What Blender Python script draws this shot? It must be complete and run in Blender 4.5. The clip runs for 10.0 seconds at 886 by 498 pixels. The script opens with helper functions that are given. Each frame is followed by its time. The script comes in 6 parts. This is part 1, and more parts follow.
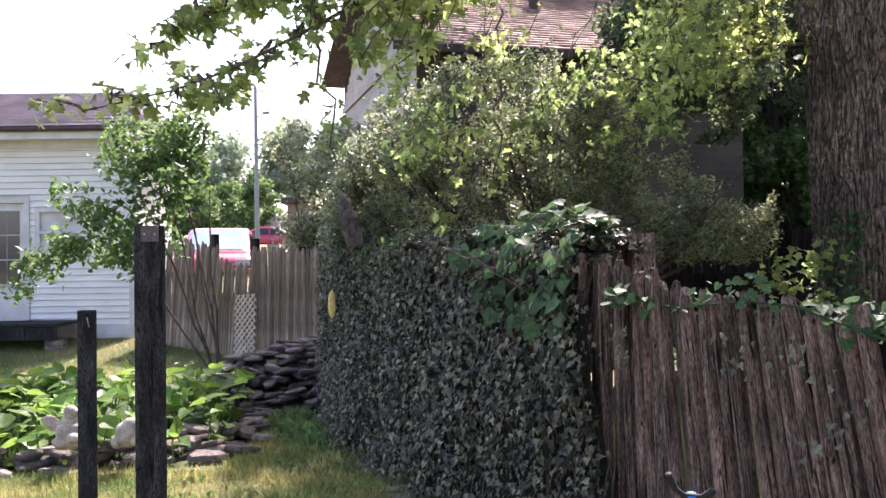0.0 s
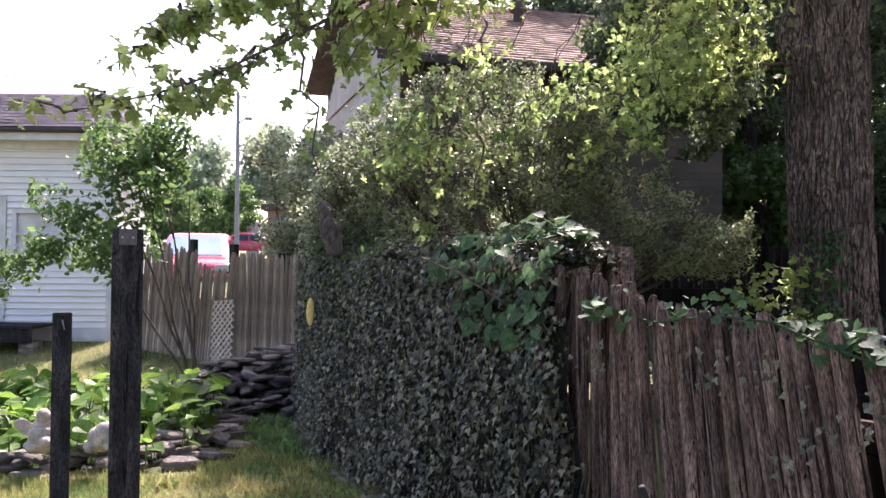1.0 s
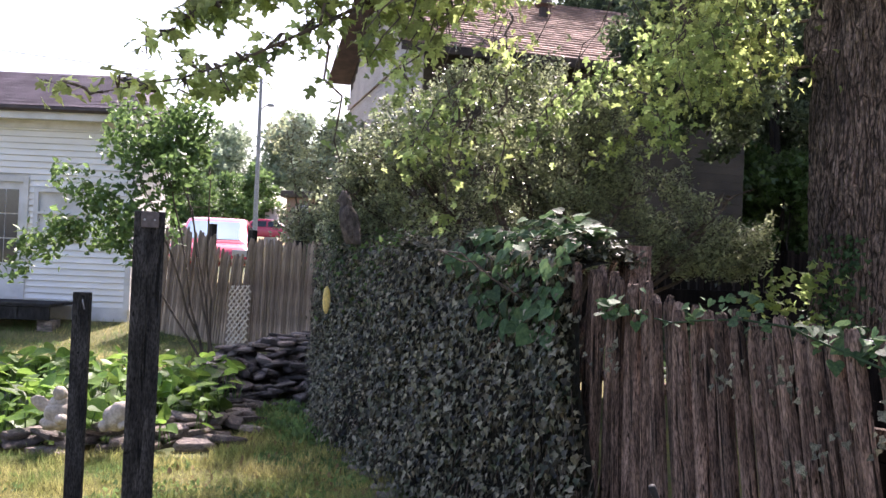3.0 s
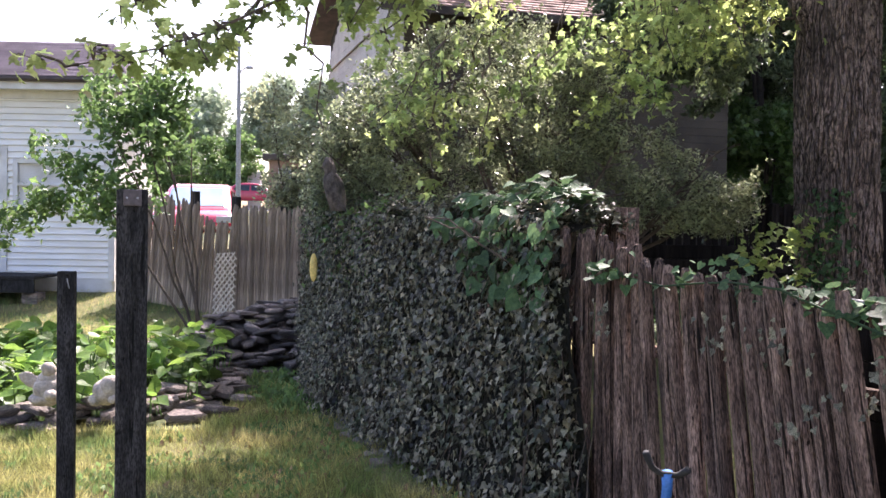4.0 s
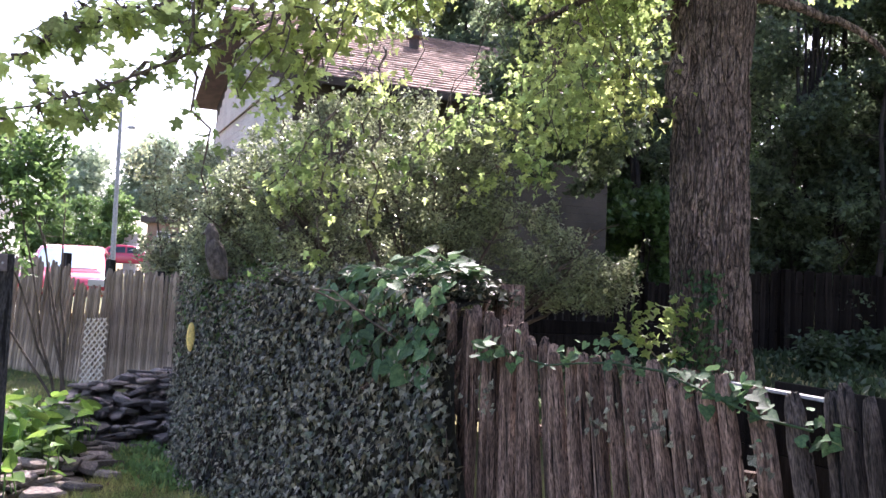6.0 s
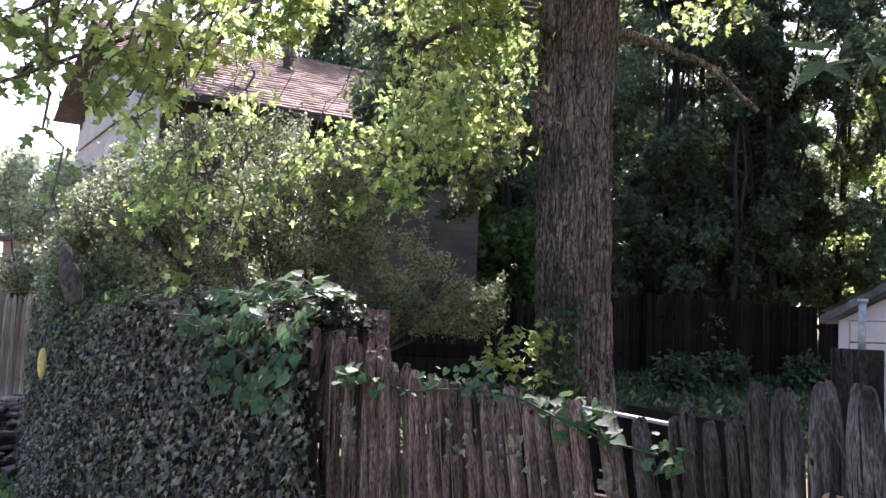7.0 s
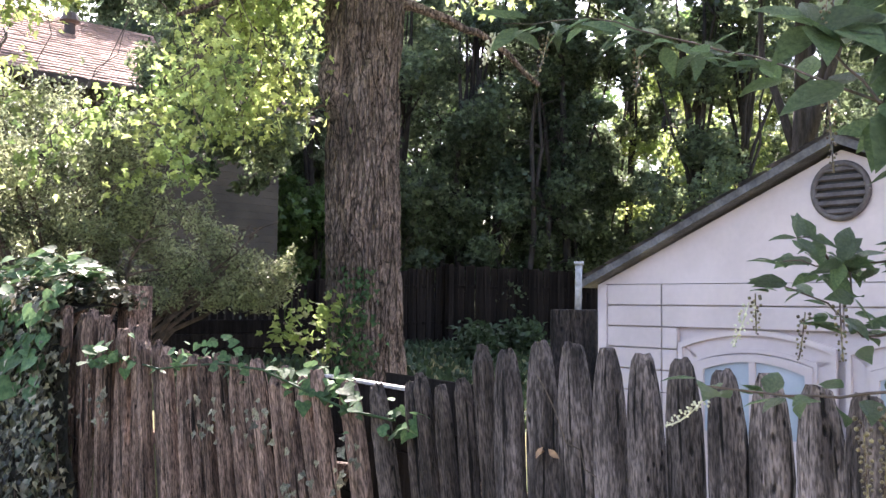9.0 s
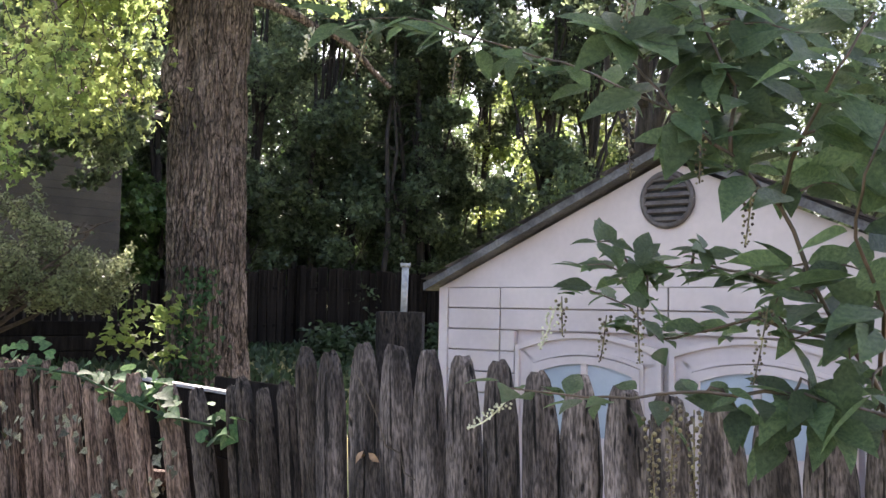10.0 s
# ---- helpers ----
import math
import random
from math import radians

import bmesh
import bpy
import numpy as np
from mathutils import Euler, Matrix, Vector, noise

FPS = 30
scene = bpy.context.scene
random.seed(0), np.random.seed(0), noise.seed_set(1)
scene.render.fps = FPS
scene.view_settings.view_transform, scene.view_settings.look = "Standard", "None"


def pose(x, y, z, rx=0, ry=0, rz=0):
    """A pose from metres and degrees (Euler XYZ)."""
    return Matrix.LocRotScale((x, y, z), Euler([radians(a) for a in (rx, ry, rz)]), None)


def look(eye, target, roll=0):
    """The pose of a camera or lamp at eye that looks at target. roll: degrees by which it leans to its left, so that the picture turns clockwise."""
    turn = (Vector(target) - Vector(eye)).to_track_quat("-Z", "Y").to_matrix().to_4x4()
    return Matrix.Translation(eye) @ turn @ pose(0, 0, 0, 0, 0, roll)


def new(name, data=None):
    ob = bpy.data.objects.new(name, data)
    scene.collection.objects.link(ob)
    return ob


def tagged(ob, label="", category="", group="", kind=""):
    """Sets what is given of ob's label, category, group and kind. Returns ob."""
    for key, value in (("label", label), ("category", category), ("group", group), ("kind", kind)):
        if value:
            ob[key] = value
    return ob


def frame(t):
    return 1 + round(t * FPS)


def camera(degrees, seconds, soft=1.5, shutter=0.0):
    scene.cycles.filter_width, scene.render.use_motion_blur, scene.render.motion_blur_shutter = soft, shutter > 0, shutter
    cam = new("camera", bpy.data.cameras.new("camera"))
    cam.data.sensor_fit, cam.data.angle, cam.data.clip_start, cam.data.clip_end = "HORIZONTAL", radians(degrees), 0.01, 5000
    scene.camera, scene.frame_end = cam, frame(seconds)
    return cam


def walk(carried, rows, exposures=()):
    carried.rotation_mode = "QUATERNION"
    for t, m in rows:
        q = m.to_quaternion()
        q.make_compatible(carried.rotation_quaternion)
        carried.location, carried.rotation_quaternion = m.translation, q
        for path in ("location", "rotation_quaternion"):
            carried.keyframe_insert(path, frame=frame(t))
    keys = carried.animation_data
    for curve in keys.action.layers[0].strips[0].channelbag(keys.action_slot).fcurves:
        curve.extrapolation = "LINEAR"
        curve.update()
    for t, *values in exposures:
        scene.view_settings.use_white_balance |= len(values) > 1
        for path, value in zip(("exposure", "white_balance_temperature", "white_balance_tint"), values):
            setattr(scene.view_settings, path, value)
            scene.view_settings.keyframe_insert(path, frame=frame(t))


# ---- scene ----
cam = camera(51.2, 10.0)
PATH = [
    (0, (-0.000, -0.000, 1.600), (-0.0000, 1.9997, 1.6337), -0.75),
    (0.5, (0.002, -0.017, 1.599), (0.0281, 1.9818, 1.6691), 0.08),
    (1, (0.003, -0.011, 1.598), (0.0460, 1.9881, 1.6534), 0.41),
    (1.5, (0.011, -0.023, 1.599), (0.0614, 1.9738, 1.6932), -0.08),
    (2, (0.013, -0.041, 1.592), (0.0702, 1.9537, 1.7185), 1.33),
    (2.5, (0.015, -0.046, 1.592), (0.0496, 1.9512, 1.6974), 2.18),
    (2.7, (0.009, -0.038, 1.589), (0.0223, 1.9601, 1.6716), 2.63),
    (3.8, (-0.023, 0.003, 1.646), (-0.0150, 2.0020, 1.5962), 1.70),
    (4, (-0.019, 0.012, 1.648), (0.0228, 2.0107, 1.5975), 0.91),
    (4.5, (-0.024, 0.030, 1.658), (0.1030, 2.0257, 1.6312), -0.06),
    (5, (-0.028, 0.046, 1.666), (0.1687, 2.0358, 1.6795), 0.89),
    (6.5, (-0.039, 0.075, 1.683), (0.3387, 2.0336, 1.8251), 2.63),
    (7, (0.024, 0.055, 1.698), (0.5706, 1.9714, 1.8620), 2.34),
    (7.5, (0.143, 0.024, 1.681), (0.8587, 1.8846, 1.8445), 2.28),
    (8, (0.241, -0.013, 1.695), (1.0519, 1.8094, 1.8468), 1.49),
    (8.5, (0.267, -0.026, 1.682), (1.1240, 1.7763, 1.8062), 0.97),
    (9, (0.317, -0.019, 1.689), (1.2280, 1.7578, 1.8076), 0.65),
    (9.5, (0.436, -0.071, 1.696), (1.4526, 1.6467, 1.8246), 1.63),
    (10, (0.433, -0.039, 1.688), (1.6026, 1.5779, 1.8165), 1.00),
]
walk(cam, [(t, look(eye, target, roll)) for t, eye, target, roll in PATH],
     exposures=[(0, 1.7, 6300, 29), (0.5, 1.53, 6300, 29), (2.0, 1.58, 6300, 29), (2.5, 1.46, 6300, 29), (4.5, 1.84, 6250, 29), (6.5, 1.95, 5980, 30), (7.1, 1.78, 6000, 29), (8.0, 2.43, 6250, 26), (9.0, 2.55, 6350, 25), (10.0, 2.3, 6600, 22)])

# ---- light ----
SUN_DIR = Vector((0.20, 0.61, 0.766)).normalized()
world = bpy.data.worlds.new("world")
scene.world = world
world.use_nodes = True
wn = world.node_tree.nodes
sky = wn.new("ShaderNodeTexSky")
sky.sky_type = "NISHITA"
sky.sun_disc = False
sky.sun_elevation = math.asin(SUN_DIR.z)
sky.sun_rotation = math.atan2(SUN_DIR.x, SUN_DIR.y)
sky.air_density, sky.dust_density, sky.ozone_density = 1.2, 3.0, 1.0
wn["Background"].inputs["Strength"].default_value = 0.14
world.node_tree.links.new(sky.outputs[0], wn["Background"].inputs["Color"])
sun = new("sun", bpy.data.lights.new("sun", "SUN"))
sun.data.energy, sun.data.angle, sun.data.color = 5.0, radians(0.55), (1.0, 0.94, 0.84)
sun.matrix_world = look(SUN_DIR * 60, (0, 0, 0))


# ---- materials ----
def mat(name, c1, c2, rough=0.7, scale=8.0, stretch=(1, 1, 1), bump=0.3, detail=6.0, metal=0.0, island=0.0, obj=0.0, fine=60.0, spec=0.4, trans=0.0, low=0.35, high=0.65, coords="Object", grain=1.2, depth=0.02):
    """A two-scale noise material: c1 to c2 by broad noise, broken by fine grain; optional spread by island or object; trans adds leaf translucency."""
    m = bpy.data.materials.new(name)
    m.use_nodes = True
    nt = m.node_tree
    N, L = nt.nodes, nt.links
    b = N["Principled BSDF"]
    b.inputs["Roughness"].default_value, b.inputs["Metallic"].default_value = rough, metal
    b.inputs["Specular IOR Level"].default_value = spec
    tc, mp = N.new("ShaderNodeTexCoord"), N.new("ShaderNodeMapping")
    mp.inputs["Scale"].default_value = stretch
    L.new(tc.outputs[coords], mp.inputs[0])
    n1, n2 = N.new("ShaderNodeTexNoise"), N.new("ShaderNodeTexNoise")
    n1.inputs["Scale"].default_value, n1.inputs["Detail"].default_value = scale, detail
    n2.inputs["Scale"].default_value, n2.inputs["Detail"].default_value = fine, 4.0
    L.new(mp.outputs[0], n1.inputs["Vector"])
    L.new(mp.outputs[0], n2.inputs["Vector"])
    r = N.new("ShaderNodeValToRGB")
    r.color_ramp.elements[0].color, r.color_ramp.elements[1].color = (*c1, 1), (*c2, 1)
    r.color_ramp.elements[0].position, r.color_ramp.elements[1].position = low, high
    L.new(n1.outputs[0], r.inputs[0])
    hsv = N.new("ShaderNodeHueSaturation")
    L.new(r.outputs[0], hsv.inputs["Color"])
    val = N.new("ShaderNodeMath")
    val.operation = "MULTIPLY_ADD"
    val.inputs[1].default_value, val.inputs[2].default_value = grain, 1 - 0.5 * grain
    L.new(n2.outputs[0], val.inputs[0])
    last = val.outputs[0]
    for on, node in ((island, "ShaderNodeNewGeometry"), (obj, "ShaderNodeObjectInfo")):
        if on:
            g = N.new(node)
            a = N.new("ShaderNodeMath")
            a.operation = "MULTIPLY_ADD"
            a.inputs[1].default_value, a.inputs[2].default_value = 2 * on, 1 - on
            L.new(g.outputs["Random Per Island" if node.endswith("Geometry") else "Random"], a.inputs[0])
            p = N.new("ShaderNodeMath")
            p.operation = "MULTIPLY"
            L.new(a.outputs[0], p.inputs[0])
            L.new(last, p.inputs[1])
            last = p.outputs[0]
    L.new(last, hsv.inputs["Value"])
    L.new(hsv.outputs[0], b.inputs["Base Color"])
    if bump:
        bp = N.new("ShaderNodeBump")
        bp.inputs["Strength"].default_value, bp.inputs["Distance"].default_value = bump, depth
        mx = N.new("ShaderNodeMath")
        L.new(n1.outputs[0], mx.inputs[0])
        L.new(n2.outputs[0], mx.inputs[1])
        L.new(mx.outputs[0], bp.inputs["Height"])
        L.new(bp.outputs[0], b.inputs["Normal"])
    if trans:
        t, ms = N.new("ShaderNodeBsdfTranslucent"), N.new("ShaderNodeMixShader")
        h2 = N.new("ShaderNodeHueSaturation")
        h2.inputs["Hue"].default_value, h2.inputs["Saturation"].default_value, h2.inputs["Value"].default_value = 0.487, 0.9, 2.95
        L.new(hsv.outputs[0], h2.inputs["Color"])
        L.new(h2.outputs[0], t.inputs["Color"])
        ms.inputs[0].default_value = trans
        L.new(b.outputs[0], ms.inputs[1])
        L.new(t.outputs[0], ms.inputs[2])
        L.new(ms.outputs[0], N["Material Output"].inputs["Surface"])
    return m


def mul(N, L, a, k):
    """Multiplies a colour socket by a value socket."""
    m = N.new("ShaderNodeMixRGB")
    m.blend_type, m.inputs[0].default_value = "MULTIPLY", 1.0
    L.new(a, m.inputs[1])
    L.new(k, m.inputs[2])
    return m.outputs[0]


def ramp(N, L, src, p0, v0, p1, v1):
    r = N.new("ShaderNodeValToRGB")
    r.color_ramp.elements[0].position, r.color_ramp.elements[0].color = p0, (v0, v0, v0, 1)
    r.color_ramp.elements[1].position, r.color_ramp.elements[1].color = p1, (v1, v1, v1, 1)
    L.new(src, r.inputs[0])
    return r.outputs[0]


def rugged(name, c1, c2, bark=False, spread=0.3, depth=0.012):
    """Old split wood with streaks, cracks, knots and stains, or plated bark."""
    m = bpy.data.materials.new(name)
    m.use_nodes = True
    N, L = m.node_tree.nodes, m.node_tree.links
    b = N["Principled BSDF"]
    b.inputs["Roughness"].default_value, b.inputs["Specular IOR Level"].default_value = 0.88, 0.25
    tc, info, shift, add = N.new("ShaderNodeTexCoord"), N.new("ShaderNodeObjectInfo"), N.new("ShaderNodeVectorMath"), N.new("ShaderNodeVectorMath")
    shift.operation = "SCALE"
    shift.inputs[0].default_value = (17.0, 29.0, 41.0)
    L.new(info.outputs["Random"], shift.inputs["Scale"])
    L.new(tc.outputs["Object"], add.inputs[0])
    L.new(shift.outputs[0], add.inputs[1])

    def tex(kind, scale, stretch, detail=6.0, warp=0.0):
        mp = N.new("ShaderNodeMapping")
        mp.inputs["Scale"].default_value = stretch
        L.new(add.outputs[0], mp.inputs[0])
        vec = mp.outputs[0]
        if warp:
            w, sc, ad = N.new("ShaderNodeTexNoise"), N.new("ShaderNodeVectorMath"), N.new("ShaderNodeVectorMath")
            w.inputs["Scale"].default_value = 5.0
            L.new(vec, w.inputs["Vector"])
            sc.operation = "SCALE"
            sc.inputs["Scale"].default_value = warp
            L.new(w.outputs["Color"], sc.inputs[0])
            L.new(vec, ad.inputs[0])
            L.new(sc.outputs[0], ad.inputs[1])
            vec = ad.outputs[0]
        t = N.new("ShaderNodeTexVoronoi" if kind != "noise" else "ShaderNodeTexNoise")
        t.inputs["Scale"].default_value = scale
        if kind == "noise":
            t.inputs["Detail"].default_value = detail
        elif kind == "edge":
            t.feature = "DISTANCE_TO_EDGE"
        L.new(vec, t.inputs["Vector"])
        return t.outputs[0]

    if bark:
        streak = tex("noise", 45, (1, 1, 0.4), 10)
        crack = ramp(N, L, tex("edge", 17, (1, 1, 0.14), warp=0.35), 0.0, 0.2, 0.10, 1.0)
        crack2 = ramp(N, L, tex("edge", 40, (1, 1, 0.3), warp=0.3), 0.0, 0.55, 0.12, 1.0)
        blotch = tex("noise", 2.2, (1, 1, 0.7), 5)
    else:
        streak = tex("noise", 30, (1, 1, 0.18), 12, warp=0.06)
        crack = ramp(N, L, tex("noise", 60, (1, 1, 0.06), 6), 0.35, 0.12, 0.40, 1.0)
        fibre = tex("noise", 170, (1, 1, 0.3), 10)
        pale = ramp(N, L, tex("noise", 110, (1, 1, 0.09), 8), 0.60, 1.0, 0.70, 1.6)
        crack2 = ramp(N, L, tex("dots", 22, (1, 1, 0.7), warp=0.15), 0.07, 0.12, 0.15, 1.0)
        blotch = tex("noise", 10, (1, 1, 0.5), 10)
    base = N.new("ShaderNodeValToRGB")
    base.color_ramp.elements[0].color, base.color_ramp.elements[0].position = (*c1, 1), 0.36
    base.color_ramp.elements[1].color, base.color_ramp.elements[1].position = (*c2, 1), 0.66
    L.new(streak, base.inputs[0])
    col = mul(N, L, base.outputs[0], crack)
    col = mul(N, L, col, crack2)
    col = mul(N, L, col, ramp(N, L, blotch, 0.32, 0.5, 0.66, 1.3))
    col = mul(N, L, col, ramp(N, L, info.outputs["Random"], 0.0, 1 - spread, 1.0, 1 + spread))
    if not bark:
        col = mul(N, L, col, ramp(N, L, fibre, 0.40, 0.45, 0.60, 1.4))
        col = mul(N, L, col, pale)
    L.new(col, b.inputs["Base Color"])
    h, h2 = N.new("ShaderNodeMath"), N.new("ShaderNodeMath")
    h.operation = "MULTIPLY"
    L.new(crack, h.inputs[0])
    L.new(crack2, h.inputs[1])
    h2.operation = "MULTIPLY_ADD"
    h2.inputs[1].default_value = 0.6
    L.new(streak, h2.inputs[0])
    L.new(h.outputs[0], h2.inputs[2])
    if not bark:
        h3 = N.new("ShaderNodeMath")
        h3.operation = "MULTIPLY_ADD"
        h3.inputs[1].default_value = 0.7
        L.new(fibre, h3.inputs[0])
        L.new(h2.outputs[0], h3.inputs[2])
        h2 = h3
    bp = N.new("ShaderNodeBump")
    bp.inputs["Strength"].default_value, bp.inputs["Distance"].default_value = 1.0, depth
    L.new(h2.outputs[0], bp.inputs["Height"])
    L.new(bp.outputs[0], b.inputs["Normal"])
    return m


M_GROUND = mat("lawn_soil", (0.045, 0.065, 0.018), (0.20, 0.17, 0.065), 0.95, 0.55, bump=0.6, fine=35, coords="Object")
M_GRASS = mat("grass_blades", (0.08, 0.125, 0.028), (0.30, 0.265, 0.085), 0.7, 1.4, bump=0, island=0.6, trans=0.3)
M_WEED = mat("weed_leaves", (0.05, 0.10, 0.03), (0.09, 0.16, 0.04), 0.6, 2.0, bump=0, island=0.4, trans=0.3)
M_PICKET = rugged("weathered_cedar", (0.088, 0.056, 0.043), (0.240, 0.164, 0.128), spread=0.5, depth=0.014)
M_PICKET_GREY = rugged("grey_weathered_cedar", (0.052, 0.041, 0.038), (0.185, 0.150, 0.138), spread=0.45, depth=0.012)
# darker brown cedar for the narrow pickets before the gate post
M_PICKET_DARK = rugged("dark_brown_cedar", (0.034, 0.027, 0.023), (0.088, 0.069, 0.060), spread=0.35, depth=0.012)
M_FARPICKET = mat("sunbleached_cedar", (0.16, 0.118, 0.092), (0.41, 0.325, 0.255), 0.9, 7, (3, 3, 0.3), 0.6, obj=0.42, fine=40, grain=1.8)
# dark brown wood with shade put into its near-black colour
M_DARKFENCE = mat("dark_boards_shade_in", (0.007, 0.0055, 0.0045), (0.022, 0.017, 0.014), 0.95, 6, (3, 3, 0.3), 0.5, obj=0.35, grain=1.8, spec=0.08)
M_POST = rugged("dark_timber_post", (0.016, 0.015, 0.015), (0.044, 0.042, 0.041), depth=0.004)
M_DARKPOST = rugged("dark_brown_post", (0.016, 0.013, 0.011), (0.041, 0.032, 0.028))
M_BARK = rugged("maple_bark", (0.12, 0.09, 0.078), (0.29, 0.22, 0.19), bark=True, spread=0.0, depth=0.03)
# M_DARKBARK: a plain dark brown for wild trunks and saplings
M_DARKBARK = mat("dark_bark", (0.02, 0.017, 0.014), (0.055, 0.045, 0.038), 0.95, 9, (3, 3, 0.5), 0.8)
M_TWIG = mat("twig_bark", (0.05, 0.04, 0.03), (0.12, 0.09, 0.07), 0.9, 12, bump=0.4)
M_IVY = mat("ivy_leaves", (0.024, 0.036, 0.016), (0.168, 0.148, 0.100), 0.5, 9, bump=0.1, island=0.95, obj=0.6, trans=0.08, spec=0.3)
# near-black: the shade between the ivy leaves is put into this colour
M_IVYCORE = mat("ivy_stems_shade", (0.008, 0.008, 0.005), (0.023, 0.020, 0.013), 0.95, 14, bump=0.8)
M_VINE = mat("vine_leaves", (0.030, 0.068, 0.029), (0.072, 0.126, 0.049), 0.6, 5, bump=0.15, island=0.35, obj=0.55, trans=0.2, spec=0.2)
M_MAPLE = mat("maple_leaves", (0.086, 0.134, 0.038), (0.172, 0.208, 0.060), 0.5, 1.2, bump=0, island=0.5, trans=0.64)
M_BUSH = mat("small_bush_leaves", (0.068, 0.088, 0.047), (0.168, 0.190, 0.098), 0.33, 1.5, bump=0, island=0.7, trans=0.45, spec=0.6)
M_SHRUB = mat("shrub_leaves", (0.04, 0.085, 0.022), (0.08, 0.14, 0.035), 0.45, 1.5, bump=0, island=0.4, trans=0.35)
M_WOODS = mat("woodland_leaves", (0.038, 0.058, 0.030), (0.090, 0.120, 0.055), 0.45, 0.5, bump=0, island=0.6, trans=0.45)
# M_FAR: paler greens, the haze of distance put into the leaf colour
M_FAR = mat("distant_leaves_haze_in", (0.14, 0.18, 0.12), (0.21, 0.26, 0.17), 0.8, 0.15, bump=0, island=0.35, trans=0.35)
M_LOTUS = mat("water_plant_leaves", (0.042, 0.100, 0.010), (0.085, 0.150, 0.016), 0.45, 6, bump=0.2, obj=0.5, island=0.4, trans=0.34, spec=0.3)
# M_COVER: weed greens darkened, the trees' shade put into them
M_COVER = mat("cover_leaves_shade_in", (0.018, 0.035, 0.014), (0.035, 0.06, 0.022), 0.6, 2.0, bump=0, island=0.4, trans=0.2)
M_LATTICE = mat("pale_lattice_wood", (0.50, 0.43, 0.35), (0.68, 0.60, 0.51), 0.8, 8, bump=0.2)
M_POKE = mat("pokeweed_leaves", (0.036, 0.066, 0.027), (0.074, 0.115, 0.046), 0.42, 14, bump=0.5, obj=0.4, trans=0.34, spec=0.4)
M_POKESTEM = mat("pokeweed_stem", (0.045, 0.035, 0.022), (0.10, 0.065, 0.045), 0.5, 20, bump=0.1)
M_BERRY = mat("green_and_dark_berries", (0.05, 0.025, 0.025), (0.22, 0.19, 0.09), 0.35, 60, bump=0, island=0.5)
M_FLOWER = mat("cream_flowers", (0.45, 0.45, 0.28), (0.65, 0.63, 0.45), 0.6, 40, bump=0, island=0.2)
M_STONE = mat("slate_stones", (0.055, 0.045, 0.04), (0.27, 0.215, 0.185), 0.8, 5, (1, 1, 3), 0.6, obj=0.6, fine=30, grain=1.8)
# darker, glossier slate for the cascade heap
M_DARKSTONE = mat("dark_slate", (0.022, 0.019, 0.018), (0.125, 0.102, 0.092), 0.5, 5, (1, 1, 3), 0.7, obj=0.7, fine=30, grain=1.8, spec=0.5)
M_STATUE = mat("pale_cast_stone", (0.28, 0.24, 0.20), (0.46, 0.40, 0.34), 0.85, 9, bump=0.35, fine=50)
M_OWL = mat("grey_brown_plastic", (0.042, 0.036, 0.034), (0.125, 0.105, 0.096), 0.85, 18, bump=0.5, fine=70, spec=0.1)
M_SIDING = mat("white_vinyl_siding", (0.73, 0.71, 0.66), (0.82, 0.80, 0.76), 0.5, 1.5, (1, 1, 4), 0.03, obj=0.04, grain=0.15)
M_TRIM = mat("aged_white_trim", (0.52, 0.51, 0.49), (0.68, 0.67, 0.66), 0.6, 3, bump=0.05, grain=0.3)
M_ROOFDARK = mat("purple_grey_roofing", (0.12, 0.10, 0.12), (0.20, 0.17, 0.20), 0.85, 2, bump=0.3, obj=0.1)
M_ROOFBROWN = mat("brown_shingles", (0.210, 0.133, 0.105), (0.420, 0.280, 0.224), 0.9, 3, bump=0.4, island=0.25)
# the shade on the neighbour's front wall is put into this dark brown
M_HOUSETAN = mat("brown_siding_shade_in", (0.042, 0.034, 0.026), (0.074, 0.060, 0.046), 0.7, 2, bump=0.1, obj=0.05)
M_DARKTRIM = mat("dark_brown_trim", (0.04, 0.03, 0.028), (0.08, 0.06, 0.05), 0.6, 5, bump=0.1)
M_SHED = mat("pale_grey_pink_shed_paint", (0.493, 0.418, 0.405), (0.578, 0.492, 0.478), 0.55, 2.5, bump=0.03, obj=0.03, fine=30, grain=0.15)
M_SHEDROOF = mat("grey_shed_roofing", (0.078, 0.075, 0.078), (0.156, 0.150, 0.150), 0.9, 8, bump=0.5)
M_VENT = mat("grey_metal_vent", (0.072, 0.059, 0.059), (0.117, 0.099, 0.095), 0.6, 10, bump=0.1)
M_DARK = mat("dark_interior", (0.015, 0.015, 0.017), (0.03, 0.03, 0.032), 0.8, 4, bump=0)
M_PANE = mat("hazy_window_glass", (0.30, 0.35, 0.40), (0.40, 0.45, 0.50), 0.12, 2, bump=0, spec=0.8, grain=0.1)
M_CARRED = mat("red_car_paint", (0.42, 0.03, 0.06), (0.46, 0.04, 0.07), 0.22, 1, bump=0, spec=0.7)
M_CARPINK = mat("faded_red_car_paint", (0.50, 0.06, 0.10), (0.55, 0.09, 0.13), 0.2, 1, bump=0, spec=0.8)
M_CARGLASS = mat("car_glass", (0.03, 0.035, 0.04), (0.05, 0.055, 0.06), 0.05, 1, bump=0, spec=1.0)
# the sky's reflection is put into this glass as a pale blue base
M_WINDSCREEN = mat("windscreen_sky_in_colour", (0.16, 0.26, 0.33), (0.24, 0.35, 0.42), 0.08, 1, bump=0, metal=0.2, grain=0.0, spec=1.0)
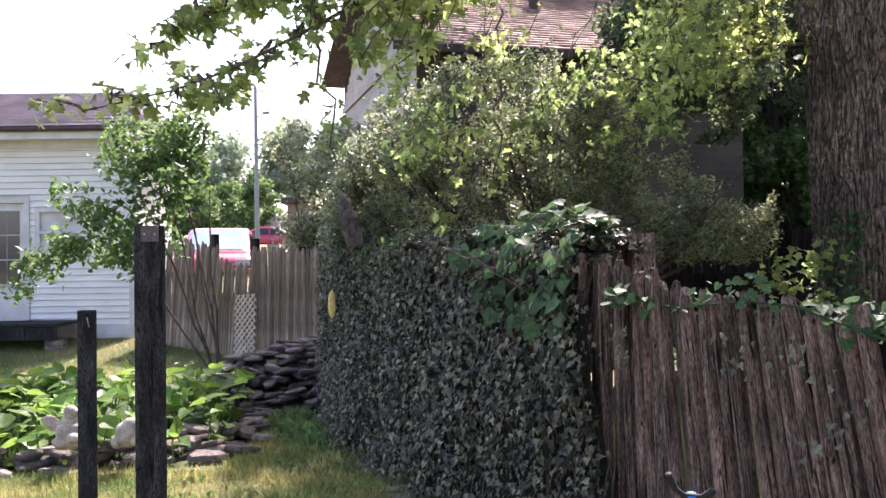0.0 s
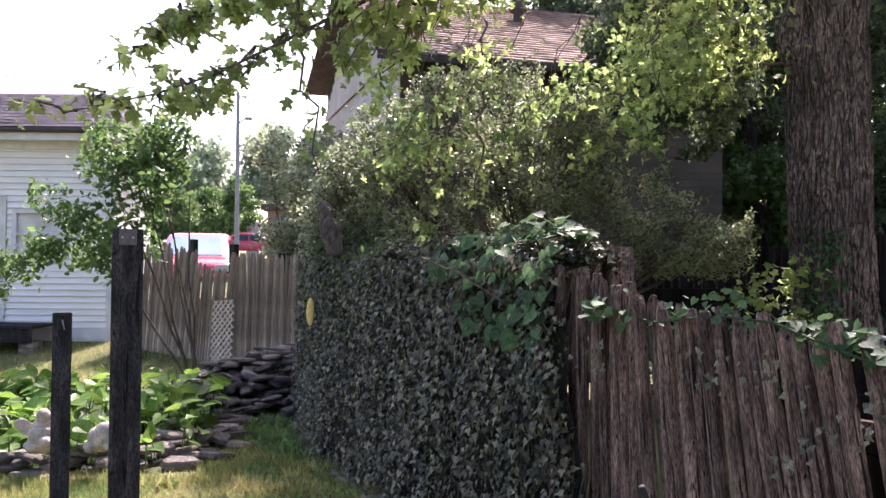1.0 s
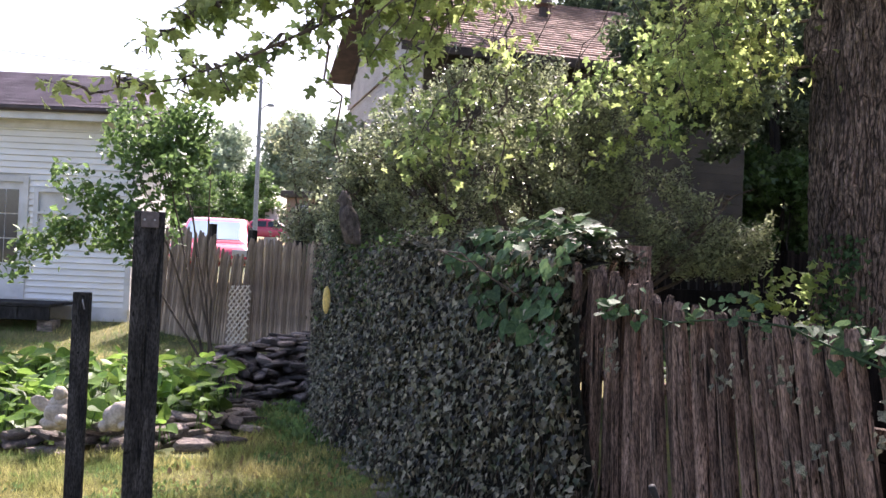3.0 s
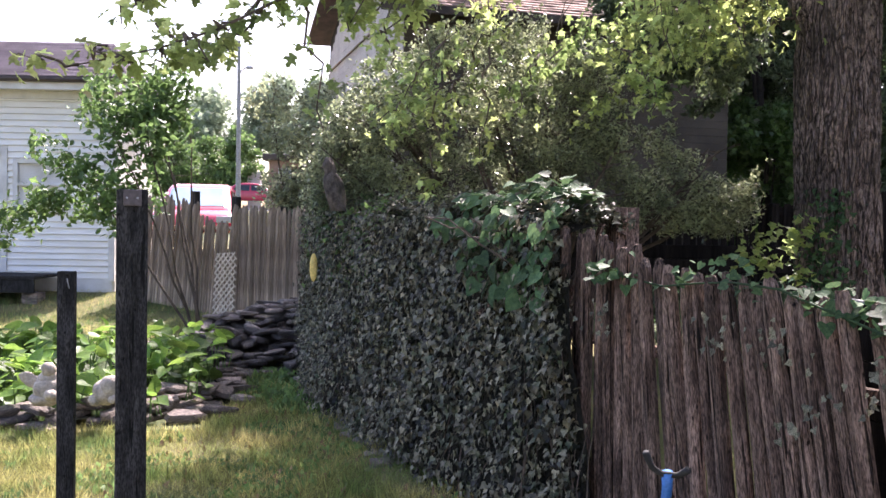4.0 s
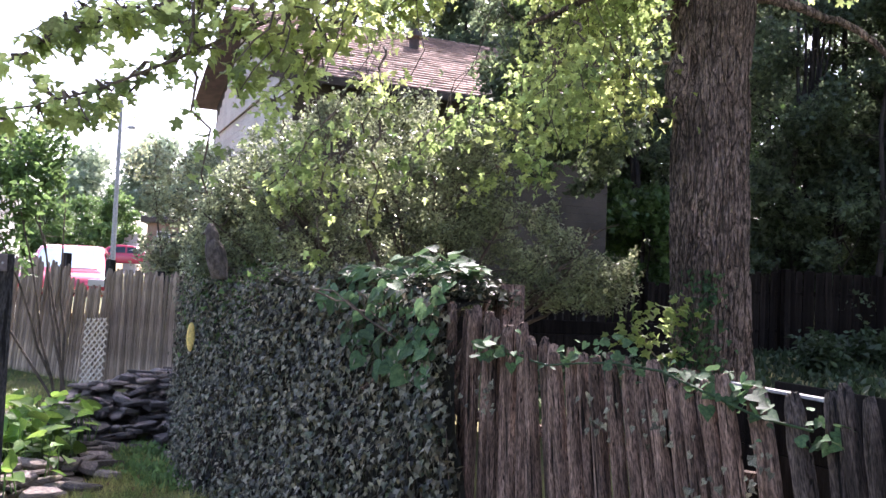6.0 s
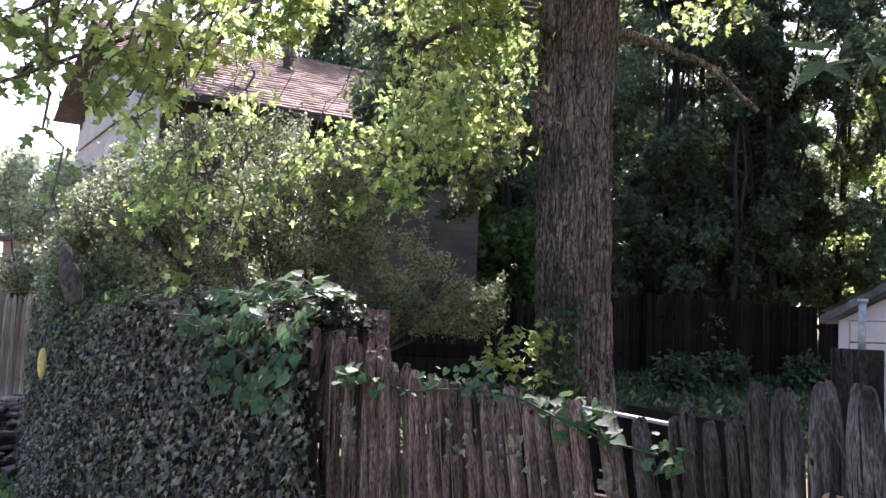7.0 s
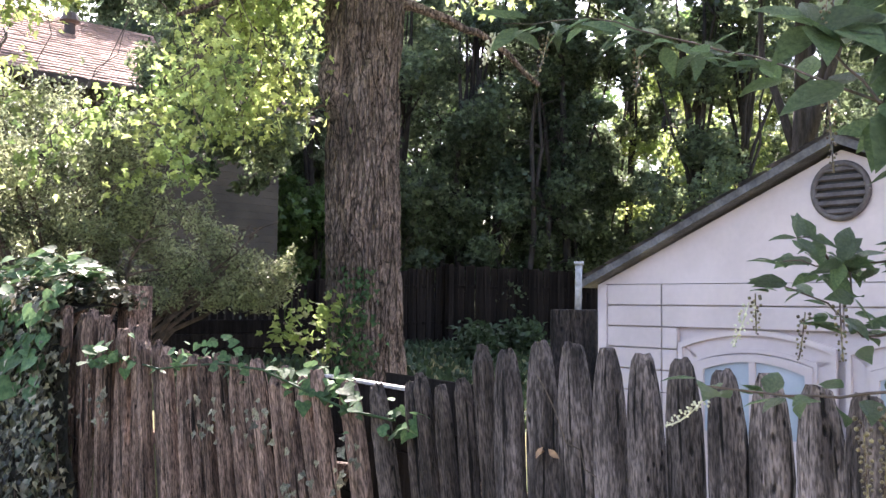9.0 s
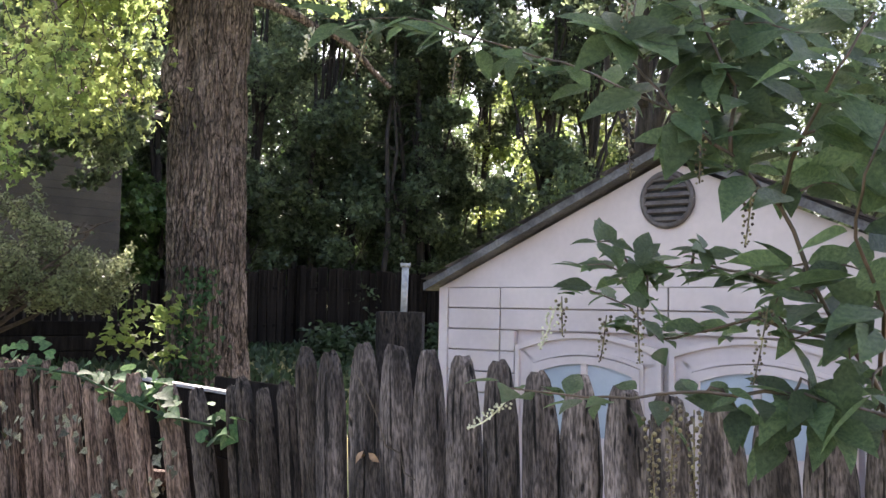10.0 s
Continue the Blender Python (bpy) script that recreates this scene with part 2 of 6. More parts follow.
M_TYRE = mat("black_rubber", (0.015, 0.015, 0.015), (0.03, 0.03, 0.03), 0.8, 20, bump=0.1)
M_STEEL = mat("galvanised_steel", (0.20, 0.205, 0.215), (0.32, 0.325, 0.335), 0.6, 15, metal=0.3, bump=0.1)
M_WHITEBAR = mat("pale_weathered_batten", (0.26, 0.25, 0.24), (0.42, 0.40, 0.38), 0.5, 10, bump=0.05)
M_BLUE = mat("blue_bicycle_paint", (0.03, 0.14, 0.42), (0.05, 0.18, 0.50), 0.35, 6, bump=0)
M_YELLOW = mat("yellow_plastic", (0.62, 0.46, 0.13), (0.72, 0.56, 0.2), 0.6, 12, bump=0.1)
M_WATER = mat("pond_water", (0.012, 0.016, 0.012), (0.02, 0.026, 0.02), 0.06, 1, bump=0.05, spec=0.8)
M_ROAD = mat("asphalt", (0.045, 0.045, 0.047), (0.065, 0.065, 0.067), 0.9, 3, bump=0.4)
M_BRICK = mat("faded_brick", (0.22, 0.14, 0.11), (0.32, 0.22, 0.18), 0.9, 3, bump=0.3)
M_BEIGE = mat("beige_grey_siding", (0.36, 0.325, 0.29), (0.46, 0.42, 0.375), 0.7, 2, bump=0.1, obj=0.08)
M_UNSEENWALL = mat("pale_grey_unseen_wall", (0.34, 0.34, 0.35), (0.42, 0.42, 0.43), 0.8, 2, bump=0.1)
M_DEAD = mat("dry_leaf", (0.20, 0.12, 0.07), (0.32, 0.20, 0.12), 0.8, 20, bump=0.2)

# ---- building helpers ----
WORLD_OF = {}
rnd = random.Random(7)
rng = np.random.default_rng(7)


def thing(name, at, label, category, group="", kind=""):
    ob = new(name)
    ob.empty_display_size = 0.1
    ob.location = at
    WORLD_OF[ob] = Matrix.Translation(at)
    return tagged(ob, label, category, group, kind)


def piece(name, mesh, parent=None, m=None, label=""):
    """A mesh object, at the world pose m, under parent."""
    ob = new(name, mesh)
    m = m or Matrix()
    if parent is not None:
        ob.parent = parent
        ob.matrix_parent_inverse = WORLD_OF[parent].inverted()
    ob.matrix_basis = m
    WORLD_OF[ob] = m
    return tagged(ob, label)


def to_mesh(name, bm, material, smooth=False):
    me = bpy.data.meshes.new(name)
    bmesh.ops.recalc_face_normals(bm, faces=bm.faces)
    bm.to_mesh(me)
    bm.free()
    me.materials.append(material)
    if smooth:
        me.shade_smooth()
    return me


def part(name, bm, material, parent, label="", smooth=False):
    return piece(name, to_mesh(name, bm, material, smooth), parent, None, label)


def box(x0, x1, y0, y1, z0, z1, bevel=0.0, m=None, bm=None):
    """A box, its edges rounded by bevel, at the pose m."""
    own = bmesh.new()
    bmesh.ops.create_cube(own, size=1)
    bmesh.ops.transform(own, matrix=Matrix.Translation(((x0 + x1) / 2, (y0 + y1) / 2, (z0 + z1) / 2)) @ Matrix.Diagonal((x1 - x0, y1 - y0, z1 - z0, 1)), verts=own.verts)
    if bevel:
        bmesh.ops.bevel(own, geom=own.edges[:], offset=bevel, segments=2, affect="EDGES", profile=0.6)
    if m is not None:
        bmesh.ops.transform(own, matrix=m, verts=own.verts)
    if bm is None:
        return own
    tmp = bpy.data.meshes.new("tmp")
    own.to_mesh(tmp)
    own.free()
    bm.from_mesh(tmp)
    bpy.data.meshes.remove(tmp)
    return bm


def tube(points, radii, sides=8, bm=None, rough=0.0, cap=True):
    """A tapering tube along points."""
    bm = bm or bmesh.new()
    pts = [Vector(p) for p in points]
    rings = []
    side = Vector((0.83, 0.55, 0.09))
    for i, p in enumerate(pts):
        d = (pts[min(i + 1, len(pts) - 1)] - pts[max(i - 1, 0)]).normalized()
        a = (side - d * side.dot(d)).normalized()
        b = d.cross(a)
        rings.append([bm.verts.new(p + (a * math.cos(k * 2 * math.pi / sides) + b * math.sin(k * 2 * math.pi / sides)) * radii[i] * (1 + rough * noise.noise(p * 3 + a * k))) for k in range(sides)])
    for r0, r1 in zip(rings, rings[1:]):
        for k in range(sides):
            bm.faces.new((r0[k], r0[(k + 1) % sides], r1[(k + 1) % sides], r1[k]))
    if cap:
        bm.faces.new(rings[0][::-1])
        bm.faces.new(rings[-1])
    return bm


def bend(a, b, sag=0.0, n=6, wob=0.0):
    """Points from a to b, sagging by sag, with a wobble."""
    a, b = Vector(a), Vector(b)
    out = []
    for i in range(n + 1):
        f = i / n
        p = a.lerp(b, f)
        p.z -= sag * 4 * f * (1 - f)
        if 0 < i < n:
            p += Vector((rnd.uniform(-wob, wob), rnd.uniform(-wob, wob), rnd.uniform(-wob, wob)))
        out.append(p)
    return out


# leaf outlines: (x across, y along, z fold), stem at the origin, one unit long
OVAL = ([(0, 0, 0), (0.25, 0.35, 0.07), (0.22, 0.65, 0.05), (0, 1, -0.08), (-0.22, 0.65, 0.05), (-0.25, 0.35, 0.07)], [(0, 1, 2, 3), (0, 3, 4, 5)])
SMALL = ([(0, 0, 0), (0.27, 0.5, 0.06), (0, 1, 0), (-0.27, 0.5, 0.06)], [(0, 1, 2, 3)])
IVYL = ([(0, 0.12, 0), (0.34, 0.0, 0.04), (0.42, 0.36, 0.13), (0.2, 0.58, 0.07), (0, 1.05, -0.08), (-0.2, 0.58, 0.07), (-0.42, 0.36, 0.13), (-0.34, 0.0, 0.04)], [(0, 1, 2, 3), (0, 3, 4), (0, 4, 5), (0, 5, 6, 7)])
LOBED = ([(0, 0, 0), (0.26, 0.06, 0.03), (0.24, 0.27, 0), (0.46, 0.52, 0.12), (0.19, 0.62, 0.02), (0, 1.05, -0.14), (-0.19, 0.62, 0.02), (-0.46, 0.52, 0.12), (-0.24, 0.27, 0), (-0.26, 0.06, 0.03)], [(0, 1, 2), (0, 2, 3, 4), (0, 4, 5), (0, 5, 6), (0, 6, 7, 8), (0, 8, 9)])
MAPLEL = ([(0, 0.36, 0.0), (0, 0, -0.02), (0.2, -0.04, 0.02), (0.4, 0.1, 0.06), (0.26, 0.26, 0.02), (0.48, 0.36, 0.08), (0.56, 0.62, 0.14), (0.32, 0.56, 0.04), (0.15, 0.62, 0.0), (0.22, 0.84, 0.0), (0, 1.08, -0.15), (-0.22, 0.84, 0.0), (-0.15, 0.62, 0.0), (-0.32, 0.56, 0.04), (-0.56, 0.62, 0.14), (-0.48, 0.36, 0.08), (-0.26, 0.26, 0.02), (-0.4, 0.1, 0.06), (-0.2, -0.04, 0.02)], [(0, 1, 2), (0, 2, 3, 4), (0, 4, 5), (0, 5, 6, 7), (0, 7, 8), (0, 8, 9, 10), (0, 10, 11, 12), (0, 12, 13), (0, 13, 14, 15), (0, 15, 16), (0, 16, 17, 18), (0, 18, 1)])
BLADE = ([(0.03, 0, 0), (-0.03, 0, 0), (0.0, 1, 0.25)], [(0, 1, 2)])
CLUMP = ([(0, 0, 0), (0.3, 0.4, 0.1), (0.1, 0.9, 0), (-0.2, 0.5, 0.05), (0.55, 0.75, -0.1), (0.6, 0.3, 0.2), (-0.5, 0.8, 0.1), (-0.55, 0.35, -0.1)], [(0, 1, 2, 3), (1, 5, 4), (0, 3, 6, 7)])


def leaf_mesh(name, outline, where, size, material, up=0.5, normals=None, along=None, jitter=0.8):
    """One mesh of many leaves: at where (n,3), of size (n,), turned at random about a mean normal."""
    where = np.asarray(where, float)
    n = len(where)
    size = np.broadcast_to(np.asarray(size, float), (n,))
    nor = rng.normal(0, jitter, (n, 3)) + (np.array([0, 0, up]) if normals is None else np.asarray(normals, float))
    nor /= np.linalg.norm(nor, axis=1, keepdims=True) + 1e-9
    d = rng.normal(0, 1, (n, 3)) if along is None else np.asarray(along, float) + rng.normal(0, 0.35, (n, 3))
    y = d - nor * (d * nor).sum(1, keepdims=True)
    y /= np.linalg.norm(y, axis=1, keepdims=True) + 1e-9
    x = np.cross(y, nor)
    tv = np.array(outline[0], float)
    wid = rng.uniform(0.8, 1.2, n)
    co = where[:, None] + size[:, None, None] * (tv[None, :, 0, None] * x[:, None] * wid[:, None, None] + tv[None, :, 1, None] * y[:, None] + tv[None, :, 2, None] * nor[:, None])
    k = len(tv)
    loops = np.concatenate([np.array(f) for f in outline[1]])
    lens = np.array([len(f) for f in outline[1]])
    me = bpy.data.meshes.new(name)
    me.vertices.add(n * k)
    me.vertices.foreach_set("co", co.ravel().astype(np.float32))
    allv = (np.arange(n)[:, None] * k + loops[None]).ravel()
    me.loops.add(len(allv))
    me.loops.foreach_set("vertex_index", allv.astype(np.int32))
    ln = np.tile(lens, n)
    me.polygons.add(len(ln))
    me.polygons.foreach_set("loop_start", np.r_[0, np.cumsum(ln)[:-1]].astype(np.int32))
    me.update(calc_edges=True)
    me.materials.append(material)
    return me


def blobs(centres, n, squash=1.0, shell=0.45):
    """n places in a bunch of round clumps (x, y, z, r), denser towards their skins."""
    c = np.array(centres, float)
    w = c[:, 3] ** 2
    pick = rng.choice(len(c), n, p=w / w.sum())
    d = rng.normal(0, 1, (n, 3))
    d /= np.linalg.norm(d, axis=1, keepdims=True)
    r = c[pick, 3] * (shell + (1 - shell) * rng.uniform(0, 1, n) ** 0.6)
    r *= 1 + 0.25 * np.sin(d[:, 0] * 7 + pick) * np.sin(d[:, 1] * 6 + 2 * pick)
    return c[pick, :3] + d * r[:, None] * [1, 1, squash]


def smooth(v, a, b):
    """Eases from 0 at a to 1 at b; b may be below a."""
    f = min(1, max(0, (v - a) / (b - a)))
    return f * f * (3 - 2 * f)


def land(x, y):
    """The height of the ground."""
    left = np.interp(y, (8, 14.4, 16, 20, 30, 60, 110), (0, 0.16, 0.42, 0.8, 1.3, 2.5, 3.4))
    right = np.interp(y, (5.5, 16, 30, 60, 110), (0, 0.98, 1.7, 2.6, 3.4))
    f = smooth(x, -0.5, 3.0)
    return float(left * (1 - f) + right * f)

# ---- ground ----
def make_ground():
    line = np.sinh(np.linspace(-1, 1, 150) * 6.2) * 3.4
    me = bpy.data.meshes.new("ground")
    xs, ys = line, line + 8
    verts = [(x, y, land(x, y) + (0.03 * noise.noise(Vector((x, y, 0)) * 0.9) if abs(x) < 30 and abs(y) < 40 else 0)) for y in ys for x in xs]
    n = len(xs)
    faces = [(j * n + i, j * n + i + 1, (j + 1) * n + i + 1, (j + 1) * n + i) for j in range(n - 1) for i in range(n - 1)]
    me.from_pydata(verts, [], faces)
    me.materials.append(M_GROUND)
    me.shade_smooth()
    tagged(piece("ground", me), "lawn of sunlit dry grass and bare shaded soil", "ground", kind="structure")


make_ground()
# unseen wall added behind the viewer to close the yard and cut sky fill
tagged(piece("unseen_wall_south", to_mesh("unseen_wall_south", box(-2.5, 11, -7.6, -7.3, -0.2, 5.0), M_UNSEENWALL)), "plain pale grey unseen wall, added to close the yard and cut fill light", "wall", kind="structure")


def picket_mesh(name, w, h, seed, tip, material, depth=0.04, taper=0.14, uneven=1.0):
    """A split half-round picket, flat behind, furrowed along its grain and worn at the tip."""
    r = random.Random(seed)
    bm = bmesh.new()
    prof = [(-0.5, 0.0), (-0.47, 0.42), (-0.36, 0.72), (-0.2, 0.93), (-0.02, 1.0), (0.17, 0.97), (0.35, 0.74), (0.47, 0.4), (0.5, 0.0)]
    furrow = [1] + [r.uniform(0.84, 1.06) for _ in prof[2:]] + [1]
    edge = [r.uniform(-0.03, 0.03) * uneven if i < 7 else 0.0 for i in range(12)]
    rings = []
    levels = [0, 0.2, 0.4, 0.55, 0.7, 0.8, 1 - taper / h, 1 - 0.6 * taper / h, 1 - 0.28 * taper / h, 1 - 0.07 * taper / h, 1.0]
    shape = [1, 1, 1, 1, 1, 1, 1, 0.94, 0.5 + 0.29 * tip, 0.22 + 0.38 * tip, 0.06 + 0.36 * tip]
    for i, f in enumerate(levels):
        k = shape[i]
        ring = [bm.verts.new(((edge[i] + px * k * (1 + uneven * r.uniform(-0.04, 0.04))) * w, -py * furrow[n] * depth * (0.45 + 0.55 * k) * r.uniform(0.9, 1.08), f * h + (r.uniform(-0.006, 0.006) if i > 8 else 0))) for n, (px, py) in enumerate(prof)]
        rings.append(ring)
    m = len(prof)
    for a, b in zip(rings, rings[1:]):
        for k in range(m):
            bm.faces.new((a[k], a[(k + 1) % m], b[(k + 1) % m], b[k]))
    bm.faces.new(rings[-1])
    bm.faces.new(rings[0][::-1])
    return to_mesh(name, bm, material)


class Line:
    """A polyline in plan, by its length."""

    def __init__(self, pts):
        self.p = [Vector(q) for q in pts]
        self.s = [0.0]
        for a, b in zip(self.p, self.p[1:]):
            self.s.append(self.s[-1] + (b - a).length)
        self.length = self.s[-1]

    def at(self, s):
        i = max(k for k in range(len(self.p) - 1) if self.s[k] <= max(0, min(s, self.length - 1e-6)))
        d = (self.p[i + 1] - self.p[i]).normalized()
        return self.p[i] + d * (s - self.s[i]), d


# ---- near fence ----
def near_fence():
    line = Line([(0.66, 5.72), (0.83, 5.28), (1.10, 4.55), (1.28, 4.0), (1.50, 3.5), (1.83, 2.85), (2.0, 2.42), (2.2, 1.8), (2.42, 1.1), (2.62, 0.4), (2.8, -0.6)])
    fence = thing("picket_fence", (1.5, 3.5, 0), "leaning weathered brown picket fence of split cedar, partly overgrown", "fence")
    narrow = [picket_mesh("picket", 0.09, 1.0, k, 1.0 if k % 3 else 0.3, M_PICKET, 0.052, 0.11 if k % 2 else 0.05) for k in range(8)]
    dark_narrow = [picket_mesh("picket", 0.09, 1.0, 20 + k, 0.9 if k % 3 else 0.4, M_PICKET_DARK, 0.052, 0.12 if k % 2 else 0.06) for k in range(6)]
    wide = [picket_mesh("picket", 0.122, 1.0, 40 + k, 0.95, M_PICKET_GREY, 0.042, 0.17, 0.5) for k in range(6)]
    ys = (-1, 1.1, 1.7, 2.1, 2.4, 2.72, 2.78, 3.2, 3.8, 4.4, 4.7, 5.0, 5.3, 6)
    tops = (1.42, 1.45, 1.49, 1.53, 1.565, 1.54, 1.435, 1.42, 1.43, 1.47, 1.545, 1.62, 1.64, 1.66)
    s = 0.02
    while s < line.length:
        p, d = line.at(s)
        if p.y < 2.70:
            break
        loose = p.y < 3.85
        w = 0.1 if loose else 0.078
        w *= rnd.uniform(0.74, 1.26)
        q, _ = line.at(s + w / 2)
        gap = 3.11 < q.y < 3.25
        h = float(np.interp(q.y, ys, tops)) + rnd.uniform(-0.035, 0.03)
        if not gap:
            lean = float(np.interp(q.y, (1.0, 2.6, 2.9, 3.4, 4.3, 4.75, 5), (4, 5, 7, 11, 9, 3, 1))) + rnd.uniform(-1.3, 1.3)
            ang = math.atan2(d.y, d.x)
            base = Vector((q.x + rnd.uniform(-0.014, 0.014), q.y, -0.03)) + Vector((d.x, d.y, 0)) * math.tan(radians(lean)) * h
            m = Matrix.Translation(base) @ Matrix.Rotation(ang, 4, "Z") @ Matrix.Rotation(radians(-lean), 4, "Y") @ Matrix.Rotation(radians(rnd.uniform(-1.5, 1.5)), 4, "X") @ Matrix.Rotation(radians(rnd.uniform(-7, 7)), 4, "Z")
            mesh = rnd.choice(dark_narrow if q.y < 3.12 else narrow)
            width = (0.76 if loose else 0.885) * w / 0.09
            piece("picket", mesh, fence, m @ Matrix.Diagonal((width, 1, (h + 0.03) / math.cos(radians(lean)), 1)))
        s += w
    # the row of broad pickets with rounded points
    y = 2.623
    while y > -0.55:
        x = float(np.interp(-y, (-2.85, -2.42, -1.8, -1.1, -0.4, 0.6), (1.83, 2.0, 2.2, 2.42, 2.62, 2.8)))
        ang = math.atan2(-0.95, 0.31)
        h = float(np.interp(y, (-1, 1.5, 1.7, 1.9, 2.15, 2.4, 2.52, 2.63), (1.40, 1.478, 1.50, 1.523, 1.552, 1.574, 1.57, 1.54))) + rnd.uniform(-0.006, 0.006)
        lean = rnd.uniform(1.5, 3.5)
        base = Vector((x, y, -0.03)) + Vector((0.31, -0.95, 0)) * math.tan(radians(lean)) * h
        m = Matrix.Translation(base) @ Matrix.Rotation(ang, 4, "Z") @ Matrix.Rotation(radians(-lean), 4, "Y") @ Matrix.Rotation(radians(rnd.uniform(-0.15, 0.15)), 4, "X") @ Matrix.Rotation(radians(rnd.uniform(-3, 3)), 4, "Z")
        piece("picket", rnd.choice(wide), fence, m @ Matrix.Diagonal((rnd.uniform(0.98, 1.09), 1, h + 0.03, 1)))
        y -= 0.1215 + rnd.uniform(-0.003, 0.003)
    # rails behind the pickets
    for z0 in (0.35, 1.05):
        for a, b in ((0.1, 1.6), (1.65, 2.6), (3.16, 4.6), (4.6, 6.1)):
            (p, d), (q, e) = line.at(a), line.at(b)
            n1 = Vector((-d.y, d.x)) * 0.05
            bm = tube([(p.x - n1.x * -1, p.y + n1.y, z0), ((p.x + q.x) / 2 + n1.x, (p.y + q.y) / 2 + n1.y, z0 - 0.02), (q.x + n1.x, q.y + n1.y, z0)], [0.03, 0.032, 0.03], 6)
            part("rail", bm, M_PICKET, fence, "rough wooden rail behind the pickets")
    return line


FENCE = near_fence()


def fence_post(x, y, z, w, turn, name, label, material, depth=None):
    """A square timber post with chamfered edges and a checked face."""
    post = thing(name, (x, y, land(x, y)), label, "post", "fence posts" if name == "fence_post" else "posts on the lawn" if "timber" in name else "")
    m = Matrix.Translation((x, y, 0)) @ Matrix.Rotation(radians(turn), 4, "Z")
    dp = depth or w
    bm = box(-w / 2, w / 2, -dp / 2, dp / 2, -0.05, z, 0.006, m)
    part("shaft", bm, material, post)
    return post, m


# the old square post behind the fence
fp, fm = fence_post(1.19, 5.62, 1.775, 0.15, 12, "fence_post", "thick brown square fence post behind the pickets", M_PICKET)
bpz, bpm = fence_post(2.17, 2.60, 1.675, 0.155, -38, "gate_post", "thick dark square post with a steel pipe in its top", M_DARKPOST)
part("pipe", tube([(2.155, 2.56, 1.66), (2.158, 2.56, 1.83)], [0.0115, 0.0115], 10), M_STEEL, bpz, "galvanised pipe", True)
part("pipe_cap", tube([(2.158, 2.56, 1.826), (2.158, 2.56, 1.838)], [0.017, 0.017], 10), M_STEEL, bpz, "flat pipe cap", True)

# the two dark posts on the lawn
p1, m1 = fence_post(-1.215, 3.83, 1.775, 0.122, 17, "timber_post", "tall dark square timber post standing on the lawn", M_POST)
part("cap_plate", box(-0.034, 0.036, -0.074, -0.062, 1.708, 1.772, 0.003, m1), M_VENT, p1, "small grey metal plate")
for sx in (-0.02, 0.02):
    part("screw", box(sx - 0.004, sx + 0.004, -0.077, -0.074, 1.736, 1.744, 0.001, m1), M_STEEL, p1)
p2, m2 = fence_post(-1.705, 4.42, 1.405, 0.080, 6, "timber_stake", "thin dark timber stake with a bent nail", M_POST, depth=0.05)
part("nail", tube([m2 @ Vector((0.008, -0.026, 1.37)), m2 @ Vector((0.014, -0.045, 1.36)), m2 @ Vector((0.022, -0.04, 1.325))], [0.003, 0.003, 0.002], 6), M_STEEL, p2, "bent nail")


# ---- ivy hedge ----
HEDGE = Line([(0.78, 5.32), (0.42, 6.15), (0.0, 7.1), (-0.52, 8.3), (-0.98, 9.5), (-1.32, 10.8)])


def hedge_top(s):
    return 1.66 + 0.13 * s / HEDGE.length + 0.03 * math.sin(s * 5)


def hedge_surface(s, v):
    """A place on the ivy's face: s along, v from the ground (0) to the top (1) and over it (to 1.4)."""
    p, d = HEDGE.at(s)
    out = Vector((-d.y, d.x)) * 1.0
    if out.x > 0:
        out = -out
    top = hedge_top(s)
    swell = 0.07 * noise.noise(Vector((s * 1.7, v * 2.3, 0.3))) + 0.035 * noise.noise(Vector((s * 5, v * 6, 4)))
    if v <= 1:
        near, far = 1 - 0.6 * smooth(s, 0.8, 0.0), 1 - 0.8 * smooth(s, 3.0, HEDGE.length)
        p = p - d * 0.62 * (1 - v) * smooth(s, 1.2, 0.0)
        off = 0.05 + 0.42 * (1 - v) ** 1.3 * near * far + swell
        return Vector((p.x + out.x * off, p.y + out.y * off, v * top)), Vector((out.x, out.y, 0.45))
    f = (v - 1) / 0.4
    return Vector((p.x - out.x * 0.45 * f, p.y - out.y * 0.45 * f, top + 0.05 * math.sin(f * 3.1) + swell * 0.5)), Vector((out.x * 0.3, out.y * 0.3, 1))


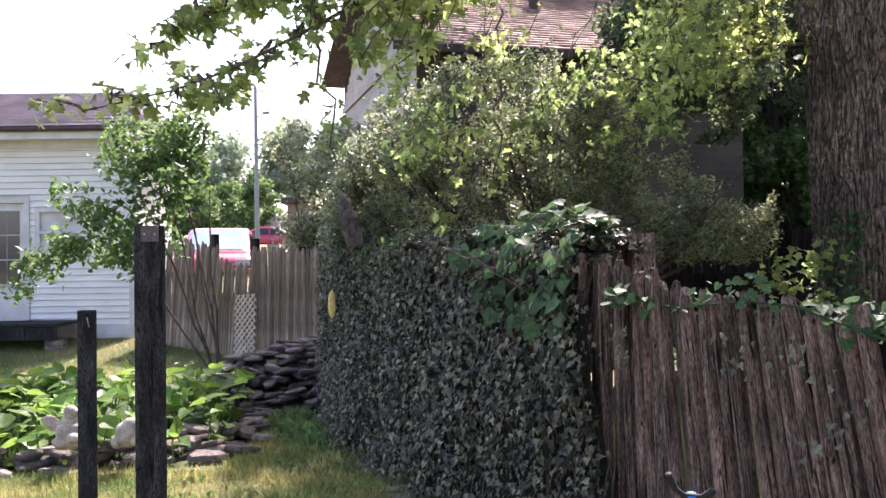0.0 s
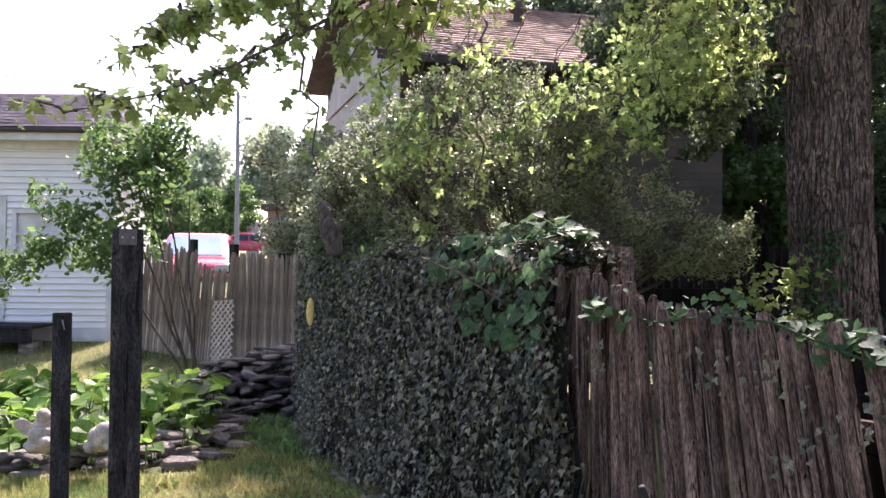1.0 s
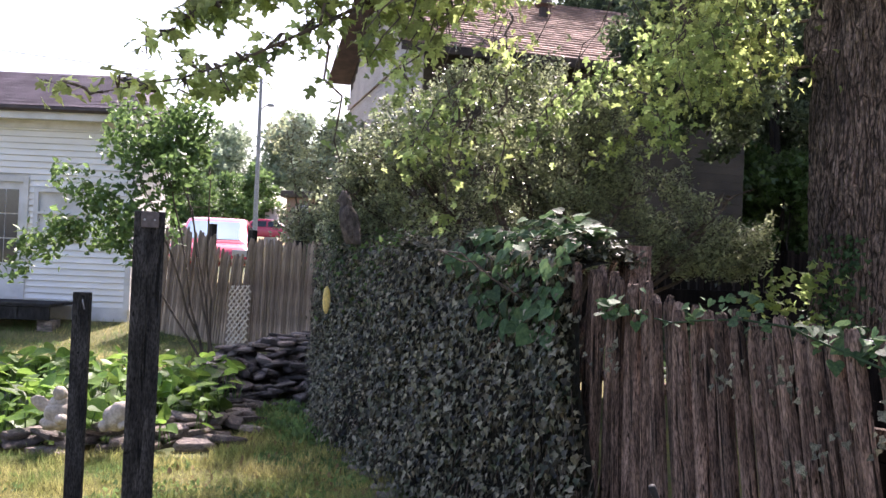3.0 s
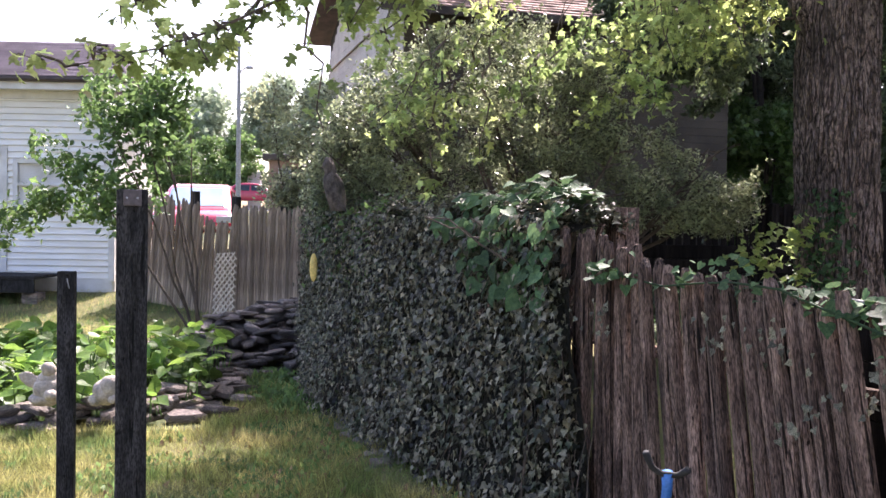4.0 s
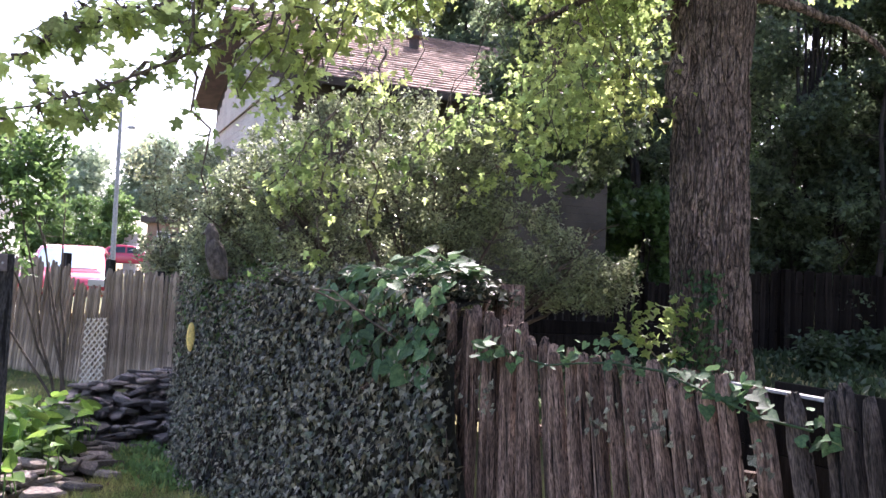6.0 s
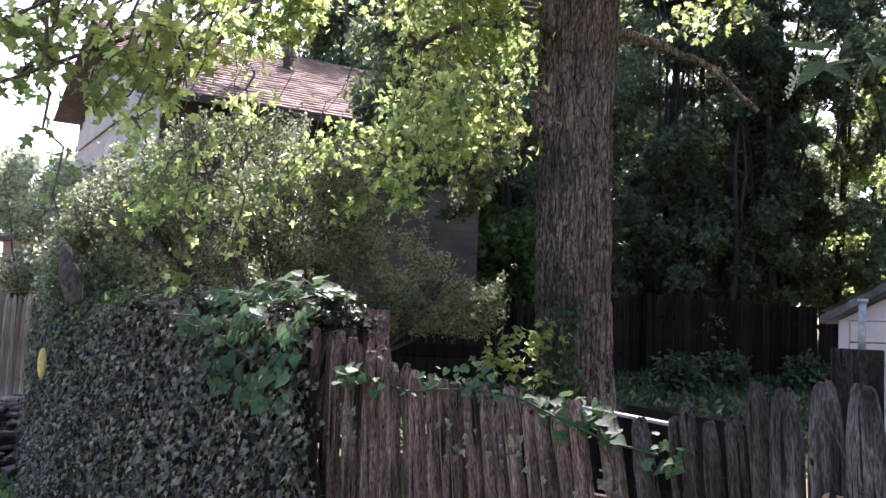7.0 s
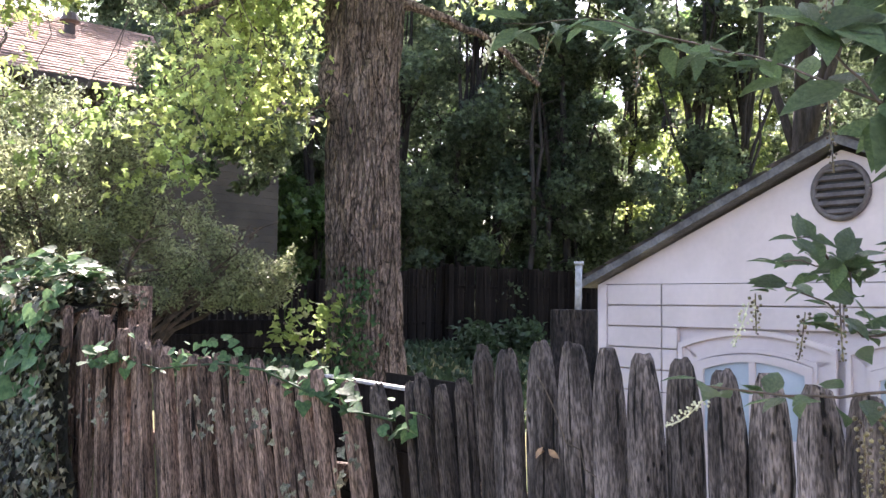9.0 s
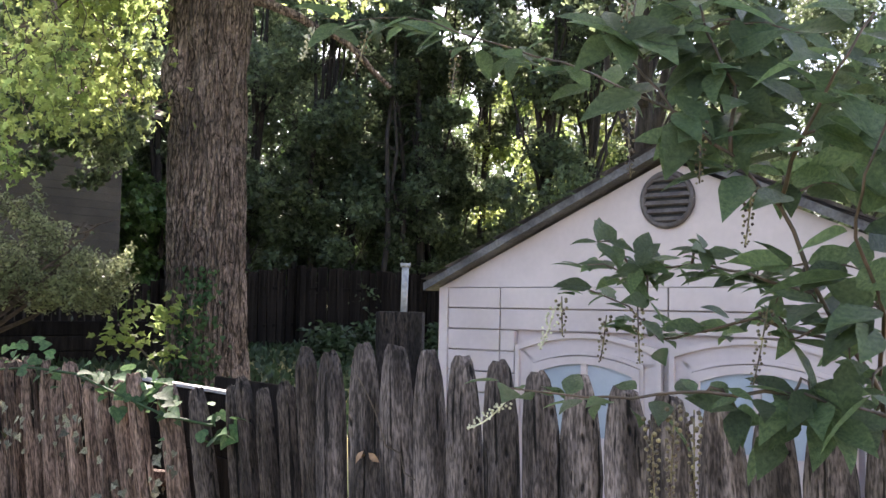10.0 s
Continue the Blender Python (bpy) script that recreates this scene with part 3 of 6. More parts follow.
def make_hedge():
    hedge = thing("ivy_hedge", (-0.2, 7.6, 0), "fence wholly overgrown with dark glossy ivy", "hedge")
    # one sheet under the leaves, its near-black standing for shade between them
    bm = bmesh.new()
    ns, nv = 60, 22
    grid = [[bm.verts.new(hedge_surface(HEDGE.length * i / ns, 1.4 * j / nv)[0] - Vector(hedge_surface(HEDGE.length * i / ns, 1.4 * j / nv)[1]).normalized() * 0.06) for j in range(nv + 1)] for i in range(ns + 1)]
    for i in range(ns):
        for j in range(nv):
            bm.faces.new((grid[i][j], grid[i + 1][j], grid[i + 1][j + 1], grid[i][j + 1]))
    part("stem_mass", bm, M_IVYCORE, hedge, "ivy stem mass as one dark sheet, shade put into its colour", True)
    pos, nor, siz = [], [], []
    for _ in range(27000):
        s = HEDGE.length * rnd.random() ** 1.15
        v = rnd.uniform(0.0, 1.42) if rnd.random() < 0.86 else rnd.uniform(0.95, 1.42)
        p, n = hedge_surface(s, v)
        p = p + Vector((rnd.gauss(0, 0.03), rnd.gauss(0, 0.03), rnd.gauss(0, 0.02))) + n.normalized() * abs(rnd.gauss(0, 0.045))
        pos.append(p)
        nor.append(n.normalized() * 1.5)
        siz.append(rnd.uniform(0.030, 0.060) * (0.85 if s > 2.5 else 1))
    along = np.tile([0, 0, -1.0], (len(pos), 1))
    ob = piece("ivy_foliage", leaf_mesh("ivy_foliage", IVYL, pos, siz, M_IVY, normals=nor, along=along, jitter=0.65), hedge)
    tagged(ob, "small dark ivy leaves", kind="stuff")
    one = [leaf_mesh("ivy_leaf", IVYL, [(0, 0, 0)], 1.0, M_IVY, normals=[(0, 0, 1)], along=[(0, 1, 0)], jitter=0.05) for _ in range(4)]
    for _ in range(280):
        s = 1.9 * rnd.random()
        p, n = hedge_surface(s, rnd.uniform(0.35, 1.0))
        n = (n.normalized() + Vector((rnd.gauss(0, 0.4), rnd.gauss(0, 0.4), rnd.gauss(0, 0.3)))).normalized()
        y = Vector((rnd.gauss(0, 0.3), rnd.gauss(0, 0.3), -1))
        y = (y - n * y.dot(n)).normalized()
        x = y.cross(n)
        k = rnd.uniform(0.036, 0.062)
        m = Matrix((x, y, n)).transposed().to_4x4()
        piece("ivy_leaf", rnd.choice(one), hedge, Matrix.Translation(p + n * 0.04) @ m @ Matrix.Scale(k, 4))
    # brown stems showing near the ground
    bm = bmesh.new()
    for _ in range(90):
        s = HEDGE.length * rnd.random()
        a, _n = hedge_surface(s, 0)
        b, _n = hedge_surface(s + rnd.uniform(-0.25, 0.25), rnd.uniform(0.25, 0.6))
        tube(bend(a, b, 0, 4, 0.03), [0.006, 0.006, 0.005, 0.004, 0.003], 4, bm)
    tagged(part("stem", bm, M_TWIG, hedge, "thin brown ivy stems"), kind="stuff")
    # lighter young growth at the far top
    pos, nor = [], []
    for _ in range(1500):
        s = 2.7 + 3.2 * rnd.random()
        p, n = hedge_surface(s, rnd.uniform(0.86, 1.4) if rnd.random() < 0.8 else rnd.uniform(0.6, 0.9))
        pos.append(p + Vector((rnd.gauss(0, 0.04), rnd.gauss(0, 0.04), rnd.gauss(0.03, 0.04))))
        nor.append(n)
    tagged(piece("young_growth", leaf_mesh("young_growth", IVYL, pos, rng.uniform(0.035, 0.068, 1500), M_SHRUB, normals=nor, jitter=0.7), hedge, None, "bright green young leaves"), kind="stuff")


make_hedge()


def leaf_one(outline, material, n=4, jitter=0.1, name="leaf"):
    return [leaf_mesh(name, outline, [(0, 0, 0)], 1.0, material, normals=[(0, 0, 1)], along=[(0, 1, 0)], jitter=jitter) for _ in range(n)]


def set_leaf(meshes, parent, p, n, y, k, name="leaf"):
    n, y = Vector(n).normalized(), Vector(y)
    y = (y - n * y.dot(n)).normalized()
    m = Matrix((y.cross(n), y, n)).transposed().to_4x4()
    piece(name, rnd.choice(meshes), parent, Matrix.Translation(p) @ m @ Matrix.Scale(k, 4))


HEART = ([(0, 0.1, 0), (0.22, -0.06, 0.02), (0.42, 0.1, 0.06), (0.42, 0.38, 0.08), (0.2, 0.75, 0.03), (0, 1, -0.1), (-0.2, 0.75, 0.03), (-0.42, 0.38, 0.08), (-0.42, 0.1, 0.06), (-0.22, -0.06, 0.02), (0, 0.5, -0.02)], [(0, 1, 2, 3, 10), (10, 3, 4, 5), (10, 5, 6, 7), (10, 7, 8, 9, 0)])


def vines():
    heart = leaf_one(HEART, M_VINE, 5, 0.15)
    mound = thing("climbing_vine", (0.55, 5.75, 1.5), "mound of broad green vine leaves over the hedge top", "vine")
    bm = bmesh.new()
    for k in range(7):
        tube(bend((0.7, 5.5, 1.3), (0.45 + rnd.uniform(-0.5, 0.3), 5.9 + rnd.uniform(-0.4, 0.5), 1.7), -0.05, 6, 0.04), [0.006] * 7, 5, bm)
    part("stem", bm, M_TWIG, mound)
    for _ in range(285):
        s = rnd.uniform(0.02, 1.45)
        low = float(np.interp(s, (0, 0.35, 0.8, 1.2, 1.75), (0.74, 0.64, 0.72, 0.92, 1.0)))
        p, n = hedge_surface(s, low + (1.28 - low) * rnd.random() ** 0.85)
        lift = 0.13 * math.exp(-((s - 0.6) / 0.45) ** 2)
        set_leaf(heart, mound, p + n.normalized() * rnd.uniform(0.03, 0.13) + Vector((0, 0, lift * rnd.random())), n + Vector((rnd.gauss(-0.1, 0.4), rnd.gauss(-0.1, 0.4), rnd.gauss(0.2, 0.3))), (rnd.gauss(0, 0.7), rnd.gauss(0, 0.7), -1.1), rnd.uniform(0.065, 0.14))
    creeper = thing("fence_creeper", (1.3, 4.0, 1.4), "green creeper trailing along the picket tops", "vine")
    run = [(0.98, 4.85, 1.42), (1.08, 4.62, 1.40), (1.16, 4.35, 1.38), (1.24, 4.1, 1.41), (1.33, 3.88, 1.43), (1.43, 3.62, 1.42), (1.52, 3.4, 1.36), (1.62, 3.18, 1.30), (1.72, 3.0, 1.28)]
    off = Vector((-0.06, -0.03, 0))
    part("stem", tube([Vector(q) + off for q in run], [0.005] * len(run), 6), M_VINE, creeper)
    for i in range(85):
        f = rnd.random() * (len(run) - 1.01)
        a, b = Vector(run[int(f)]), Vector(run[int(f) + 1])
        p = a.lerp(b, f % 1) + Vector((rnd.gauss(-0.03, 0.03), rnd.gauss(-0.02, 0.04), rnd.gauss(0.015, 0.035)))
        if int(f) in (2, 3) and rnd.random() < 0.4:
            p.z += 0.05
        set_leaf(heart, creeper, p, (rnd.gauss(-0.3, 0.5), rnd.gauss(-0.5, 0.5), 0.8), (rnd.gauss(0, 1), rnd.gauss(0, 1), -0.6), rnd.uniform(0.028, 0.062))
    for cx, cy, cz, k, r in ((0.97, 4.72, 1.43, 24, 0.06), (1.5, 3.52, 1.40, 12, 0.05), (1.6, 3.3, 1.36, 20, 0.055), (1.76, 2.98, 1.26, 14, 0.05)):
        for _ in range(k):
            set_leaf(heart, creeper, Vector((cx - 0.05 + rnd.gauss(0, r), cy + rnd.gauss(0, r), cz + rnd.gauss(0, r * 0.7))), (rnd.gauss(-0.3, 0.5), rnd.gauss(-0.4, 0.5), 0.8), (rnd.gauss(0, 1), rnd.gauss(0, 1), -0.6), rnd.uniform(0.04, 0.08))
    ivy = leaf_one(IVYL, M_IVY, 4)
    for cx, cy, cz, k in ((1.31, 3.95, 1.22, 28), (1.44, 3.62, 1.18, 26), (0.97, 4.85, 1.18, 20), (1.6, 3.25, 1.1, 22), (0.8, 5.3, 1.3, 26), (1.48, 3.5, 0.95, 16)):
        for _ in range(k):
            set_leaf(ivy, creeper, Vector((cx - 0.06 + rnd.gauss(0, 0.05), cy - 0.03 + rnd.gauss(0, 0.09), cz + rnd.gauss(0, 0.06))), (-1 + rnd.gauss(0, 0.4), -0.6 + rnd.gauss(0, 0.4), 0.4), (rnd.gauss(0, 0.6), rnd.gauss(0, 0.6), -1), rnd.uniform(0.024, 0.042))


vines()


# ---- the owl and the hanging yellow disc ----
def owl():
    bm = bmesh.new()
    prof = [(0.0, 0.075), (0.03, 0.082), (0.10, 0.092), (0.18, 0.096), (0.24, 0.085), (0.275, 0.062), (0.295, 0.06), (0.325, 0.066), (0.355, 0.058), (0.375, 0.03)]
    rings = []
    for z, r in prof:
        lean = 0.05 - z * 0.22
        ring = []
        for k in range(16):
            a = k * math.pi / 8
            ear = 0.028 if z > 0.35 and abs(math.sin(a)) > 0.85 else 0
            ring.append(bm.verts.new((math.cos(a) * r * 0.85 + lean * 1.2, math.sin(a) * r, z + ear)))
        rings.append(ring)
    for a, b in zip(rings, rings[1:]):
        for k in range(16):
            bm.faces.new((a[k], a[(k + 1) % 16], b[(k + 1) % 16], b[k]))
    bm.faces.new(rings[0][::-1])
    bm.faces.new(rings[-1])
    beak = bmesh.ops.create_cone(bm, segments=8, radius1=0.016, radius2=0.002, depth=0.035, cap_ends=True)["verts"]
    bmesh.ops.transform(bm, matrix=pose(-0.095, 0, 0.325, 0, -100, 0), verts=beak)
    for sy in (-1, 1):
        wing = bmesh.ops.create_uvsphere(bm, u_segments=10, v_segments=8, radius=1)["verts"]
        bmesh.ops.transform(bm, matrix=pose(0.03, sy * 0.075, 0.15, 0, -14, 0) @ Matrix.Diagonal((0.06, 0.028, 0.13, 1)), verts=wing)
    me = to_mesh("owl_decoy", bm, M_OWL, True)
    ob = piece("owl_decoy", me, None, pose(-0.79, 7.75, 1.755, 0, 0, -15) @ Matrix.Diagonal((0.98, 0.98, 1.12, 1)))
    tagged(ob, "grey-brown horned owl decoy perched on the ivy hedge", "statue")


owl()
disc = thing("hanging_ornament", (-0.97, 8.25, 1.28), "worn yellow oval ornament hanging in the ivy", "ornament")
bm = bmesh.new()
bmesh.ops.create_uvsphere(bm, u_segments=16, v_segments=10, radius=1, matrix=pose(-0.99, 8.2, 1.26, 0, 0, 25) @ Matrix.Diagonal((0.036, 0.02, 0.125, 1)))
part("body", bm, M_YELLOW, disc, "", True)
part("string", tube([(-0.99, 8.2, 1.38), (-0.95, 8.25, 1.55)], [0.003, 0.003], 5), M_TWIG, disc)


# ---- the big maple ----
def trunk_mesh():
    bm = bmesh.new()
    sides, rows = 170, 300
    rings = []
    for j in range(rows + 1):
        z = 0.1 + 6.4 * j / rows
        f = z / 6.4
        cx, cy = 4.02 - 0.26 * f - 0.05 * math.sin(f * 4), 8.78 - 0.2 * f
        r = 0.345 - 0.03 * f + 0.12 * math.exp(-(z - 0.2) * 2.2) + 0.05 * math.exp(-((z - 4.9) ** 2) / 0.35)
        ring = []
        for k in range(sides):
            a = 2 * math.pi * k / sides
            c, q = math.cos(a), math.sin(a)
            wob = 0.35 * noise.noise(Vector((c * 2.2, q * 2.2, z * 1.3)))
            v1 = noise.noise(Vector((c * 5.2 + wob, q * 5.2 + wob, z * 1.5)))
            v2 = noise.noise(Vector((c * 11 + wob * 2, q * 11 - wob, z * 3.4 + 7)))
            ridge = 0.034 * min(1, abs(v1) * 3.2) + 0.02 * min(1, abs(v2) * 3.0) + 0.006 * noise.noise(Vector((c * 30, q * 30, z * 14)))
            knot = 0.14 * math.exp(-(((a - 3.35) / 0.4) ** 2) - ((z - 3.88) / 0.24) ** 2)
            hole = -0.12 * math.exp(-(((a - 3.78) / 0.17) ** 2) - ((z - 3.97) / 0.15) ** 2)
            rr = r + ridge + knot + hole
            ring.append(bm.verts.new((cx + math.cos(a) * rr, cy + math.sin(a) * rr, z)))
        rings.append(ring)
    for p, q in zip(rings, rings[1:]):
        for k in range(sides):
            bm.faces.new((p[k], p[(k + 1) % sides], q[(k + 1) % sides], q[k]))
    bm.faces.new(rings[-1])
    return bm


def maple():
    tree = thing("maple_tree", (4.0, 8.78, land(4, 8.8)), "big maple with deeply furrowed brown bark and hanging leafy boughs", "tree")
    part("trunk", trunk_mesh(), M_BARK, tree, "furrowed brown bark with a knot")
    limbs = [
        ([(3.6, 8.5, 4.55), (3.1, 8.4, 4.75), (2.5, 8.6, 4.62), (2.0, 8.9, 4.42)], [0.055, 0.045, 0.035, 0.02]),
        ([(4.05, 8.5, 4.75), (4.6, 8.3, 4.62), (5.1, 8.2, 4.42), (5.6, 8.1, 4.0)], [0.06, 0.045, 0.035, 0.025]),
        ([(3.75, 8.6, 6.3), (2.4, 8.0, 7.2), (0.6, 7.4, 7.6), (-1.2, 7.2, 7.2)], [0.28, 0.2, 0.13, 0.05]),
        ([(3.75, 8.6, 6.3), (3.3, 9.9, 7.6), (2.4, 11.5, 8.6), (1.2, 12.6, 8.9)], [0.25, 0.18, 0.12, 0.05]),
        ([(3.75, 8.6, 6.3), (5.0, 8.8, 7.5), (6.4, 9.2, 8.3), (7.6, 9.8, 8.6)], [0.26, 0.18, 0.12, 0.05]),
        ([(3.75, 8.6, 6.3), (3.6, 7.2, 7.4), (2.8, 5.6, 8.0), (1.8, 4.2, 7.8)], [0.24, 0.17, 0.1, 0.04]),
        ([(2.4, 8.0, 7.2), (1.2, 6.6, 6.6), (0.2, 5.8, 5.6), (-0.6, 5.4, 4.5), (-0.9, 5.3, 3.9)], [0.1, 0.07, 0.05, 0.03, 0.015]),
    ]
    for pts, radii in limbs:
        pts2 = [Vector(pts[0])]
        rad2 = [radii[0]]
        for i in range(len(pts) - 1):
            pts2 += bend(pts[i], pts[i + 1], 0, 3, 0.04)[1:]
            rad2 += [radii[i] + (radii[i + 1] - radii[i]) * f / 3 for f in (1, 2, 3)]
        part("limb", tube(pts2, rad2, 10, rough=0.15), M_BARK, tree, "", True)
    # hanging boughs: twigs that carry sprays of lobed leaves
    pos, twigs = [], bmesh.new()

    def spray(a, b, sag, leaves, spread, size):
        line = bend(a, b, sag, 8, 0.05)
        tube(line, [0.012 - 0.001 * i for i in range(9)], 5, twigs)
        for _ in range(leaves):
            f = rnd.uniform(0.2, 1.0) * 7.99
            p = line[int(f)].lerp(line[int(f) + 1], f % 1)
            pos.append((p.x + rnd.gauss(0, spread), p.y + rnd.gauss(0, spread), p.z - abs(rnd.gauss(0, spread * 0.8)) + 0.03, size * rnd.uniform(0.75, 1.25)))

    # near sprays against the sky, along two drooping branches
    upper = [(-0.35, 5.7, 3.75), (-0.93, 5.5, 3.3), (-1.2, 5.45, 3.15), (-1.45, 5.5, 3.15), (-1.66, 5.5, 2.95)]
    lower = [(-0.3, 5.6, 3.3), (-0.85, 5.5, 2.98), (-1.25, 5.5, 2.78), (-1.6, 5.5, 2.66), (-2.1, 5.5, 2.55)]
    for run in (upper, lower):
        tube([Vector(q) for q in run], [0.014, 0.011, 0.008, 0.006, 0.004], 6, twigs)
        for i in range(15):
            f = (i + rnd.random()) / 15 * 3.99
            p = Vector(run[int(f)]).lerp(Vector(run[int(f) + 1]), f % 1)
            end = p + Vector((rnd.gauss(-0.08, 0.13), rnd.gauss(0, 0.2), rnd.gauss(-0.03, 0.10)))
            spray(p, end, -0.02, 15, 0.07, 0.082)
    for _ in range(26):
        x, y = rnd.uniform(-0.95, 0.1), rnd.uniform(5.2, 5.9)
        end = Vector((x, y, float(np.interp(x, (-1, -0.75, -0.45, 0.1), (2.85, 3.0, 2.72, 2.85))) + abs(rnd.gauss(0, 0.2))))
        spray(end + Vector((rnd.uniform(0.1, 0.5), rnd.uniform(-0.2, 0.4), rnd.uniform(0.4, 0.8))), end, -0.05, 20, 0.07, 0.082)
    # boughs over the bush and in front of the roof
    for _ in range(28):
        x, y = rnd.uniform(-0.7, 2.2), rnd.uniform(6.6, 8.6)
        z = 2.75 + 0.12 * x + rnd.uniform(-0.35, 0.5)
        spray((x + rnd.uniform(-0.3, 0.6), y + 0.3, z + rnd.uniform(0.3, 0.6)), (x, y, z), -0.05, 46, 0.11, 0.068)
        if rnd.random() < 0.4:
            tube(bend((x + rnd.uniform(-0.3, 0.9), y + 0.3, z + 1.6), (x + 0.2, y + 0.2, z + 0.3), 0, 5, 0.09), [0.004] * 6, 5, twigs)
    # higher boughs that half hide the neighbour's roof and shade the lawn
    for _ in range(36):
        x, y = rnd.uniform(-0.35, 1.1), rnd.uniform(9.0, 10.3)
        z = rnd.uniform(4.45, 5.4)
        spray((x + rnd.uniform(-0.2, 0.7), y + 0.3, z + rnd.uniform(0.4, 0.8)), (x, y, z), -0.05, 52, 0.16, 0.085)
    # thin drooping twigs with a few yellow leaves
    for a, b in (((-0.75, 5.4, 3.3), (-0.62, 5.5, 2.2)), ((0.1, 7.2, 2.9), (0.02, 7.25, 1.85)), ((0.45, 7.0, 3.0), (0.4, 7.1, 2.15))):
        spray(a, b, 0.02, 22, 0.045, 0.075)
    # boughs near the trunk
    for _ in range(88):
        x = rnd.uniform(2.15, 3.25) if rnd.random() < 0.92 else rnd.uniform(4.75, 5.6)
        y = rnd.uniform(8.2, 10.2)
        z = rnd.uniform(3.3, 5.6) if x < 4 else rnd.uniform(3.9, 5.6)
        spray((x + rnd.uniform(-0.4, 0.4), y + 0.2, z + rnd.uniform(0.4, 0.9)), (x, y, z), -0.1, 44, 0.16, 0.08)
    # the high crown, unseen, over the picture, left open where sun should pass
    clumps = []
    for _ in range(40):
        x, y = rnd.uniform(-1.2, 7.6), rnd.uniform(2.6, 9.4)
        z = max(rnd.uniform(5.9, 8.6), 1.8 + 0.37 * math.hypot(x, y))
        if not (0.9 < x < 3.5 and y > 6.8) and not (-1.3 < x < 3.6 and y > 8.2):
            clumps.append((x, y, z, rnd.uniform(0.6, 1.1)))
    # unseen clumps added up-sun to shade sprays, pokeweed, fence and lawn
    for _ in range(16):
        x, y = rnd.uniform(-1.3, 0.9), rnd.uniform(8.2, 9.8)
        clumps.append((x, y, rnd.uniform(6.3, 7.9), rnd.uniform(0.5, 0.8)))
    for _ in range(10):
        clumps.append((rnd.uniform(2.5, 4.7), rnd.uniform(4.4, 6.4), rnd.uniform(6.2, 7.6), rnd.uniform(0.7, 1.0)))
    for _ in range(16):
        clumps.append((rnd.uniform(0.8, 5.2), rnd.uniform(-2.0, 4.0), rnd.uniform(5.6, 7.8), rnd.uniform(0.7, 1.1)))
    for k in range(16):
        x, y = rnd.uniform(-0.3, 1.9), rnd.uniform(14.8, 16.2)
        clumps.append((x, y, max(7.0, 2.2 + 0.37 * math.hypot(x, y)) + rnd.uniform(0, 1), rnd.uniform(0.6, 0.9)))
    high = blobs(clumps, 44000, 0.7, 0.2)
    tagged(piece("crown", leaf_mesh("crown", LOBED, high, rng.uniform(0.10, 0.15, len(high)), M_MAPLE, up=0.7, along=np.tile([0, 0, -0.9], (len(high), 1)), jitter=0.7), tree, None, "high unseen crown of green lobed leaves, some clumps added for shade"), kind="stuff")
    pos = np.array(pos)
    tagged(piece("hanging_leaves", leaf_mesh("hanging_leaves", MAPLEL, pos[:, :3], pos[:, 3], M_MAPLE, up=0.7, along=np.tile([0, 0, -0.9], (len(pos), 1)), jitter=0.7), tree, None, "sunlit yellow-green lobed leaves"), kind="stuff")
    tagged(part("twig", twigs, M_TWIG, tree, "thin drooping twigs"), kind="stuff")
    # ivy and a leafy shoot at the foot
    ivy = thing("trunk_ivy", (3.75, 8.4, 0.5), "ivy and green shoots clinging to the maple trunk", "vine")
    pos, nor = [], []
    for _ in range(620):
        a, z = rnd.gauss(3.85, 0.33), rnd.uniform(0.4, 2.05)
        r = 0.43 + rnd.uniform(0, 0.07) + 0.12 * math.exp(-(z - 0.2) * 2.2)
        pos.append((4.0 + math.cos(a) * r, 8.76 + math.sin(a) * r, z))
        nor.append((math.cos(a), math.sin(a), 0.4))
    tagged(piece("ivy_foliage", leaf_mesh("ivy_foliage", IVYL, pos, rng.uniform(0.035, 0.075, 620), M_VINE, normals=nor, along=np.tile([0, 0, -1.0], (620, 1)), jitter=0.5), ivy), kind="stuff")
    heart = leaf_one(LOBED, M_MAPLE, 5, 0.2)
    for x, y, z, r, n in ((3.08, 8.2, 1.46, 0.13, 54), (3.3, 8.15, 1.62, 0.11, 44), (3.34, 8.2, 1.25, 0.08, 20), (2.86, 8.2, 1.38, 0.09, 22)):
        for _ in range(n):
            set_leaf(heart, ivy, Vector((x + rnd.gauss(0, r), y + rnd.gauss(0, r * 0.6), z + rnd.gauss(0, r * 0.8))), (rnd.gauss(0, 0.5), rnd.gauss(-0.3, 0.5), 0.8), (rnd.gauss(0, 1), rnd.gauss(0, 1), -0.5), rnd.uniform(0.06, 0.11))
    part("shoot", tube(bend((3.6, 8.4, 0.6), (2.9, 8.2, 1.5), -0.1, 6, 0.02), [0.01] * 7, 6), M_TWIG, ivy)


maple()


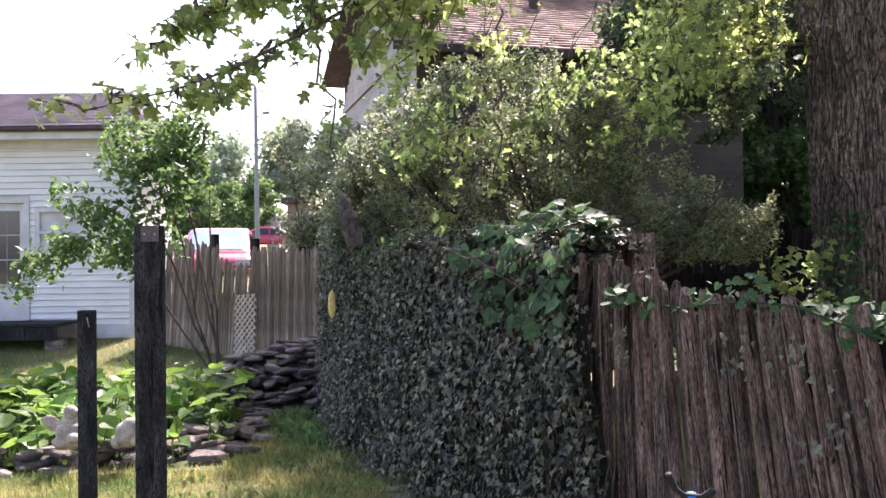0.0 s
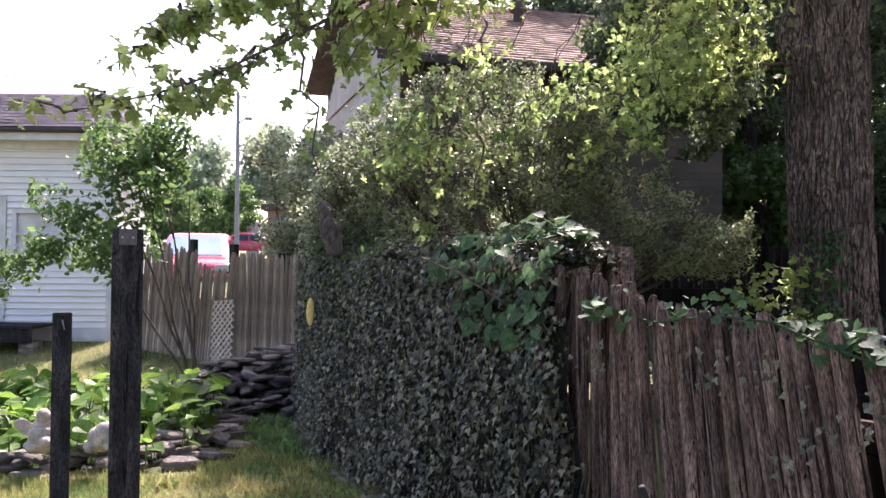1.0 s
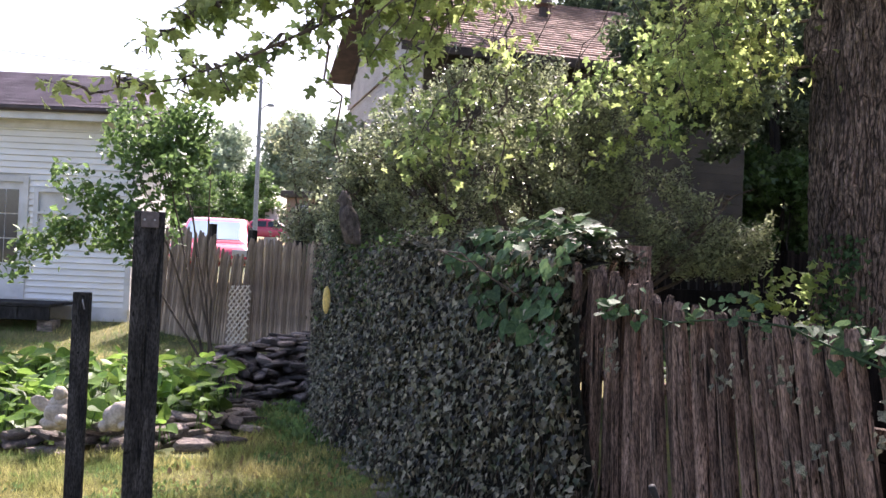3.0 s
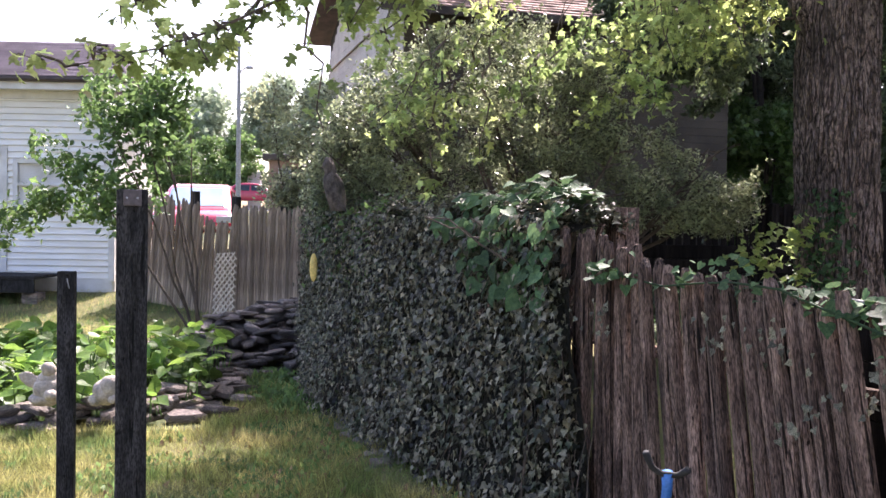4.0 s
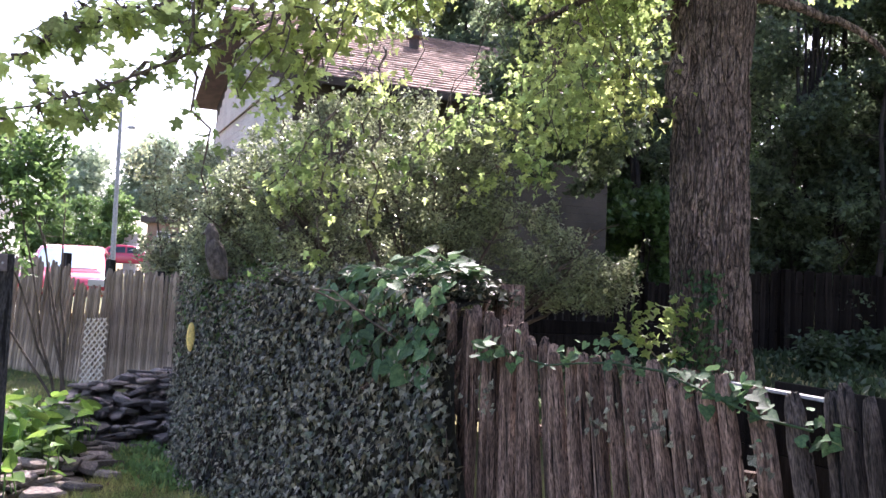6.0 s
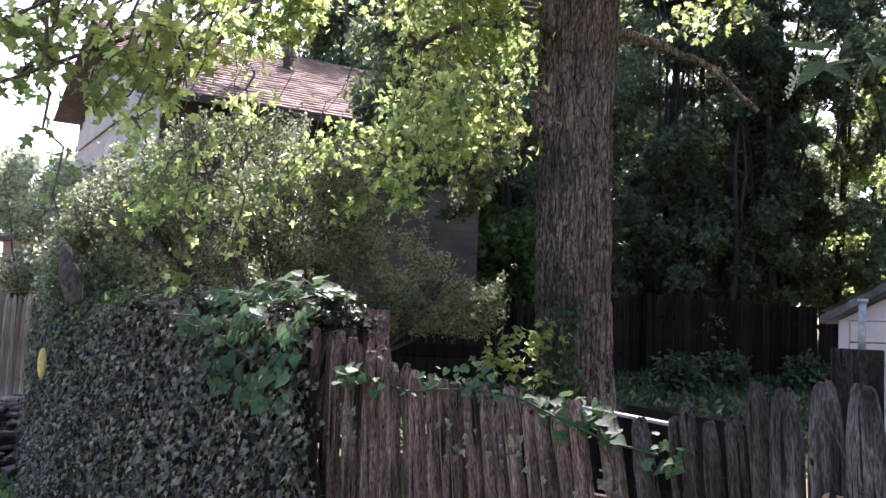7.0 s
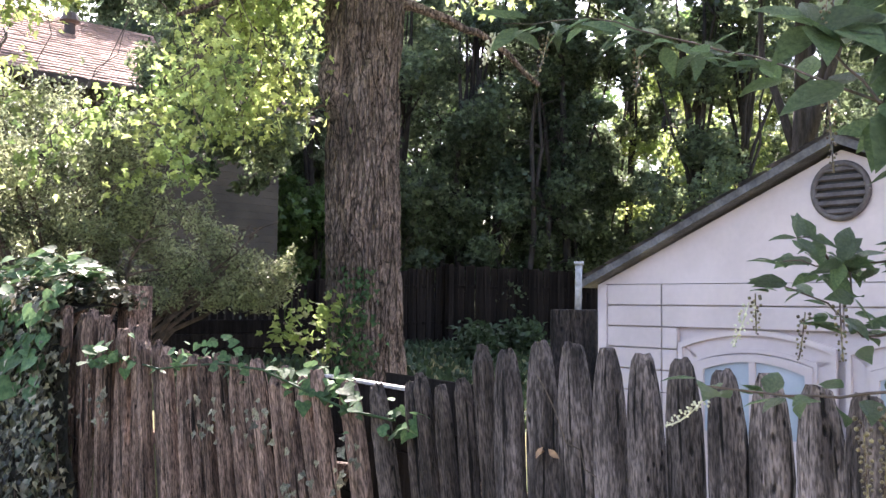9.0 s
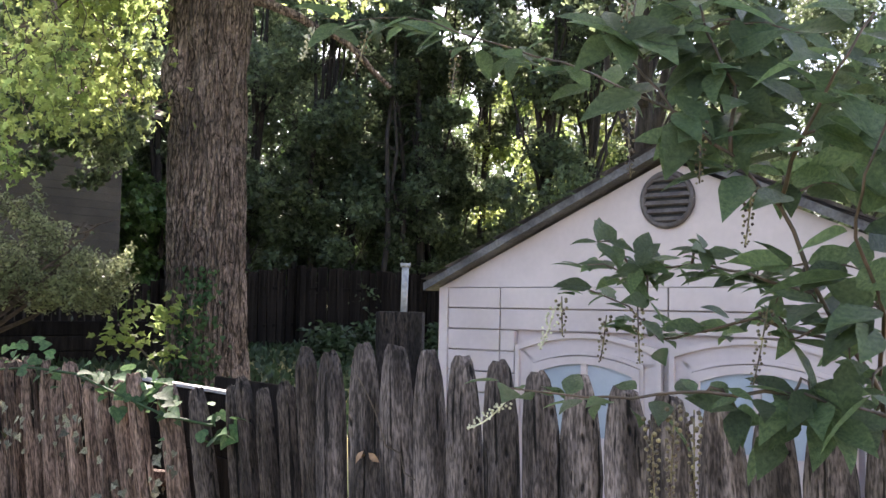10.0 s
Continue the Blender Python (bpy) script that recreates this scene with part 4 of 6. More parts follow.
# ---- bushes ----
def branchy(name, label, base, clumps, leaves, size, outline, material, category="shrub", stems=9, squash=0.9, shell=0.35, thick=0.03, up=0.6):
    ob = thing(name, base, label, category)
    bm = bmesh.new()
    for c in (rnd.choices(clumps, k=stems)):
        end = Vector(c[:3]) + Vector((rnd.gauss(0, 0.1), rnd.gauss(0, 0.1), 0.1))
        st = Vector(base) + Vector((rnd.gauss(0, thick * 3), rnd.gauss(0, thick * 3), 0))
        mid = st.lerp(end, 0.5) + Vector((0, 0, 0.2))
        tube(bend(st, mid, 0, 4, 0.04) + bend(mid, end, 0, 4, 0.04)[1:], [thick * (1 - i / 10) for i in range(9)], 6, bm)
        for _ in range(5):
            f = rnd.uniform(0.3, 1)
            p = mid.lerp(end, f)
            tube(bend(p, p + Vector((rnd.gauss(0, 0.4), rnd.gauss(0, 0.4), rnd.uniform(0, 0.5))) * max(0.4, c[3]), 0, 3, 0.03), [thick * 0.35, thick * 0.28, thick * 0.2, thick * 0.1], 4, bm)
    tagged(part("stem_tangle", bm, M_TWIG, ob, "branching brown stems"), kind="stuff")
    p = blobs(clumps, leaves, squash, shell)
    p[:, 2] = np.maximum(p[:, 2], base[2] + 0.05)
    tagged(piece("crown", leaf_mesh("crown", outline, p, rng.uniform(0.7, 1.3, leaves) * size, material, up=up), ob), kind="stuff")
    return ob


cl = []
for k in range(470):
    x = rnd.uniform(-1.15, 3.25)
    top = float(np.interp(x, (-1.2, -0.9, -0.5, 0.15, 1.35, 1.9, 2.1, 2.4, 2.7, 3.05), (2.6, 2.95, 3.4, 3.62, 3.68, 3.3, 2.95, 2.6, 2.42, 2.15)))
    f = rnd.random() ** (1.25 if x < 1.9 else 0.9)
    deep = 0.75
    cl.append((x, 9.75 + rnd.uniform(-deep, deep), top - 0.05 - (top - 1.72) * f, rnd.uniform(0.09, 0.25) if x < 1.9 else rnd.uniform(0.08, 0.2)))
    if f < 0.12 and k % 2:
        for j in range(1, 4):
            cl.append((x + rnd.uniform(0.0, 0.07) * j, cl[-1][1], cl[-1][2] + 0.06 + 0.02 * j, 0.07 - 0.012 * j))
branchy("privet_bush", "large dense bush with small glossy grey-green leaves", (1.3, 10.2, land(1.3, 10.2)), cl, 82000, 0.047, SMALL, M_BUSH, "bush", 46, thick=0.04, shell=0.15)
# a dark bough hanging before the neighbour's wall; higher clumps added to shade the bush
cl = [(rnd.uniform(2.3, 4.1), rnd.uniform(11.2, 12.6), rnd.uniform(3.55, 6.8), rnd.uniform(0.14, 0.34)) for _ in range(105)] + [(rnd.uniform(2.7, 3.7), 11.8, rnd.uniform(3.15, 3.6), 0.12) for _ in range(9)]
spruce = thing("spruce_tree", (5.1, 11.6, land(5.1, 11.6)), "dark drooping evergreen tree beside the neighbour's wall", "tree")
bm = tube(bend((5.1, 11.6, 0.3), (5.05, 11.65, 7.2), 0, 6, 0.03), [0.13, 0.12, 0.11, 0.1, 0.085, 0.07, 0.05], 9)
part("trunk", bm, M_TWIG, spruce, "dark trunk", True)
for c in cl[:16]:
    part("bough", tube(bend((5.08, 11.62, min(6.1, c[2] + 0.6)), c[:3], -0.12, 5, 0.04), [0.03, 0.026, 0.02, 0.015, 0.01, 0.006], 5), M_TWIG, spruce)
tagged(piece("crown", leaf_mesh("crown", SMALL, blobs(cl, 34000, 0.9, 0.1), rng.uniform(0.06, 0.11, 34000), M_WOODS, up=-0.2), spruce, None, "dark needle sprays"), kind="stuff")
branchy("privet_bush", "tall dark bush with small leaves beside the house", (-2.0, 15.5, land(-2.0, 15.5)), [(-1.95 + rnd.uniform(-0.6, 0.9), 15.5 + rnd.uniform(-0.6, 0.6), rnd.uniform(1.2, 3.8), rnd.uniform(0.3, 0.5)) for _ in range(40)], 15000, 0.085, SMALL, M_BUSH, "bush", 10)
cl = [(-3.6 + rnd.gauss(0, 0.46), 12.0 + rnd.gauss(0, 0.35), rnd.uniform(1.7, 3.5), rnd.uniform(0.16, 0.36)) for _ in range(56)]
cl = [c for c in cl if c[0] < -3.75 or (c[2] > 2.55 and c[0] < -3.2)][:42] + [(-4.2 - 1.1 * f, 11.8 + rnd.uniform(-0.2, 0.2), 2.35 - 0.75 * f + rnd.uniform(-0.25, 0.2), 0.2) for f in np.linspace(0, 1, 16)]
branchy("lilac_shrub", "leaning lilac shrub with broad green leaves and thin bare stems", (-2.95, 12.05, land(-2.95, 12)), cl, 4700, 0.10, OVAL, M_SHRUB, "shrub", 6, thick=0.02)


# ---- white house ----
def house_white():
    ob = thing("white_house", (-8, 16.5, 0.45), "white clapboard house with a dark purple-grey roof", "house")
    x1, x0, y0, zt = -5.34, -14.0, 16.0, 3.72
    opens = [(-7.98, -7.16, 0.74, 2.86), (-7.06, -6.18, 1.80, 2.68)]
    wall = part("wall", box(x0, x1, y0 + 0.06, y0 + 0.2, 0.2, zt), M_TRIM, ob, "sheathing behind the boards")
    part("wall", box(x1 - 0.14, x1, y0 + 0.205, 18.2, 0.2, zt), M_SIDING, ob)
    part("foundation", box(x0 + 0.02, x1 - 0.02, y0 + 0.02, y0 + 0.3, 0.1, 0.66), M_TRIM, ob, "stained pale foundation")
    z = 0.64
    while z < zt - 0.05:
        h = 0.108
        spans = [(x0, x1)]
        for a, b, c, d in opens:
            if c < z + h and d > z:
                spans = [s for q0, q1 in spans for s in ((q0, min(q1, a)), (max(q0, b), q1)) if s[1] - s[0] > 0.03]
        for a, b in spans:
            bm = bmesh.new()
            sec = [(y0 + 0.055, z + h), (y0 + 0.045, z + h), (y0 + 0.012, z + 0.004), (y0 + 0.03, z)]
            lo = [bm.verts.new((a, q, w)) for q, w in sec]
            hi = [bm.verts.new((b, q, w)) for q, w in sec]
            for k in range(4):
                bm.faces.new((lo[k], lo[(k + 1) % 4], hi[(k + 1) % 4], hi[k]))
            bm.faces.new(lo)
            bm.faces.new(hi[::-1])
            piece("clapboard", to_mesh("clapboard", bm, M_SIDING), wall)
        z += h
    part("corner_board", box(x1 - 0.09, x1 + 0.012, y0 - 0.012, y0 + 0.05, 0.6, zt, 0.004), M_TRIM, ob)
    # eave: frieze, soffit, fascia and gutter shadow lines
    part("frieze", box(x0, x1 + 0.02, y0 - 0.02, y0 + 0.05, zt - 0.02, zt + 0.14, 0.004), M_TRIM, ob)
    part("fascia", box(x0, x1 + 0.32, y0 - 0.33, y0 - 0.29, zt + 0.10, zt + 0.30, 0.006), M_TRIM, ob)
    part("soffit", box(x0, x1 + 0.3, y0 - 0.29, y0 + 0.1, zt + 0.142, zt + 0.17), M_TRIM, ob)
    part("gutter", tube([(x0, y0 - 0.38, zt + 0.27), (x1 + 0.32, y0 - 0.38, zt + 0.27)], [0.05, 0.05], 8), M_DARKTRIM, ob)
    # hipped roof with courses
    e = [(x0, y0 - 0.4, zt + 0.30), (x1 + 0.36, y0 - 0.4, zt + 0.30), (-5.75, 17.2, 4.88), (x0, 17.2, 4.88), (x1 + 0.36, 18.6, zt + 0.30), (x0, 18.6, zt + 0.3)]
    bm = bmesh.new()
    v = [bm.verts.new(q) for q in e]
    for f in ((0, 1, 2, 3), (1, 4, 2), (4, 5, 3, 2)):
        bm.faces.new([v[k] for k in f])
    bmesh.ops.solidify(bm, geom=bm.faces[:], thickness=0.06)
    rf = part("roof", bm, M_ROOFDARK, ob, "dark purple-grey roofing")
    for k in range(11):
        f0, f1 = k / 11, (k + 1) / 11 + 0.01
        bm = bmesh.new()
        a0, a1 = Vector(e[0]).lerp(Vector(e[3]), f0), Vector(e[1]).lerp(Vector(e[2]), f0)
        b0, b1 = Vector(e[0]).lerp(Vector(e[3]), f1), Vector(e[1]).lerp(Vector(e[2]), f1)
        up = Vector((0, -0.38, 0.9)) * 0.012
        lo = [bm.verts.new(q) for q in (a0 + up * 2.2, a1 + up * 2.2, b1 + up, b0 + up)]
        bm.faces.new(lo)
        bmesh.ops.solidify(bm, geom=bm.faces[:], thickness=0.008)
        piece("roof_course", to_mesh("roof_course", bm, M_ROOFDARK), rf)
    # the door
    a, b, c, d = opens[0]
    door = part("door", box(a + 0.09, b - 0.09, y0 + 0.05, y0 + 0.10, c + 0.02, d - 0.1, 0.006), M_TRIM, ob, "white storm door")
    part("door_frame", box(a, a + 0.09, y0 - 0.01, y0 + 0.12, c, d, 0.005), M_TRIM, ob)
    part("door_frame", box(b - 0.09, b, y0 - 0.01, y0 + 0.12, c, d, 0.005), M_TRIM, ob)
    part("door_frame", box(a + 0.09, b - 0.09, y0 - 0.01, y0 + 0.12, d - 0.1, d, 0.005), M_TRIM, ob)
    for i in range(2):
        for j in range(3):
            xa = a + 0.19 + i * 0.23
            za = c + 0.62 + j * 0.43
            part("pane", box(xa, xa + 0.215, y0 + 0.040, y0 + 0.048, za, za + 0.41), M_CARGLASS, door, "dark glass pane")
    # the window
    a, b, c, d = opens[1]
    win = part("window", box(a + 0.07, b - 0.07, y0 + 0.06, y0 + 0.07, c + 0.06, d - 0.07), M_CARGLASS, ob, "dark sash window")
    for q in ((a, a + 0.08, c, d), (b - 0.08, b, c, d), (a + 0.08, b - 0.08, d - 0.08, d), (a - 0.03, b + 0.03, c - 0.03, c + 0.06), (a + 0.08, b - 0.08, (c + d) / 2 - 0.02, (c + d) / 2 + 0.025)):
        part("window_frame", box(q[0], q[1], y0 - 0.012, y0 + 0.09, q[2], q[3], 0.005), M_TRIM, win)
    for k in range(7):
        zz = c + 0.5 + k * 0.045
        part("blind_slat", box(a + 0.09, b - 0.09, y0 + 0.050, y0 + 0.058, zz, zz + 0.026), M_TRIM, win)
    # landing in front of the door
    st = thing("door_step", (-7.2, 15.4, 0.4), "low dark weathered wooden landing before the door", "step")
    for k in range(4):
        part("plank", box(-9.2, -6.25, 14.95 + k * 0.26, 15.195 + k * 0.26, 0.68, 0.73, 0.008), M_POST, st)
    part("apron", box(-9.2, -6.27, 14.97, 15.01, 0.46, 0.676, 0.006), M_POST, st)
    for x in (-9.0, -7.7, -6.5):
        part("block", box(x, x + 0.25, 15.05, 15.4, 0.2, 0.46, 0.015), M_STONE, st, "grey supporting block")


house_white()


# ---- far fence with the lattice ----
def far_fence():
    line = Line([(-4.9, 15.6), (-3.02, 14.45), (-1.55, 13.45)])
    ob = thing("stockade_fence", (-3, 14.45, 0.16), "sun-bleached stockade fence of thin round pickets", "fence")
    thin = [picket_mesh("picket", 0.062, 1.0, 90 + k, 0.7, M_FARPICKET, 0.03, 0.09) for k in range(6)]
    s = 0.0
    while s < line.length:
        p, d = line.at(s)
        left = p.x < -3.02
        h = 1.72 + (0.08 * math.sin(s * 2.2) if left else 0.03) + rnd.uniform(-0.05, 0.04)
        if -3.75 < p.x < -3.08:
            h -= 0.16
        lean = rnd.uniform(-1.6, 1.6) + (-5 if left else -1.5)
        m = Matrix.Translation((p.x, p.y, land(p.x, p.y) - 0.03)) @ Matrix.Rotation(math.atan2(d.y, d.x), 4, "Z") @ Matrix.Rotation(radians(-lean), 4, "Y") @ Matrix.Rotation(radians(rnd.uniform(-10, 10)), 4, "Z")
        piece("picket", rnd.choice(thin), ob, m @ Matrix.Diagonal((rnd.uniform(0.85, 1.15), 1.3, h, 1)))
        s += 0.058 if left else 0.049
    for z in (0.55, 1.4):
        pts = [(q.x + 0.02, q.y + 0.05, z + 0.15) for q in line.p]
        part("rail", tube(pts, [0.035] * 3, 6), M_FARPICKET, ob)
    for x, y, z in ((-3.72, 15.05, 2.14), (-2.97, 14.6, 2.05), (-2.15, 13.98, 1.9)):
        post, _ = fence_post(x, y, z, 0.11, -32, "fence_post", "dark square fence post behind the stockade", M_POST)
    lat = thing("lattice_panel", (-3.1, 14.3, 0.15), "pale diamond lattice panel leaning on the fence", "lattice", )
    base = Matrix.Translation((-3.20, 14.05, land(-3.1, 14.3))) @ Matrix.Rotation(radians(-34), 4, "Z") @ Matrix.Rotation(radians(-7), 4, "X") @ Matrix.Rotation(radians(-4), 4, "Y")
    W, H = 0.44, 1.02
    for sgn in (1, -1):
        k = -H
        while k < W + H:
            # a slanting slat clipped to the panel
            if sgn > 0:
                x0, x1 = max(0, k), min(W, k + H)
                z0, z1 = x0 - k, x1 - k
            else:
                x0, x1 = max(0, k), min(W, k + H)
                z0, z1 = H - (x0 - k), H - (x1 - k)
            if x1 - x0 > 0.04:
                a, b = Vector((x0, -0.008 * sgn, z0)), Vector((x1, -0.008 * sgn, z1))
                mid = (a + b) / 2
                ang = math.atan2(b.z - a.z, b.x - a.x)
                L2 = (b - a).length / 2
                bm = box(-L2, L2, -0.005, 0.005, -0.012, 0.012, 0.0, base @ Matrix.Translation(mid) @ Matrix.Rotation(-ang, 4, "Y"))
                part("slat", bm, M_LATTICE, lat)
            k += 0.104


far_fence()


# ---- neighbour's house behind the bush ----
def house_tan():
    u, v = Vector((0.965, 0.262, 0)), Vector((-0.262, 0.965, 0))
    A = Vector((-0.357, 13.78, 0))
    m = Matrix((u, v, Vector((0, 0, 1)))).transposed().to_4x4()
    m.translation = A
    Lg, Wd, ze, zr = 5.5, 6.84, 5.0, 6.806
    ob = thing("neighbour_house", A + Vector((0, 0, 0.5)), "tan clapboard house with a brown shingle roof, mostly behind foliage", "house")
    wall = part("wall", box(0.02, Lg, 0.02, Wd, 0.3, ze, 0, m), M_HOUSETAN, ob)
    for x in (0.02, Lg):
        bm = bmesh.new()
        bm.faces.new([bm.verts.new(m @ Vector(q)) for q in ((x, 0.02, ze + 0.002), (x, Wd, ze + 0.002), (x, Wd, zr - 1.2), (x, Wd / 2, zr - 0.1))])
        bmesh.ops.solidify(bm, geom=bm.faces[:], thickness=0.05)
        part("gable", bm, M_HOUSETAN, ob)
    z = 1.2
    while z < ze - 0.15:
        # front boards darker than side boards: shade put into their colour
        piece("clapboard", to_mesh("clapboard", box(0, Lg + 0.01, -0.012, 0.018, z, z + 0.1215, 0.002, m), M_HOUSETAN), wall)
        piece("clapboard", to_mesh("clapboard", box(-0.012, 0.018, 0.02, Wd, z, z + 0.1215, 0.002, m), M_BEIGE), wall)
        z += 0.124
    while z < zr - 0.25:
        half = (zr - 0.1 - z) / (zr - ze) * Wd / 2 - 0.12
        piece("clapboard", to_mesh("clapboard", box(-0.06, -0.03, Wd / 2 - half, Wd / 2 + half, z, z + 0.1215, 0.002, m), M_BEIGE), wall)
        z += 0.124
    # roof: two slopes laid with shingle courses
    roof = bmesh.new()
    run, rise = Wd / 2 + 0.4, 1.976
    for sgn in (-1, 1):
        q = [(-0.45, Wd / 2, zr), (Lg + 0.45, Wd / 2, zr), (Lg + 0.45, Wd / 2 + sgn * run, zr - (rise if sgn < 0 else 1.2)), (-0.45, Wd / 2 + sgn * run, zr - (rise if sgn < 0 else 1.2))]
        roof.faces.new([roof.verts.new(m @ Vector(p)) for p in q])
    bmesh.ops.solidify(roof, geom=roof.faces[:], thickness=0.09)
    rf = part("roof", roof, M_DARKTRIM, ob, "dark eaves and roof deck")
    sh = bmesh.new()
    n = 26
    for k in range(n):
        f0, f1 = k / n, (k + 1) / n + 0.008
        x = -0.47
        while x < Lg + 0.45:
            w = rnd.uniform(0.22, 0.34)
            x1 = min(x + w, Lg + 0.47)
            lift = rnd.uniform(0.012, 0.024)
            a = [(x, Wd / 2 - run * (1 - f0) - 0.02, zr - rise * (1 - f0) + lift + 0.012), (x1 - 0.012, Wd / 2 - run * (1 - f0) - 0.02, zr - rise * (1 - f0) + lift + 0.012), (x1 - 0.012, Wd / 2 - run * (1 - f1), zr - rise * (1 - f1) + 0.008), (x, Wd / 2 - run * (1 - f1), zr - rise * (1 - f1) + 0.008)]
            vs = [sh.verts.new(m @ Vector(p)) for p in a]
            sh.faces.new(vs)
            lo = [sh.verts.new(m @ (Vector(p) - Vector((0, 0, 0.02)))) for p in a[:2]]
            sh.faces.new((vs[0], lo[0], lo[1], vs[1]))
            x = x1
    tagged(part("shingles", sh, M_ROOFBROWN, rf, "sunlit brown shingles in courses"), kind="stuff")
    part("fascia", box(-0.45, Lg + 0.45, -0.44, -0.41, zr - rise - 0.12, zr - rise + 0.0, 0.005, m), M_DARKTRIM, ob)
    vent = part("roof_vent", tube([m @ Vector((2.72, 2.2, 6.05)), m @ Vector((2.72, 2.2, 6.42))], [0.09, 0.09], 12), M_DARKTRIM, ob, "dark round vent on the roof")
    part("cowl", tube([m @ Vector((2.72, 2.2, 6.36)), m @ Vector((2.72, 2.2, 6.40)), m @ Vector((2.72, 2.2, 6.54))], [0.12, 0.17, 0.11], 12), M_DARKTRIM, vent)


house_tan()


# ---- the back boundary fence ----
def back_fence():
    ob = thing("boundary_fence", (7, 15.9, 1.0), "weathered board fence along the back, shade put into its near-black colour", "fence")
    line = Line([(-0.8, 13.6), (3.0, 14.2), (5.6, 14.9), (8.6, 15.9), (11.4, 15.6), (15, 12.0), (17, 8.0)])
    n = 0
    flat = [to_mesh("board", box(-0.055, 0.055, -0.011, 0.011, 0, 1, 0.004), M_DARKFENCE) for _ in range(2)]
    s = 0.0
    while s < line.length:
        p, d = line.at(s)
        h = float(np.interp(p.x, (-1, 3, 5.6, 8.6, 11.4, 17), (1.15, 1.15, 1.2, 1.5, 1.45, 1.6))) + rnd.uniform(-0.04, 0.03)
        m = Matrix.Translation((p.x, p.y, land(p.x, p.y) - 0.02)) @ Matrix.Rotation(math.atan2(d.y, d.x), 4, "Z") @ Matrix.Rotation(radians(rnd.uniform(-1.5, 1.5)), 4, "Y")
        n += 1
        piece("board", rnd.choice(flat), ob, m @ Matrix.Translation((0, 0.024 * (n % 2) if p.x >= 5.6 else 0, 0)) @ Matrix.Diagonal((0.9 if p.x < 5.6 else 1.16, 1, h, 1)))
        s += 0.135 if p.x < 5.6 else 0.116
    for f in (0.3, 0.85):
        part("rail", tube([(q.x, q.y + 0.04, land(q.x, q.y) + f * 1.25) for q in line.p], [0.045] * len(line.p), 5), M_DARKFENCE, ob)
    for x, y in ((8.55, 15.75), (11.4, 15.5), (5.6, 14.78), (3.0, 14.1)):
        fence_post(x, y, land(x, y) + (1.5 if x > 6 else 1.22), 0.12, 10, "fence_post", "dark square post of the boundary fence", M_DARKFENCE)
    kerb = thing("retaining_timber", (4, 13.4, 0.7), "long dark timber edging a raised bed", "timber")
    for j in range(4):
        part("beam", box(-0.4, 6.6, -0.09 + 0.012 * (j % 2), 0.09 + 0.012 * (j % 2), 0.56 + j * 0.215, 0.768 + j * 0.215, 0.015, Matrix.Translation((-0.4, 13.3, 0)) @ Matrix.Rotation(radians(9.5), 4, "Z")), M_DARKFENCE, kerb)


back_fence()


